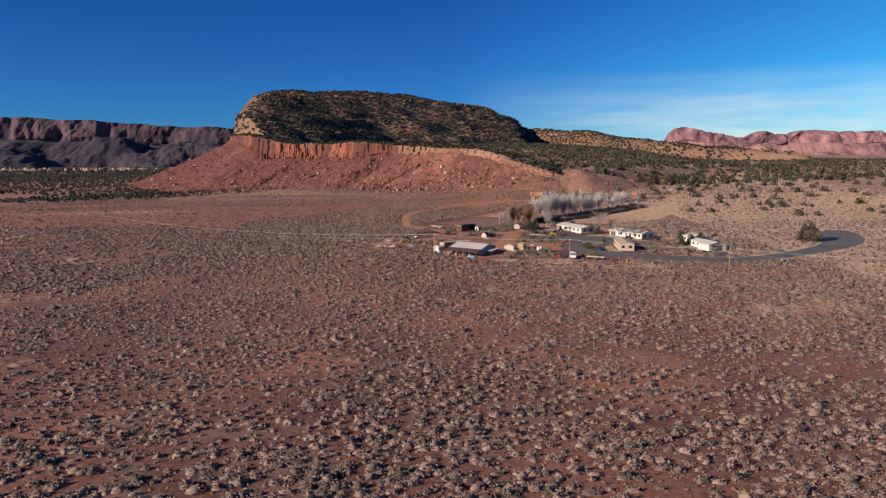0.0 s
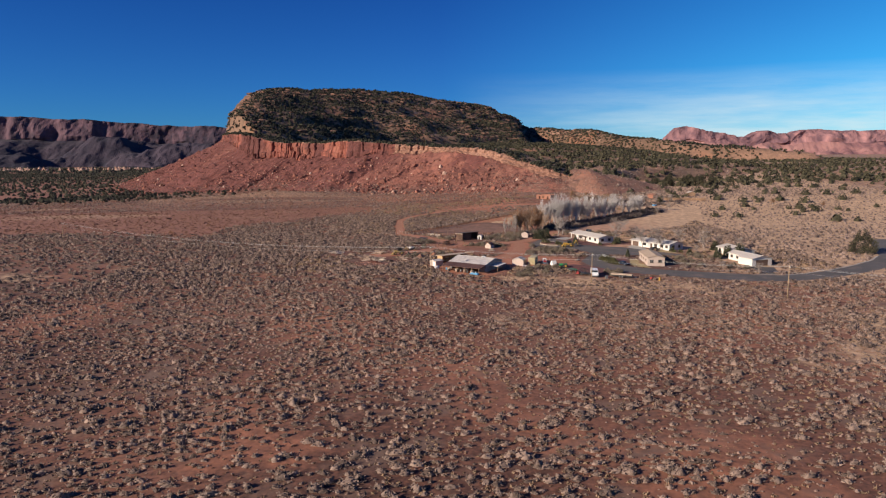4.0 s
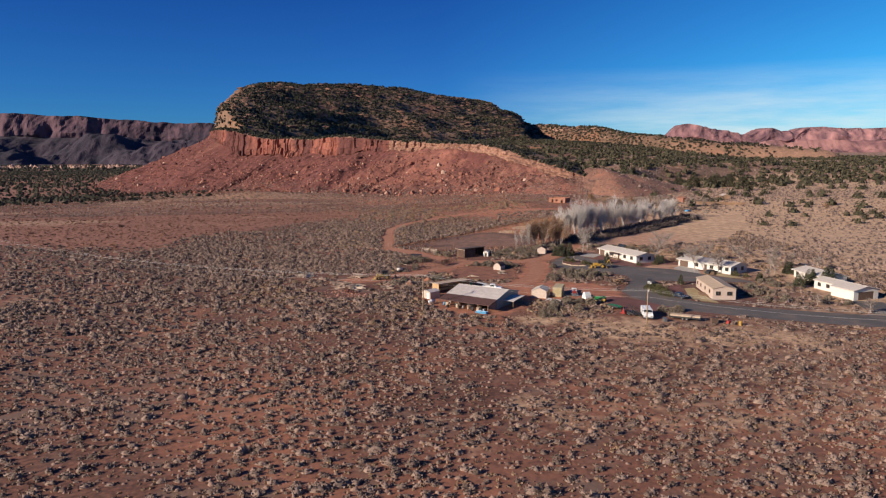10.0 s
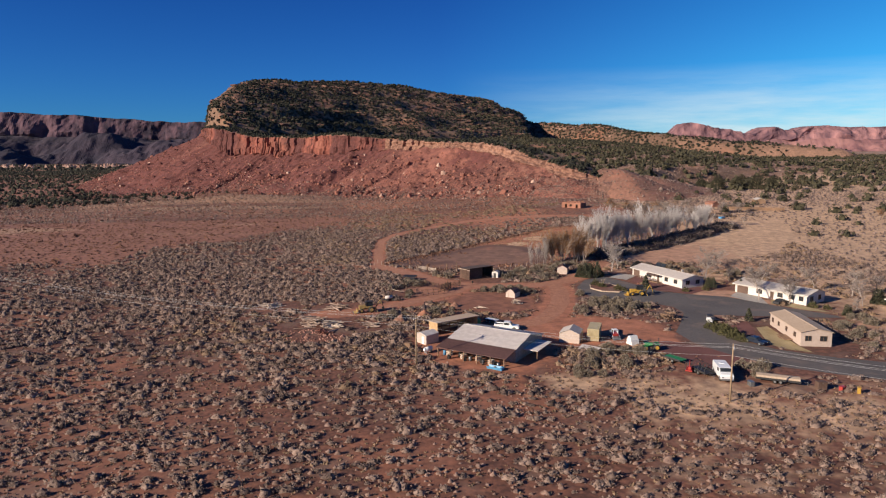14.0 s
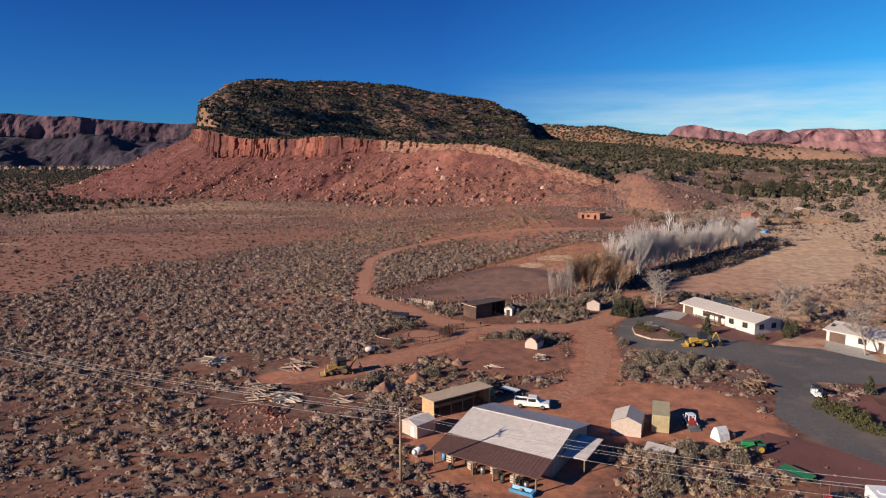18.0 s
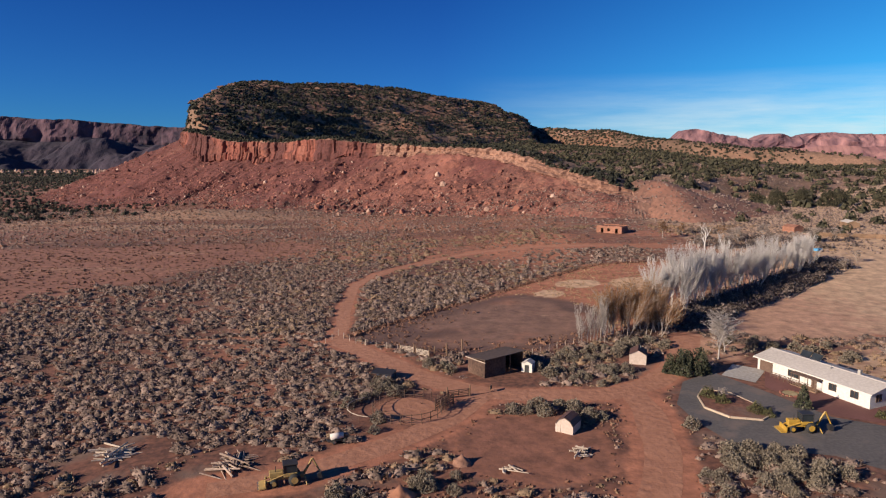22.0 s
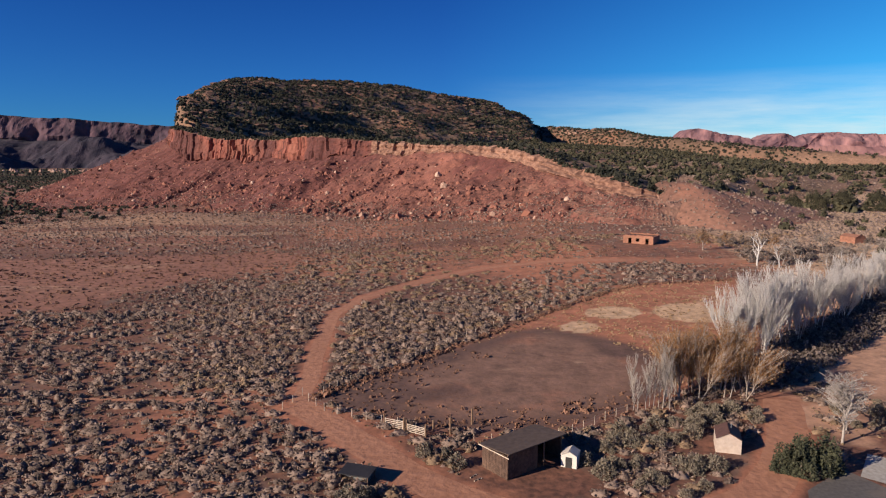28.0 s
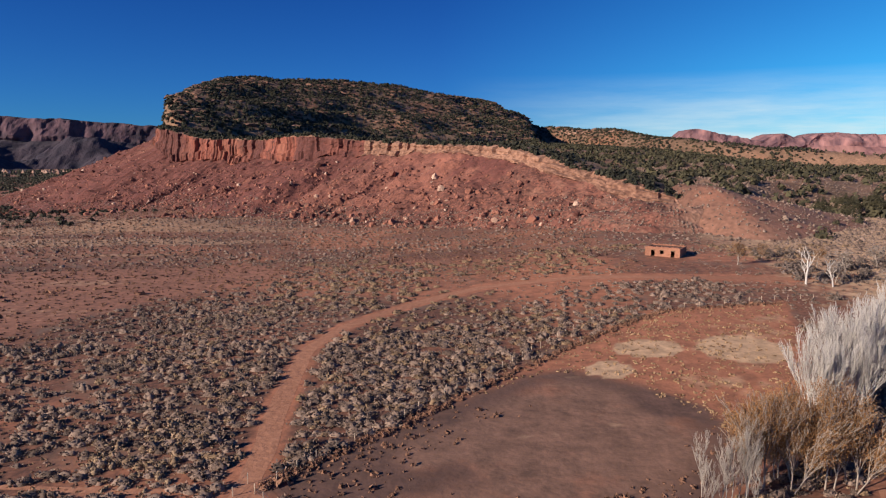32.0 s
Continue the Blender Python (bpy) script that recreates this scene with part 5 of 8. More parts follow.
# ---- trees ----
def branching(seed, height, wobble=0.16, spread_=0.9, levels=4, lean=0.25, thick=0.022, limbs=6, upright=0.6, twigs=1, low=2):
    """Trunk and twigs as two sets of tapered tubes: lists of (a, b, ra, rb)."""
    r = np.random.RandomState(seed)
    out = [[], []]

    def grow(p, d, length, rad, level):
        n = 3 if level == 0 else 2
        for k in range(n):
            q = p + d * length / n
            out[0 if level == 0 else 1].append((p.copy(), q.copy(), rad * (1 - 0.3 * k / n), rad * (1 - 0.3 * (k + 1) / n)))
            p = q
            d = d + r.randn(3) * wobble
            d[2] += 0.10 * upright
            d /= np.linalg.norm(d)
            if level < levels:
                for _ in range((limbs if k else low) if level == 0 else 2 if level < 3 else twigs):
                    t = r.rand() * 2 * math.pi
                    e = np.array([math.cos(t), math.sin(t), 0.0]) * spread_ + d * 0.7 + np.array([0, 0, upright * 0.6])
                    e /= np.linalg.norm(e)
                    grow(p.copy(), e, length * (0.62 + 0.2 * r.rand()) * (0.72 if level else 0.66), rad * 0.45, level + 1)

    grow(np.zeros(3), np.array([r.randn() * lean * 0.3, r.randn() * lean * 0.3, 1.0]), height * 0.55, height * thick, 0)
    return out


def tubes(segs, sides=4, least=0.012):
    vs, fs, n = [], [], 0
    ring = np.arange(sides) * 2 * np.pi / sides
    for a, b, ra, rb in segs:
        d = (b - a) / max(np.linalg.norm(b - a), 1e-6)
        u = np.cross(d, (0.3, 0.9, 0.2))
        u /= np.linalg.norm(u)
        w = np.cross(d, u)
        c = np.cos(ring)[:, None] * u + np.sin(ring)[:, None] * w
        vs += [a + c * max(ra, least), b + c * max(rb, least)]
        for j in range(sides):
            k = (j + 1) % sides
            fs.append((n + j, n + k, n + sides + k, n + sides + j))
        n += 2 * sides
    return np.concatenate(vs), np.array(fs)


def bare_tree(name, seed, height, mat, label, fine=0.026, leaves=None, leaf_n=0, leaf_size=0.3, stems=1, **kw):
    ob = new(name)
    tagged(ob, label, "tree")
    segs = branching(seed, height, **kw)
    r = np.random.RandomState(seed + 3)
    for k in range(stems - 1):
        off = np.array([r.randn() * 0.5, r.randn() * 0.5, 0])
        lean = np.array([r.randn() * 0.22, r.randn() * 0.22, 0])
        for i, some in enumerate(branching(seed + 31 * (k + 1), height * r.uniform(0.7, 1.0), **kw)):
            segs[i] += [(a + off + lean * a[2], b + off + lean * b[2], ra, rb) for a, b, ra, rb in some]
    t = new("trunk", mesh_of("trunk", *tubes(segs[0], 6), mat))
    t.parent = ob
    c = new("crown", mesh_of("crown", *tubes(segs[1], 3, fine), mat))
    c.parent = ob
    if leaves:
        r = np.random.RandomState(seed + 7)
        tips = np.array([s[1] for s in segs[1]])
        at = tips[r.randint(0, len(tips), leaf_n)] + r.randn(leaf_n, 3) * height * 0.035
        a, b = r.randn(leaf_n, 3), r.randn(leaf_n, 3)
        a, b = a / np.linalg.norm(a, axis=1)[:, None], b / np.linalg.norm(b, axis=1)[:, None]
        s = leaf_size * (0.5 + r.rand(leaf_n, 1))
        v = np.stack([at - a * s, at + a * s, at + b * s * 1.3], 1).reshape(-1, 3)
        k = new("foliage", mesh_of("foliage", v, np.arange(leaf_n * 3).reshape(-1, 3), leaves, False))
        k.parent = ob
    return ob


def plant_all(ob, places, group=""):
    """The built plant at the first place, copies at the others: (x, y, size, turn)."""
    for k, (x, y, size, turn) in enumerate(places):
        m = pose(x, y, here(x, y) - 0.05, 0, 0, turn) @ Matrix.Scale(size, 4)
        if k == 0:
            ob.matrix_world = m
            tagged(ob, group=group)
        else:
            copy_thing(ob, pose(x, y, here(x, y) - 0.05, 0, 0, turn)).scale = (size,) * 3


def leafy(name, seed, wide, tall, n, mat, label, category="bush", trunk=0.0, cone=False):
    """A dense shrub or conifer of many small leaf triangles on a short stem."""
    r = np.random.RandomState(seed)
    ob = tagged(new(name), label, category)
    part("trunk", rod((0, 0, -0.1), (0, 0, tall * (0.8 if cone else 0.5)), 0.05 + 0.02 * tall, 0.02), GREY_BARK, ob)
    t, u = r.rand(n) * 2 * np.pi, r.rand(n)
    lumps = 1 + 0.28 * np.sin(3 * t + seed) * np.cos(5 * u + seed)
    if cone:
        h = 1 - np.sqrt(u)
        rad = wide / 2 * (1 - h) ** 0.8 * (0.55 + 0.5 * r.rand(n))
        z = trunk + h * (tall - trunk)
    else:
        e = np.arcsin(u * 1.15 - 0.15)
        rad = wide / 2 * np.cos(e) * lumps * (0.75 + 0.3 * r.rand(n))
        z = trunk + np.maximum(0.03, np.sin(e)) * (tall - trunk) * lumps * (0.8 + 0.25 * r.rand(n))
    at = np.stack([rad * np.cos(t), rad * np.sin(t), z], -1)
    a, b = r.randn(n, 3), r.randn(n, 3)
    a, b = a / np.linalg.norm(a, axis=1)[:, None], b / np.linalg.norm(b, axis=1)[:, None]
    s = min(0.22, 0.03 + 0.042 * (wide * tall) ** 0.5) * (0.6 + 0.8 * r.rand(n, 1))
    v = np.stack([at - a * s, at + a * s, at + b * s * 1.4 + (0, 0, 0.06)], 1).reshape(-1, 3)
    k = new("crown", mesh_of("crown", v, np.arange(n * 3).reshape(-1, 3), mat, False))
    k.parent = ob
    return ob


# ---- paving, tracks and pads ----
sheet("road", ASPHALT, ASPHALT_MAT, 0.035, "worn grey asphalt drive and turning loop", "road")
track("dirt_track", MAIN_TRACK, 5.2, DIRT, 0.012, "rutted red dirt track past the sheds", 1)
track("dirt_track", FIELD_TRACK, 3.2, DIRT, 0.014, "narrow red dirt track curving along the paddock", 2)
track("dirt_track", YARD_TRACK, 4.8, DIRT, 0.016, "wide dirt approach to the barn yard", 3)
track("dirt_track", LOG_TRACK, 4.4, DIRT, 0.018, "dirt track to the log piles", 4)
track("faint_track", [(-330, 205), (-260, 198), (-186, 193), (-150, 190), (-123, 188), (-96, 184), (-60, 179), (-40, 176), (-24, 174)], 1.0, DIRT, 0.03, "faint pale two-wheel track across the fallow field", 5)
track("kerb", KERB, 0.7, CONCRETE, 0.07, "pale concrete kerb along the asphalt road", 9)
sheet("driveway", [(108.6, 75.6), (116.4, 73.6), (114, 66), (113, 60), (106, 61.6), (107.4, 68)], ASPHALT_MAT, 0.042, "dark asphalt driveway before the garage", "driveway")
sheet("gravel_pad", [(41, 79), (47, 82), (53, 77), (58, 69.5), (60, 64), (54, 62), (47, 66), (43, 72)], GRAVEL, 0.042, "dark red cinder gravel parking strip", "gravel")
sheet("gravel_pad", [(56, 141), (60, 149.5), (72, 133), (76, 131), (68, 124.5), (60.5, 128.5)], GRAVEL, 0.046, "dark red gravel front yard of the ranch house", "gravel")
sheet("gravel_pad", [(64, 99.5), (71, 99), (69, 90), (66, 82), (62.5, 84), (61.5, 92)], GRAVEL, 0.046, "dark red gravel bed by the hedge", "gravel")
sheet("driveway", [(51, 147), (55.6, 153), (60.2, 149.6), (55.3, 143)], CONCRETE, 0.055, "pale concrete driveway slab before the garage", "driveway")
sheet("driveway", [(77, 121.5), (81, 126.5), (85, 121.5), (83, 112.5), (79, 117)], CONCRETE, 0.055, "pale concrete driveway slab", "driveway")
sheet("lawn", [(70, 91), (67, 79), (68.5, 75.5), (73, 73), (72.4, 78), (73, 92)], LAWN, 0.05, "dry straw-coloured lawn before the mobile home", "lawn")
sheet("lawn", [(84, 113), (86, 117.5), (91, 110.5), (94.5, 104), (90, 106)], LAWN, 0.05, "dry lawn edge before the ranch house", "lawn")


def island(x, y, outline, label):
    ob = tagged(new("planting_island"), label, "island")
    ob.matrix_world = pose(x, y, here(x, y))
    for (ax, ay), (bx, by) in zip(outline, outline[1:] + outline[:1]):
        a, b = Vector((ax - x, ay - y, 0)), Vector((bx - x, by - y, 0))
        n = max(1, int((b - a).length / 1.6))
        for k in range(n):
            p, q = a.lerp(b, k / n), a.lerp(b, (k + 0.97) / n)
            d = (q - p).normalized()
            m = Matrix.Translation(p) @ d.to_track_quat("X", "Z").to_matrix().to_4x4()
            part("kerb", box(0, (q - p).length, -0.11, 0.11, -0.3, 0.22, m=m), TAN_ROOF, ob)
    bm = bmesh.new()
    f = bm.faces.new([bm.verts.new((ax - x, ay - y, 0.13)) for ax, ay in outline])
    part("soil", bm, SOIL, ob)
    return ob


island(47, 133, [(43, 137), (45, 140.3), (49, 138.5), (52, 129.5), (48.9, 126.8), (44.5, 128), (42.2, 132)], "kerbed planting island with shrubs in the asphalt loop")


# ---- utility line ----
def utility_pole(x, y, tall, turn, label):
    p = thing("utility_pole", x, y, turn, label, "utility pole", "poles of the power line")
    part("pole", rod((0, 0, -0.5), (0, 0, tall), 0.17, 0.11, 10), POLE_WOOD, p, flat=False)
    part("crossarm", box(-1.25, 1.25, -0.16, -0.06, tall - 0.75, tall - 0.62, bevel=0.01), POLE_WOOD, p)
    for dx in (-1.15, -0.45, 0.45, 1.15):
        part("insulator", rod((dx, -0.11, tall - 0.62), (dx, -0.11, tall - 0.42), 0.06, 0.04, 8), WHITE_PAINT, p, "pale ceramic insulator")
    for s in (-1, 1):
        part("brace", rod((s * 0.85, -0.12, tall - 0.75), (0, -0.12, tall - 1.4), 0.025, sides=5), STEEL, p)
    return p


POLES = [(-185, 165), (-5, 69.4), (46.2, 48.7), (97, 26), (160, 0)]
line_turn = -24
for k, (x, y) in enumerate(POLES):
    utility_pole(x, y, 9.6, 90 + math.degrees(math.atan2(POLES[min(k + 1, 4)][1] - POLES[max(k - 1, 0)][1], POLES[min(k + 1, 4)][0] - POLES[max(k - 1, 0)][0])), "tall weathered wooden utility pole with a crossarm")
for (ax, ay), (bx, by) in zip(POLES[:-1], POLES[1:]):
    span = thing("power_line", ax, ay, 0, "thin bright overhead cables sagging between poles", "cable", "spans of the power line")
    d = Vector((bx - ax, by - ay, 0))
    across = Vector((-d.y, d.x, 0)).normalized()
    for off, z0 in ((-1.1, 9.2), (1.1, 9.2), (-0.4, 9.2), (0.0, 7.6)):
        pts = []
        for i in range(19):
            u = i / 18
            z = z0 + here(ax, ay) * 0 + (here(bx, by) - here(ax, ay)) * u - 4 * u * (1 - u) * d.length * 0.018
            pts.append(d * u + across * off + Vector((0, 0, z)))
        part("cable", bent(pts, 0.013, 4), WIRE, span)


# ---- barn and sheds ----
barn = thing("barn", 11.1, 79.3, -32.5, "long metal-roofed barn with a brown lean-to awning over stored clutter", "barn", dz=-0.2)
BL, BD, BE, BR = 14.6, 12.6, 2.75, 4.15
part("wall", wall_bm(-BL / 2, BL / 2, -BD / 2, -BD / 2 + 0.2, 0, BE, [(-6.5, -2.2, 0, 2.3), (0.5, 5, 0, 2.3)]), GREY_WALL, barn)
part("wall", wall_bm(-BL / 2, BL / 2, BD / 2 - 0.2, BD / 2, 0, BE, [(-2, 2, 0, 2.4)]), GREY_WALL, barn)
for s in (-1, 1):
    part("wall", box(s * BL / 2 - 0.1, s * BL / 2 + 0.1, -BD / 2 + 0.2, BD / 2 - 0.2, 0, BE), GREY_WALL, barn)
    gable_end(barn, s * BL / 2, BD, BE, BR, GREY_WALL)
part("floor_slab", box(-BL / 2 + 0.15, BL / 2 - 0.15, -BD / 2 + 0.25, BD / 2 - 0.25, -0.2, 0.06), CONCRETE, barn)
gable_roof(barn, BL, BD, BE, BR, TIN, 0.35, 0.12, ribs=42)
awn = part("awning", solid([(-BD / 2 - 0.3, BE - 0.06), (-BD / 2 - 4.7, 1.95), (-BD / 2 - 4.7, 2.05), (-BD / 2 - 0.3, BE + 0.05)], -BL / 2 - 0.4, BL / 2 + 0.4), BROWN_ROOF, barn, "dark brown metal awning")
b = bmesh.new()
for k in range(30):
    x = -BL / 2 - 0.4 + (BL + 0.8) * k / 29
    solid([(-BD / 2 - 0.3, BE + 0.04), (-BD / 2 - 4.7, 2.04), (-BD / 2 - 4.7, 2.08), (-BD / 2 - 0.3, BE + 0.08)], x - 0.04, x + 0.04, b)
part("rib", b, BROWN_ROOF, awn)
for k in range(6):
    x = -BL / 2 + BL * k / 5
    part("post", box(x - 0.08, x + 0.08, -BD / 2 - 4.6, -BD / 2 - 4.44, -0.3, 1.98), OLD_WOOD, barn)
lt = part("side_awning", solid([(-3.2, 1.95), (3.4, 2.3), (3.4, 2.4), (-3.2, 2.05)], BL / 2 + 0.2, BL / 2 + 3.4), TIN, barn, "small pale sheet roof beside the gable")
for y in (-3.0, 3.2):
    part("post", box(BL / 2 + 3.1, BL / 2 + 3.24, y - 0.07, y + 0.07, -0.3, 2.1), OLD_WOOD, barn)

# clutter stored under the awning, each thing by itself
mb = Matrix.LocRotScale((11.1, 79.3, here(11.1, 79.3) - 0.2), Euler((0, 0, radians(-32.5))), None)


def on_barn(x, y):
    p = mb @ Vector((x, y, 0))
    return p.x, p.y


rc = random.Random(4)
clutter_mats = [BLACK, STEEL, CANVAS, RED_PAINT, OLD_WOOD, PALE_WOOD, BLUE_PAINT, GREEN_PAINT]
for k in range(13):
    x, y = on_barn(-6.7 + 1.05 * k + rc.uniform(-0.2, 0.2), -BD / 2 - rc.uniform(2.6, 4.6))
    kind = k % 3
    if kind == 0:
        o = thing("oil_drum", x, y, rc.uniform(0, 90), "dented steel drum stored under the barn awning", "drum", "drums by the barn")
        part("barrel", rod((0, 0, 0), (0, 0, 0.88), 0.29, sides=14), rc.choice([BLUE_PAINT, BLACK, STEEL]), o, flat=False)
        for z in (0.28, 0.58):
            part("hoop", rod((0, 0, z), (0, 0, z + 0.04), 0.31, sides=14), STEEL, o)
        part("lid", rod((0, 0, 0.88), (0, 0, 0.9), 0.27, sides=14), STEEL, o)
    elif kind == 1:
        o = thing("wooden_crate", x, y, rc.uniform(0, 90), "slatted crate stored under the barn awning", "crate", "crates by the barn")
        for z in (0.0, 0.3, 0.6):
            for s in (-1, 1):
                part("slat", box(-0.5, 0.5, s * 0.4 - 0.02, s * 0.4 + 0.02, z, z + 0.2), PALE_WOOD, o)
                part("slat", box(s * 0.48 - 0.02, s * 0.48 + 0.02, -0.38, 0.38, z, z + 0.2), PALE_WOOD, o)
        part("lid", box(-0.52, 0.52, -0.43, 0.43, 0.82, 0.87), PALE_WOOD, o)
    else:
        o = thing("tyre_stack", x, y, 0, "stack of old black tyres by the barn", "tyres", "tyres by the barn")
        for z in range(3):
            part("tyre", rod((rc.uniform(-0.05, 0.05), 0, z * 0.23), (0, rc.uniform(-0.05, 0.05), z * 0.23 + 0.21), 0.36, sides=16), RUBBER, o)
x, y = on_barn(5.7, -BD / 2 - 5.2)
o = thing("small_boat", x, y, -32, "bright blue plastic rowing boat lying by the barn", "boat")
part("hull", solid([(-0.65, 0.5), (-0.45, 0.0), (0.45, 0.0), (0.65, 0.5), (0.55, 0.5), (0.38, 0.12), (-0.38, 0.12), (-0.55, 0.5)], -1.4, 1.3), BLUE_PAINT, o)
part("bow", solid([(-0.65, 0.5), (-0.45, 0.0), (0.45, 0.0), (0.65, 0.5)], 1.3, 1.7), BLUE_PAINT, o)
part("seat", box(-0.3, 0.0, -0.55, 0.55, 0.34, 0.38), PALE_WOOD, o)

shed = thing("open_shed", 2.6, 93.4, 35.5, "long open-fronted plywood shed with a flat pale roof", "shed")
part("wall", box(-5.6, -5.45, -1.6, 1.6, 0, 2.45), TAN_WALL, shed)
part("wall", box(5.45, 5.6, -1.6, 1.6, 0, 2.45), TAN_WALL, shed)
part("wall", box(-5.45, 5.45, 1.45, 1.6, 0, 2.45), TAN_WALL, shed)
part("roof", solid([(-2.0, 2.62), (1.9, 2.45), (1.9, 2.58), (-2.0, 2.76)], -5.9, 5.9), TAN_ROOF, shed)
for k in range(5):
    part("post", box(-4.4 + 2.2 * k - 0.06, -4.4 + 2.2 * k + 0.06, -1.55, -1.43, 0, 2.6), OLD_WOOD, shed)
part("shelf", box(-5.3, 5.3, 0.6, 1.4, 0.9, 0.96), OLD_WOOD, shed)


def small_shed(x, y, heading, w, d, eave, ridge, wall_mat, roof_mat, label, gambrel=False, door_side="front", group="", dz=-0.12, name="garden_shed"):
    """A little shed with its gable to the front (-y); the ridge runs along y."""
    s = thing(name, x, y, heading, label, "shed", group, dz=dz)
    door = (-0.55, 0.55, 0, min(1.85, eave + 0.1))
    part("wall", wall_bm(-w / 2, w / 2, -d / 2, -d / 2 + 0.1, 0, eave, [door] if door_side == "front" else []), wall_mat, s)
    part("wall", box(-w / 2, w / 2, d / 2 - 0.1, d / 2, 0, eave), wall_mat, s)
    for k in (-1, 1):
        part("wall", box(k * w / 2 - 0.1 * (k > 0), k * w / 2 + 0.1 * (k < 0), -d / 2 + 0.1, d / 2 - 0.1, 0, eave), wall_mat, s)
    turn = pose(0, 0, 0, 0, 0, 90)
    prof = [(-w / 2, eave), (w / 2, eave), (0, ridge)]
    if gambrel:
        prof = [(-w / 2, eave), (w / 2, eave), (w * 0.32, eave + (ridge - eave) * 0.62), (0, ridge), (-w * 0.32, eave + (ridge - eave) * 0.62)]
    for yy in (-d / 2 + 0.05, d / 2 - 0.05):
        part("gable_wall", solid(prof, yy - 0.05, yy + 0.05, m=turn), wall_mat, s)
    pts = prof[1:] + prof[:1] if not gambrel else prof[1:] + prof[:1]
    for (a, b_) in zip(pts[:-1], pts[1:]):
        n = Vector((b_[1] - a[1], -(b_[0] - a[0]))).normalized()
        n = n if n.y > 0 else -n
        e = 0.0
        q = [(a[0], a[1]), (b_[0], b_[1]), (b_[0] + n.x * 0.09, b_[1] + n.y * 0.09 + e), (a[0] + n.x * 0.09, a[1] + n.y * 0.09 + e)]
        part("roof", solid(q, -d / 2 - 0.15, d / 2 + 0.15, m=turn), roof_mat, s)
    if door_side == "front":
        door_in(s, door[0], door[1], door[3], -d / 2, wall_mat)
    return s


s = small_shed(38.5, 155.6, -18, 3.1, 3.7, 2.0, 2.85, CREAM, BROWN_ROOF, "cream garden shed with a brown gable roof", door_side="none")
part("vent_pipe", rod((0.4, 0.4, 2.6), (0.4, 0.4, 3.3), 0.07, sides=8), STEEL, s)
small_shed(19.4, 125.2, -32, 2.7, 3.2, 1.35, 2.45, CREAM, BROWN_ROOF, "cream barn-shaped garden shed with a brown roof", gambrel=True)
tiny = small_shed(16.9, 151.5, -25, 2.0, 1.8, 1.75, 2.25, WHITE, SHINGLE, "tiny white pump house with a black panel for its opening", door_side="none")
# black panel on the solid wall paints the shade of an opening
part("opening_shade", box(-0.42, 0.42, -0.92, -0.905, 0.02, 1.5), BLACK, tiny, "flat black panel painting the dark of the opening")
small_shed(27.4, 84.0, -22, 4.2, 4.4, 2.1, 2.95, CREAM, SHINGLE, "pink-cream shed with a grey gable roof beside the container", door_side="none")
sheet_shed = small_shed(-3.2, 84.0, -45, 3.2, 3.6, 1.95, 2.45, CREAM, TIN, "small cream shed with a ribbed tin roof", door_side="none")
part("curtain", box(0.3, 1.1, -1.86, -1.83, 0.1, 1.7), CANVAS, sheet_shed, "pale hanging sheet")

cont = thing("storage_container", 32.6, 85.3, 72, "tan ribbed-steel storage container with a flat roof", "container")
part("body", box(-3.0, 3.0, -1.2, 1.2, 0.12, 2.58), TAN_TIN, cont)
part("roof", box(-3.04, 3.04, -1.24, 1.24, 2.58, 2.66), TAN_TIN, cont)
for k in range(11):
    y = -1.12 + 0.22 * k
    part("rib", box(-3.05, -3.0, y - 0.05, y + 0.05, 0.2, 2.5), TAN_TIN, cont)
for k in range(22):
    x = -2.85 + 0.27 * k
    for s_ in (-1, 1):
        part("rib", box(x - 0.06, x + 0.06, s_ * 1.2 - 0.03, s_ * 1.2 + 0.03, 0.2, 2.5), TAN_TIN, cont)
for x in (-2.6, 0, 2.6):
    part("skid", box(x - 0.15, x + 0.15, -1.2, 1.2, -0.1, 0.12), OLD_WOOD, cont)

# open-fronted animal shed at the paddock
cor = thing("animal_shed", 10.9, 152.3, 38, "dark open-fronted board shed with a sloping roof at the paddock", "shed", dz=-0.1)
CW, CD = 9.6, 4.6
for k in range(17):
    y = -CD / 2 + CD * k / 17
    part("board", box(-CW / 2 - 0.03, -CW / 2 + 0.03, y + 0.01, y + CD / 17 - 0.015, 0, 3.05 - 0.0 * k + 0.35 * (1 - k / 17) * 0), DARK_BOARD, cor)
for k in range(30):
    x = -CW / 2 + CW * k / 30
    part("board", box(x + 0.01, x + CW / 30 - 0.015, CD / 2 - 0.03, CD / 2 + 0.03, 0, 3.0), DARK_BOARD, cor)
part("wall", box(CW / 2 - 0.05, CW / 2 + 0.05, -CD / 2, CD / 2, 0, 3.1), DARK_BOARD, cor)
part("roof", solid([(-CD / 2 - 0.5, 3.45), (CD / 2 + 0.4, 3.0), (CD / 2 + 0.4, 3.12), (-CD / 2 - 0.5, 3.57)], -CW / 2 - 0.3, CW / 2 + 0.3), DARK_ROOF, cor)
part("fascia", box(-CW / 2 - 0.34, -CW / 2 - 0.3, -CD / 2 - 0.5, CD / 2 + 0.4, 2.95, 3.08), PALE_WOOD, cor, "pale edge board")
for k in range(4):
    x = -CW / 2 + 0.1 + (CW - 0.2) * k / 3
    part("post", box(x - 0.08, x + 0.08, -CD / 2, -CD / 2 + 0.16, 0, 3.4), DARK_BOARD, cor)
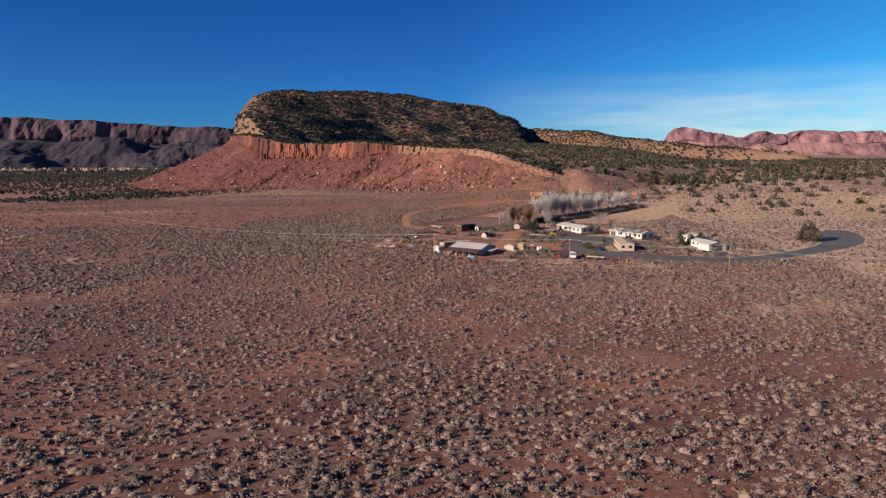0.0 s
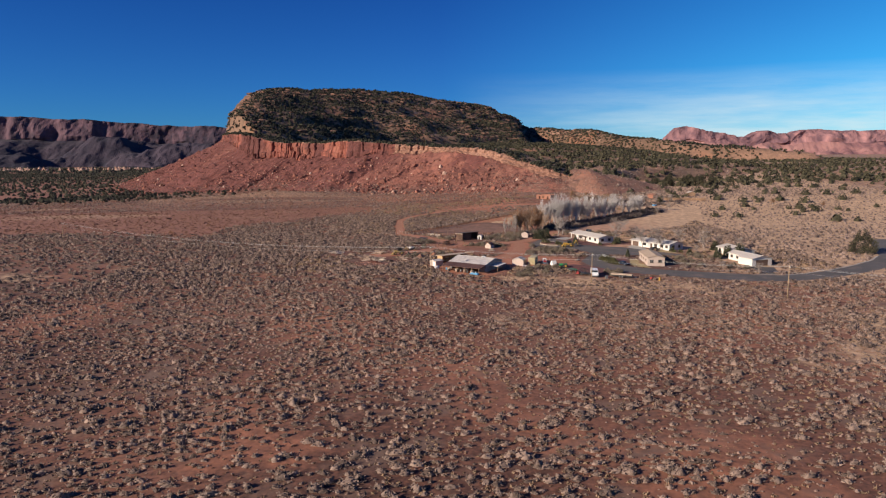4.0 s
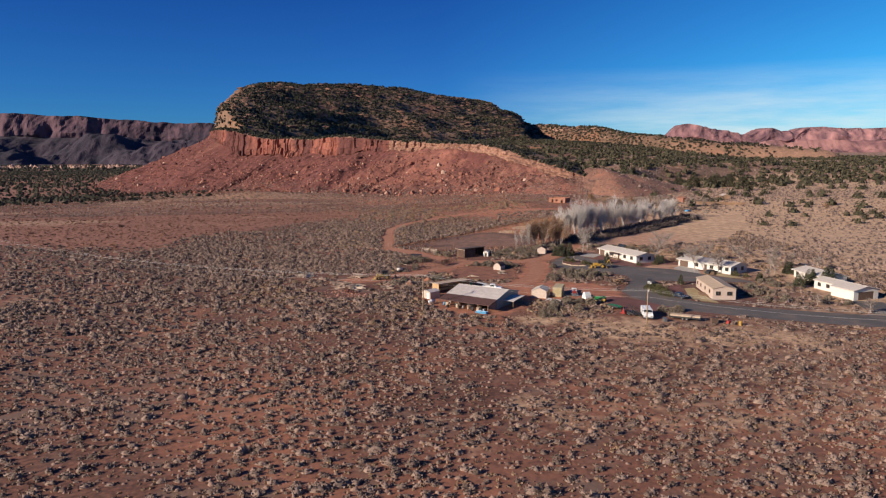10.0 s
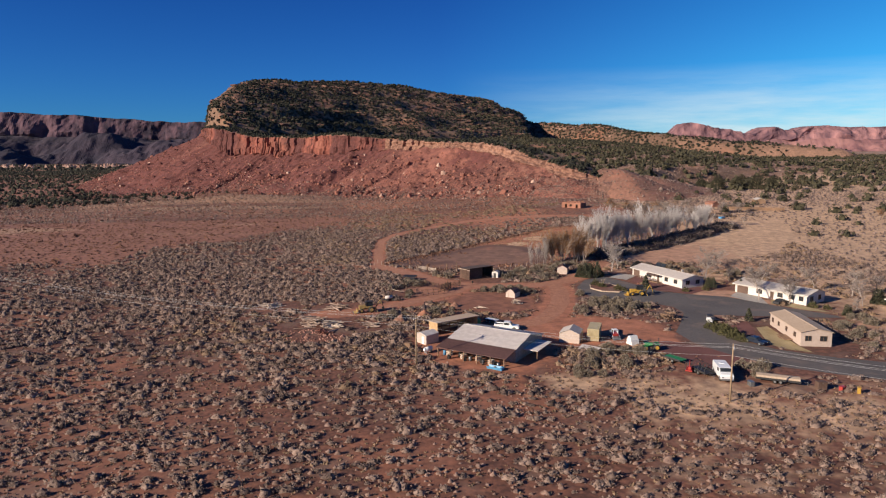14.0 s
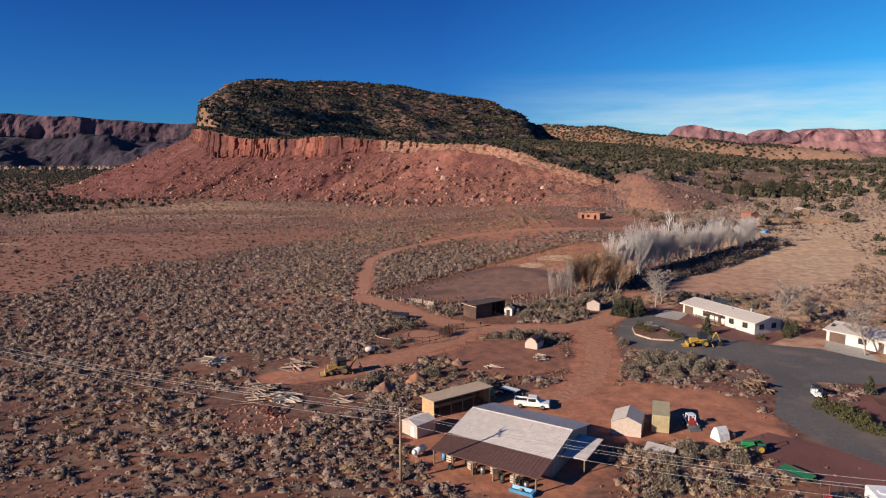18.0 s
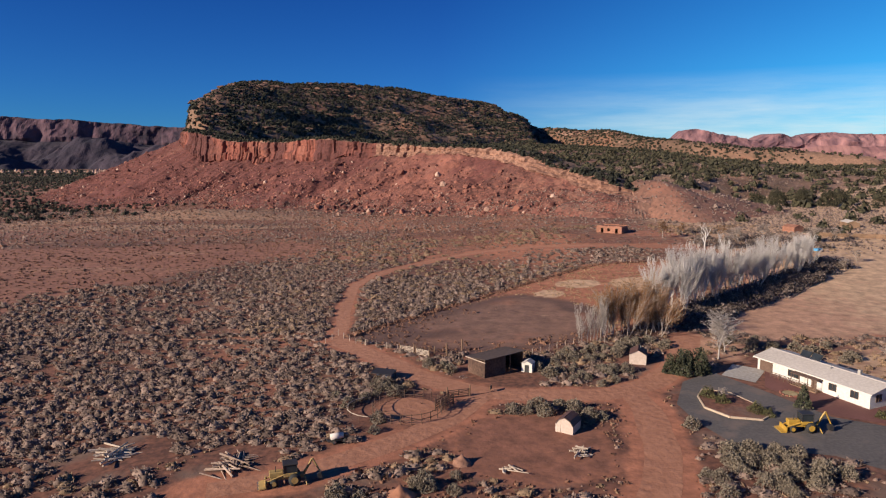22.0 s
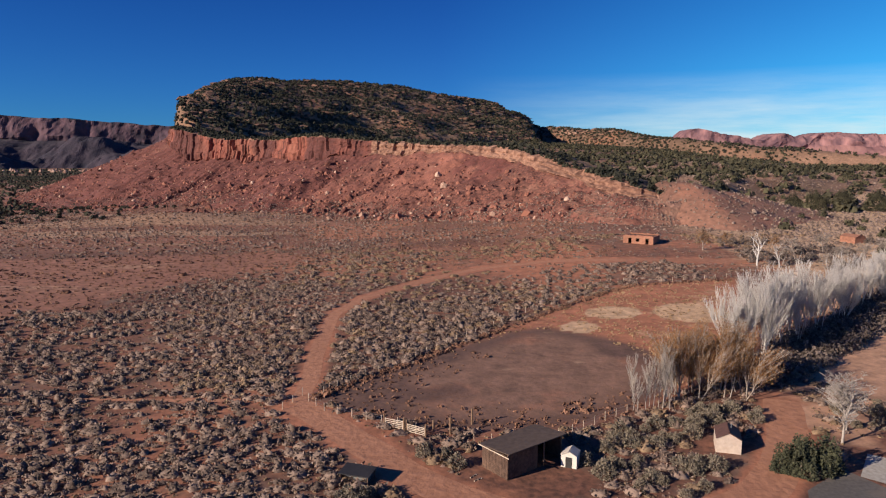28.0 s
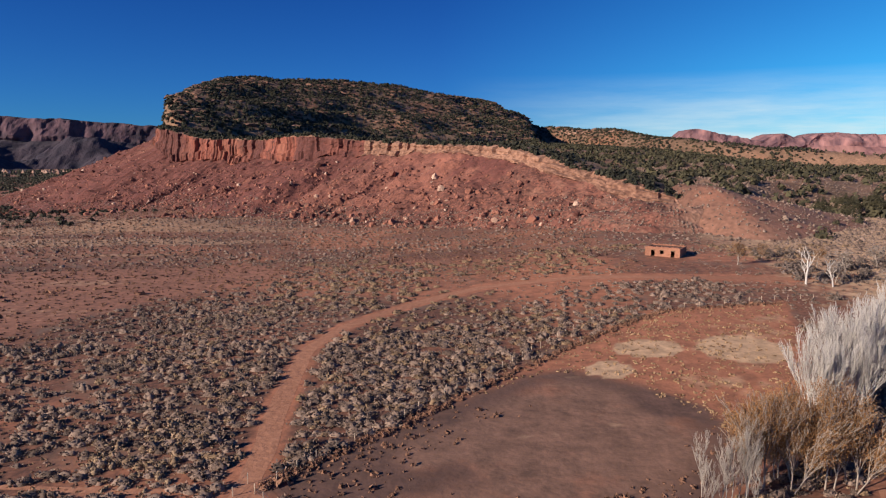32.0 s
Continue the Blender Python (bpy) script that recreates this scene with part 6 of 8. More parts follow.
for k in range(16):
    x = -CW / 2 + CW * k / 30
    part("board", box(x + 0.01, x + CW / 30 - 0.015, -CD / 2 - 0.035, -CD / 2 - 0.005, 0, 3.3), DARK_BOARD, cor)
part("manger", box(-2.5, 2.5, 1.2, 2.0, 0.5, 0.9), DARK_BOARD, cor)

# wooden pallets leaning at its end
for k in range(2):
    p = thing("pallet", 5.0 - 0.5 * k, 147.6 + 0.9 * k, 38 + 10 * k, "bleached wooden pallet leaning by the animal shed", "pallet", "pallets by the shed")
    m = pose(0, 0, 0.05, -62, 0, 0)
    for i in range(6):
        part("slat", box(-0.6, 0.6, -0.02 + 0.19 * i, 0.09 + 0.19 * i, 0.1, 0.125, m=m), PALE_WOOD, p)
    for x in (-0.55, 0, 0.55):
        part("runner", box(x - 0.04, x + 0.04, -0.02, 1.06, 0.0, 0.1, m=m), PALE_WOOD, p)

# roofless stone ruin under the cliff
ruin = thing("stone_house", 71.8, 308.6, -33, "old roofless red stone house under the cliff", "house", dz=-0.4)
RL, RD = 10.6, 8.0
part("wall", wall_bm(-RL / 2, RL / 2, -RD / 2, -RD / 2 + 0.5, 0, 3.0, [(-3.4, -2.3, 0, 2.2), (-0.7, 0.4, 1.0, 2.1), (2.6, 3.7, 0, 2.2)]), ADOBE, ruin)
part("wall", wall_bm(-RL / 2, RL / 2, RD / 2 - 0.5, RD / 2, 0, 2.8, [(-1, 1, 0.9, 2)]), ADOBE, ruin)
for s_ in (-1, 1):
    part("wall", box(s_ * (RL / 2 - 0.25) - 0.25, s_ * (RL / 2 - 0.25) + 0.25, -RD / 2 + 0.5, RD / 2 - 0.5, 0, 2.9), ADOBE, ruin)
part("roof", box(-RL / 2 + 0.4, RL / 2 - 0.4, -RD / 2 + 0.4, RD / 2 - 0.4, 2.55, 2.75), SOIL, ruin, "sunken earth roof")
rr = random.Random(3)
for k in range(44):
    x = -RL / 2 + RL * (k % 22) / 22
    s_ = -RD / 2 if k < 22 else RD / 2 - 0.5
    part("stone", box(x, x + RL / 22 - 0.03, s_, s_ + 0.5, 2.98 if k < 22 else 2.78, 3.0 + rr.uniform(0.05, 0.35), bevel=0.04), ADOBE, ruin)
for x0, x1 in ((-3.5, -2.2), (-0.8, 0.5), (2.5, 3.8)):
    part("lintel", box(x0, x1, -RD / 2 - 0.03, -RD / 2 + 0.53, 2.12, 2.3), OLD_WOOD, ruin)


# ---- houses ----
def ranch_house(x, y, heading, length, depth, wall_mat, roof_mat, label, windows, doors, garage=None, eave=2.6, ridge=3.5, end_windows=()):
    """A single-storey house; the front is its -y side."""
    h = thing("ranch_house", x, y, heading, label, "house", dz=-0.1)
    holes = [(a, b, c, d) for a, b, c, d in windows] + [(a, b, 0, 2.05) for a, b in doors] + ([(garage[0], garage[1], 0, 2.15)] if garage else [])
    front = part("wall", wall_bm(-length / 2, length / 2, -depth / 2, -depth / 2 + 0.2, 0, eave, holes), wall_mat, h)
    part("wall", box(-length / 2, length / 2, depth / 2 - 0.2, depth / 2, 0, eave), wall_mat, h)
    for s_ in (-1, 1):
        turn = Matrix.Translation((s_ * (length / 2 - 0.1), 0, 0)) @ pose(0, 0, 0, 0, 0, 90 * s_)
        part("wall", wall_bm(-depth / 2 + 0.2, depth / 2 - 0.2, -0.1, 0.1, 0, eave, list(end_windows) if s_ > 0 else [], m=turn), wall_mat, h)
        for a in end_windows if s_ > 0 else ():
            window_in(h, *a, -0.1, turn)
        gable_end(h, s_ * (length / 2 - 0.1), depth, eave, ridge, wall_mat)
    gable_roof(h, length, depth, eave, ridge, roof_mat, 0.6, 0.14)
    part("fascia", box(-length / 2 - 0.6, length / 2 + 0.6, -depth / 2 - 0.64, -depth / 2 - 0.6, eave - (ridge - eave) * 1.2 / depth - 0.06, eave - (ridge - eave) * 1.2 / depth + 0.14), WHITE, h)
    for a in windows:
        window_in(h, *a, -depth / 2)
    for a, b_ in doors:
        door_in(h, a, b_, 2.05, -depth / 2, TRIM)
    if garage:
        door_in(h, garage[0], garage[1], 2.15, -depth / 2, TRIM, ribs=4, name="garage_door")
    part("foundation", box(-length / 2 - 0.03, length / 2 + 0.03, -depth / 2 - 0.03, depth / 2 + 0.03, -0.5, 0.06), CONCRETE, h)
    return h


h1 = ranch_house(66.9, 142.2, -67, 21.4, 7.8, WHITE, SHINGLE, "long white ranch house with pale roof and brown garage door",
                 [(-4.2, -2.0, 0.9, 2.1), (3.6, 5.0, 0.9, 2.1), (7.4, 8.8, 0.9, 2.1)], [(0.4, 1.4)], (-10.2, -7.4), end_windows=((-2.6, -1.2, 0.9, 2.1), (1.0, 2.4, 0.9, 2.1)))
part("chimney", box(5.2, 5.7, 0.6, 1.1, 3.2, 4.2), CONCRETE, h1)
part("roof_vent", rod((1.5, -0.8, 3.2), (1.5, -0.8, 3.8), 0.12, sides=8), STEEL, h1)
for k in range(2):
    m = Matrix.Translation((-4.6 + 2.1 * k, 0.5, 3.72)) @ pose(0, 0, 0, 52, 0, 0)
    sp = part("solar_collector", box(-0.98, 0.98, -0.05, 1.2, -0.05, 0.03, m=m), BLACK, h1, "dark glazed solar panel")
    part("pane", box(-0.92, 0.92, 0.02, 1.12, 0.032, 0.045, m=m), GLASS, sp)
porch = part("porch_roof", solid([(-5.6, 2.2), (-3.92, 2.42), (-3.92, 2.52), (-5.6, 2.3)], -2.4, 2.6), TRIM, h1, "dark porch roof")
part("porch_floor", box(-2.4, 2.6, -5.6, -3.95, -0.2, 0.25), OLD_WOOD, h1)
for k in range(4):
    part("post", box(-2.3 + 1.6 * k, -2.2 + 1.6 * k, -5.55, -5.45, 0.25, 2.25), TRIM, h1)
for z in (0.55, 0.85, 1.1):
    part("rail", box(-6.4, 2.6, -5.54, -5.48, z, z + 0.08), TRIM, h1)
for k in range(6):
    part("rail_post", box(-6.4 + 0.9 * k, -6.3 + 0.9 * k, -5.56, -5.46, -0.2, 1.2), TRIM, h1)
fire = thing("fire_ring", 58.6, 137.6, 0, "round buff sand bed edged with stones in the gravel yard", "fire ring")
part("sand", rod((0, 0, 0.02), (0, 0, 0.13), 1.5, 1.45, 20), LAWN, fire)
for k in range(16):
    a = k * math.pi / 8
    part("stone", box(1.35, 1.7, -0.2, 0.2, 0.0, 0.26, bevel=0.05, m=pose(0, 0, 0, 0, 0, math.degrees(a))), BOULDER, fire)

h2 = ranch_house(89.9, 121.3, -56, 19.6, 8.8, WHITE, SHINGLE, "white ranch house with a pale roof behind bare trees",
                 [(2.2, 3.6, 0.9, 2.1), (5.2, 6.6, 0.9, 2.1), (7.8, 9.0, 0.9, 2.1), (-3.6, -2.0, 0.9, 2.1)], [(0.2, 1.2)], (-9.2, -6.0), end_windows=((-2.8, -1.2, 0.8, 2.1), (1.2, 2.6, 0.8, 2.1)))
part("chimney", box(3.0, 3.5, 0.6, 1.1, 3.2, 4.1), CONCRETE, h2)

mob = thing("mobile_home", 76.5, 85.2, 84, "pale single-wide mobile home with a sandy gable roof", "mobile home", dz=0.1)
ML, MD, ME, MR = 16.4, 6.0, 2.75, 3.45
wins = [(-7.2, -6.2, 1.0, 2.0), (-3.8, -2.8, 1.0, 2.0), (0.4, 1.4, 1.0, 2.0), (4.6, 5.8, 1.0, 2.0)]
turn_l = Matrix.Translation((0, 0, 0)) @ pose(0, 0, 0, 0, 0, 180)
part("wall", wall_bm(-ML / 2, ML / 2, -MD / 2, -MD / 2 + 0.12, 0, ME, [], m=Matrix()), CREAM, mob)
part("wall", wall_bm(-ML / 2, ML / 2, -MD / 2, -MD / 2 + 0.12, 0, ME, wins, m=turn_l), CREAM, mob)
for a in wins:
    window_in(mob, *a, -MD / 2, turn_l)
turn_f = Matrix.Translation((-ML / 2 + 0.06, 0, 0)) @ pose(0, 0, 0, 0, 0, -90)
part("wall", wall_bm(-MD / 2 + 0.12, MD / 2 - 0.12, -0.06, 0.06, 0, ME, [(-2.2, -0.9, 0.9, 2.0), (0.7, 2.1, 0.9, 2.0)], m=turn_f), CREAM, mob)
for a in ((-2.2, -0.9, 0.9, 2.0), (0.7, 2.1, 0.9, 2.0)):
    window_in(mob, *a, -0.06, turn_f)
part("wall", box(ML / 2 - 0.12, ML / 2, -MD / 2 + 0.12, MD / 2 - 0.12, 0, ME), CREAM, mob)
for s_ in (-1, 1):
    gable_end(mob, s_ * (ML / 2 - 0.08), MD, ME, MR, CREAM)
gable_roof(mob, ML, MD, ME, MR, TAN_ROOF, 0.25, 0.12)
part("skirting", box(-ML / 2 + 0.02, ML / 2 - 0.02, -MD / 2 + 0.02, MD / 2 - 0.02, -0.6, 0.0), CREAM, mob)
part("porch_deck", box(-4.5, -0.5, MD / 2, MD / 2 + 1.8, 0.0, 0.15), OLD_WOOD, mob)
for k in range(3):
    part("step", box(-3.2, -1.8, MD / 2 + 1.8 + 0.3 * k, MD / 2 + 2.1 + 0.3 * k, -0.4, 0.0 - 0.14 * k), OLD_WOOD, mob)

h3 = ranch_house(114.8, 101.4, -86, 13.4, 8.0, WHITE, SHINGLE, "white bungalow with a pale roof beside a separate garage", [(-5.5, -4.2, 0.9, 2.1), (-1.0, 0.6, 0.9, 2.1), (3.4, 4.6, 0.9, 2.1)], [(1.4, 2.4)], None, end_windows=((-1.0, 1.0, 0.9, 2.1),))
g3 = thing("garage", 112.4, 79.8, -74, "white double garage with a pale roof and dark door", "garage")
GL, GD = 7.2, 8.4
part("wall", box(-GL / 2, GL / 2, -GD / 2, -GD / 2 + 0.2, 0, 2.7), WHITE, g3)
part("wall", box(-GL / 2, GL / 2, GD / 2 - 0.2, GD / 2, 0, 2.7), WHITE, g3)
part("wall", box(-GL / 2, -GL / 2 + 0.2, -GD / 2 + 0.2, GD / 2 - 0.2, 0, 2.7), WHITE, g3)
turn_g = Matrix.Translation((GL / 2 - 0.1, 0, 0)) @ pose(0, 0, 0, 0, 0, 90)
part("wall", wall_bm(-GD / 2 + 0.2, GD / 2 - 0.2, -0.1, 0.1, 0, 2.7, [(-2.6, 2.6, 0, 2.2)], m=turn_g), WHITE, g3)
door_in(g3, -2.6, 2.6, 2.2, -0.1, TRIM, turn_g, ribs=4, name="garage_door")
for s_ in (-1, 1):
    gable_end(g3, s_ * (GL / 2 - 0.1), GD, 2.7, 3.6, WHITE)
gable_roof(g3, GL, GD, 2.7, 3.6, SHINGLE, 0.4, 0.14)
link = thing("garden_room", 111.6, 89.0, -74, "small white annexe between the bungalow and its garage", "annexe")
turn_a = pose(0, -2.9, 0, 0, 0, 0)
part("wall", wall_bm(-3.4, 3.4, -0.1, 0.1, 0, 2.5, [(-2.2, -1.0, 0.9, 2.0), (0.8, 2.0, 0.9, 2.0)], m=turn_a), WHITE, link)
for a in ((-2.2, -1.0, 0.9, 2.0), (0.8, 2.0, 0.9, 2.0)):
    window_in(link, *a, -0.1, turn_a)
part("wall", box(-3.4, 3.4, 2.8, 3.0, 0, 2.5), WHITE, link)
for s_ in (-1, 1):
    part("wall", box(s_ * 3.3 - 0.1, s_ * 3.3 + 0.1, -2.8, 2.8, 0, 2.5), WHITE, link)
    gable_end(link, s_ * 3.3, 6.0, 2.5, 3.2, WHITE)
gable_roof(link, 6.8, 6.0, 2.5, 3.2, SHINGLE, 0.35, 0.12)

# long tan yard wall and a small red-roofed hut beyond the thicket
yw = thing("yard_wall", 162, 291, -18, "long weathered board fence of a distant stock yard", "wall")
for k in range(12):
    part("board_panel", box(-13 + 2.2 * k, -13 + 2.2 * k + 2.12, -0.06, 0.06, 0, 1.6), OLD_WOOD, yw)
    part("post", box(-13.05 + 2.2 * k, -12.9 + 2.2 * k, -0.12, 0.12, 0, 1.8), OLD_WOOD, yw)
small_shed(146, 307, 20, 5.0, 6.0, 2.1, 3.0, ADOBE, ADOBE, "distant red-roofed hut among bare trees", door_side="none", name="hut")
small_shed(176, 318, -10, 5.0, 8.0, 2.2, 3.1, OLD_WOOD, SHINGLE, "distant weathered stable with a grey roof", door_side="none", name="stable")


# ---- fences, pens and stock yard ----
def wire_fence(pts, gap, tall, label, group, rails=3, seed=1, mat=None, wood=0.06):
    f = tagged(new("wire_fence"), label, "fence", group)
    x0, y0 = pts[0]
    f.matrix_world = pose(x0, y0, here(x0, y0))
    r = random.Random(seed)
    p = np.array(pts, float)
    al = np.r_[0, np.cumsum(np.hypot(*np.diff(p, axis=0).T))]
    n = int(al[-1] / gap)
    tops = []
    for k in range(n + 1):
        x, y = float(np.interp(k * gap, al, p[:, 0])), float(np.interp(k * gap, al, p[:, 1]))
        z = here(x, y) - here(x0, y0)
        a = Vector((x - x0, y - y0, z - 0.3))
        h = tall * r.uniform(0.92, 1.1)
        part("post", rod(a, a + Vector((r.uniform(-0.05, 0.05), r.uniform(-0.05, 0.05), h + 0.3)), wood * r.uniform(0.8, 1.2), sides=5), mat or PALE_WOOD, f)
        tops.append(Vector((x - x0, y - y0, z)))
    for i in range(rails):
        up = Vector((0, 0, tall * (0.3 + 0.62 * i / max(1, rails - 1))))
        part("wire", bent([a + up for a in tops], 0.012, 3), STEEL, f)
    return f


wire_fence([(-20.5, 173.5), (-15.3, 181.5), (-6.7, 192), (2.8, 205), (14.7, 220), (29.7, 239), (45.2, 253), (60, 251), (76, 255.5), (92, 258)], 3.4, 1.25, "weathered wire fence along the back of the paddock", "paddock fences", seed=2)
wire_fence([(-20.5, 173.5), (-17, 169), (-10, 165.5), (-4, 162.6)], 2.6, 1.3, "wire fence along the track side of the paddock", "paddock fences", seed=3)
wire_fence([(5, 158), (12, 158.5), (18, 160), (25, 165.5), (31, 169.5)], 2.4, 1.3, "wire fence behind the animal shed", "paddock fences", seed=4)
wire_fence([(-22, 176), (-24, 170)], 3, 1.3, "short fence stub at the fork of the track", "paddock fences", seed=6)
wire_fence([(98, 163), (108.6, 165.7), (126.4, 167.9), (150, 170)], 2.2, 1.3, "dark wooden rail fence behind the houses", "house fences", seed=8, mat=OLD_WOOD, rails=3, wood=0.09)
wire_fence([(78, 204), (84, 210), (90, 216)], 1.4, 1.7, "row of old posts at the edge of the thicket", "paddock fences", seed=7, mat=OLD_WOOD, rails=2, wood=0.11)


def rail_gate(x, y, heading, w, tall, label, mat):
    g = thing("rail_gate", x, y, heading, label, "gate", "gates of the stock yard")
    for k in range(5):
        z = 0.25 + (tall - 0.3) * k / 4
        part("rail", box(-w / 2, w / 2, -0.03, 0.03, z - 0.05, z + 0.05), mat, g)
    for s_ in (-1, 0, 1):
        part("upright", box(s_ * w / 2 - 0.05, s_ * w / 2 + 0.05, -0.05, 0.05, 0.15, tall + 0.05), mat, g)
    part("brace", rod((-w / 2, -0.04, 0.3), (w / 2, -0.04, tall - 0.1), 0.04, sides=4), mat, g)
    for s_ in (-1, 1):
        part("post", rod((s_ * (w / 2 + 0.2), 0, -0.3), (s_ * (w / 2 + 0.2), 0, tall + 0.6), 0.11, sides=7), OLD_WOOD, g)
    return g


rail_gate(-6.2, 162.6, -24, 2.8, 1.4, "bleached plank gate in the paddock fence", PALE_WOOD)
rail_gate(-3.0, 160.6, -32, 2.8, 1.3, "bleached plank gate leaning in the paddock fence", PALE_WOOD)
for x, y, h in ((1.8, 160.8, 2.6), (5.0, 164.2, 2.4), (-0.6, 162.0, 1.6)):
    o = thing("corner_post", x, y, 0, "stout dark wooden corner post of the paddock", "post", "stock yard posts")
    part("shaft", rod((0, 0, -0.4), (0, 0, h), 0.15, 0.13, 8), OLD_WOOD, o)

pen = thing("round_pen", -4.6, 132.6, 0, "round horse pen of dark rails on posts", "pen")
for k in range(22):
    a, b_ = 2 * math.pi * k / 22, 2 * math.pi * (k + 1) / 22
    pa, pb = Vector((5.6 * math.cos(a), 5.6 * math.sin(a), 0)), Vector((5.6 * math.cos(b_), 5.6 * math.sin(b_), 0))
    part("post", rod(pa - Vector((0, 0, 0.3)), pa + Vector((0, 0, 1.55)), 0.07, sides=6), DARK_BOARD, pen)
    if k not in (2, 3):
        for z in (0.6, 1.4):
            part("rail", rod(pa + Vector((0, 0, z)), pb + Vector((0, 0, z + 0.02)), 0.055, sides=5), DARK_BOARD, pen)
sheet("pen_floor", [(-4.6 + 5.4 * math.cos(k * math.pi / 12), 132.6 + 5.4 * math.sin(k * math.pi / 12)) for k in range(24)], DIRT, 0.02, "trodden dirt floor of the round pen", "ground")
pen2 = thing("curved_rail", -9.5, 132.0, 0, "outer arc of bleached pipe rail beside the round pen", "rail")
for k in range(7):
    a, b_ = radians(120 + 20 * k), radians(140 + 20 * k)
    pa, pb = Vector((4.6 * math.cos(a), 4.6 * math.sin(a), 0)), Vector((4.6 * math.cos(b_), 4.6 * math.sin(b_), 0))
    part("post", rod(pa - Vector((0, 0, 0.3)), pa + Vector((0, 0, 1.1)), 0.06, sides=6), DARK_BOARD, pen2)
    part("rail", rod(pa + Vector((0, 0, 1.0)), pb + Vector((0, 0, 1.0)), 0.07, sides=6), PALE_WOOD, pen2)
rail_gate(3.6, 138.2, 18, 3.6, 1.4, "dark rail gate swung out from the round pen", DARK_BOARD)
chute = thing("stock_chute", 1.2, 133.8, 60, "narrow plank chute beside the round pen", "chute")
for s_ in (-0.45, 0.45):
    for z in (0.4, 0.8, 1.2, 1.6):
        part("plank", box(-2.0, 2.0, s_ - 0.03, s_ + 0.03, z, z + 0.18), DARK_BOARD, chute)
    for x in (-2.0, -0.7, 0.7, 2.0):
        part("post", box(x - 0.07, x + 0.07, s_ * 1.15 - 0.07, s_ * 1.15 + 0.07, -0.3, 2.1), DARK_BOARD, chute)

low_roof = thing("feed_shelter", -9.6, 147.6, -18, "low black-roofed feed shelter beside the track", "shelter")
part("roof", solid([(-1.3, 1.15), (1.3, 1.35), (1.3, 1.43), (-1.3, 1.23)], -2.0, 2.0), BLACK, low_roof)
for x in (-1.8, 1.8):
    for y in (-1.1, 1.1):
        part("leg", box(x - 0.06, x + 0.06, y - 0.06, y + 0.06, -0.2, 1.2), DARK_BOARD, low_roof)
part("trough", box(-1.5, 1.5, -0.5, 0.5, 0.2, 0.6, bevel=0.05), STEEL, low_roof)


# ---- log piles ----
def log_pile(x, y, heading, n, length, wide, label, seed, mat=None, tall=1.1):
    p = thing("log_pile", x, y, heading, label, "log pile", "log piles")
    r = random.Random(seed)
    for k in range(n):
        u = r.gauss(0, 0.32)
        rad = r.uniform(0.07, 0.17)
        z = rad + max(0.0, tall * (1 - abs(u) * 1.5)) * r.random()
        c = Vector((r.gauss(0, 0.5), u * wide, z))
        d = Vector((1, r.gauss(0, 0.75), r.gauss(0, 0.14))).normalized() * length * r.uniform(0.3, 0.55)
        part("log", rod(c - d, c + d, rad, rad * r.uniform(0.6, 0.95), 7), mat or PALE_WOOD, p)
    return p


log_pile(-30.6, 100.5, -14, 60, 5.0, 5.0, "large heap of bleached juniper logs", 1, LOG_WOOD, 1.8)
log_pile(-25.5, 97.2, 18, 34, 4.6, 3.6, "stack of long bleached poles beside the log heap", 2, PALE_WOOD, 1.2)
log_pile(-44.5, 119.6, 28, 26, 5.0, 4.0, "low scatter of bleached trunks in the brush", 3, PALE_WOOD, 0.8)
log_pile(-27.0, 114.6, -24, 34, 5.0, 5.0, "loose spread of cut branches beside the dirt track", 4, LOG_WOOD, 0.8)
log_pile(-16.4, 96.4, 10, 20, 3.6, 2.6, "small pile of sawn logs in the brush", 5, LOG_WOOD, 0.9)
log_pile(-26.5, 92.0, 40, 30, 1.6, 4.5, "broken red slabs and short logs in a heap", 6, BOULDER, 0.6)
log_pile(53.2, 99.2, 70, 26, 3.6, 3.2, "dark stack of old timbers at the drive's edge", 7, OLD_WOOD, 1.5)
log_pile(9.5, 112.5, -50, 8, 2.6, 1.8, "few pale sticks lying on cleared ground", 8, PALE_WOOD, 0.4)
log_pile(19.5, 117.0, 30, 14, 2.2, 2.6, "dead brush pile beside the cleared patch", 9, PALE_WOOD, 0.9)


def spoil_heap(x, y, w, tall, mat, label, seed):
    r = np.random.RandomState(seed)
    v, f = clump(seed, 6, 14, 0.1, 1.0)
    for i in range(1, len(v) - 1):
        k = (i - 1) // 14
        q = math.hypot(v[i][0], v[i][1])
        v[i][:2] *= 0.5 * (1 - k / 6.5) ** 1.2 / q * (0.8 + 0.4 * r.rand())
        v[i][2] = k / 6.0 - 0.05
    v = v * (w * 1.2, w, tall)
    o = new("earth_mound", mesh_of("earth_mound", v, f, mat))
    o.matrix_world = pose(x, y, here(x, y) - 0.05, 0, 0, 40 * seed)
    return tagged(o, label, "heap", "earth heaps")


spoil_heap(-4.3, 106.0, 4.2, 1.5, DIRT, "small heap of tipped pale earth", 1)
spoil_heap(-9.6, 100.5, 4.6, 1.9, LEDGE, "small heap of buff gravel", 2)
spoil_heap(3.4, 114.8, 3.0, 1.2, LEDGE, "low mound of pale sand", 3)
spoil_heap(14.0, 61.0, 5.0, 0.8, SOIL, "low spoil mound by the barn", 5)


# ---- vehicles and machines ----
def wheels(o, xs_, half, r, w, rim=None):
    for x in xs_:
        for s_ in (-1, 1):
            wheel(o, x, s_ * half, r, w, rim)


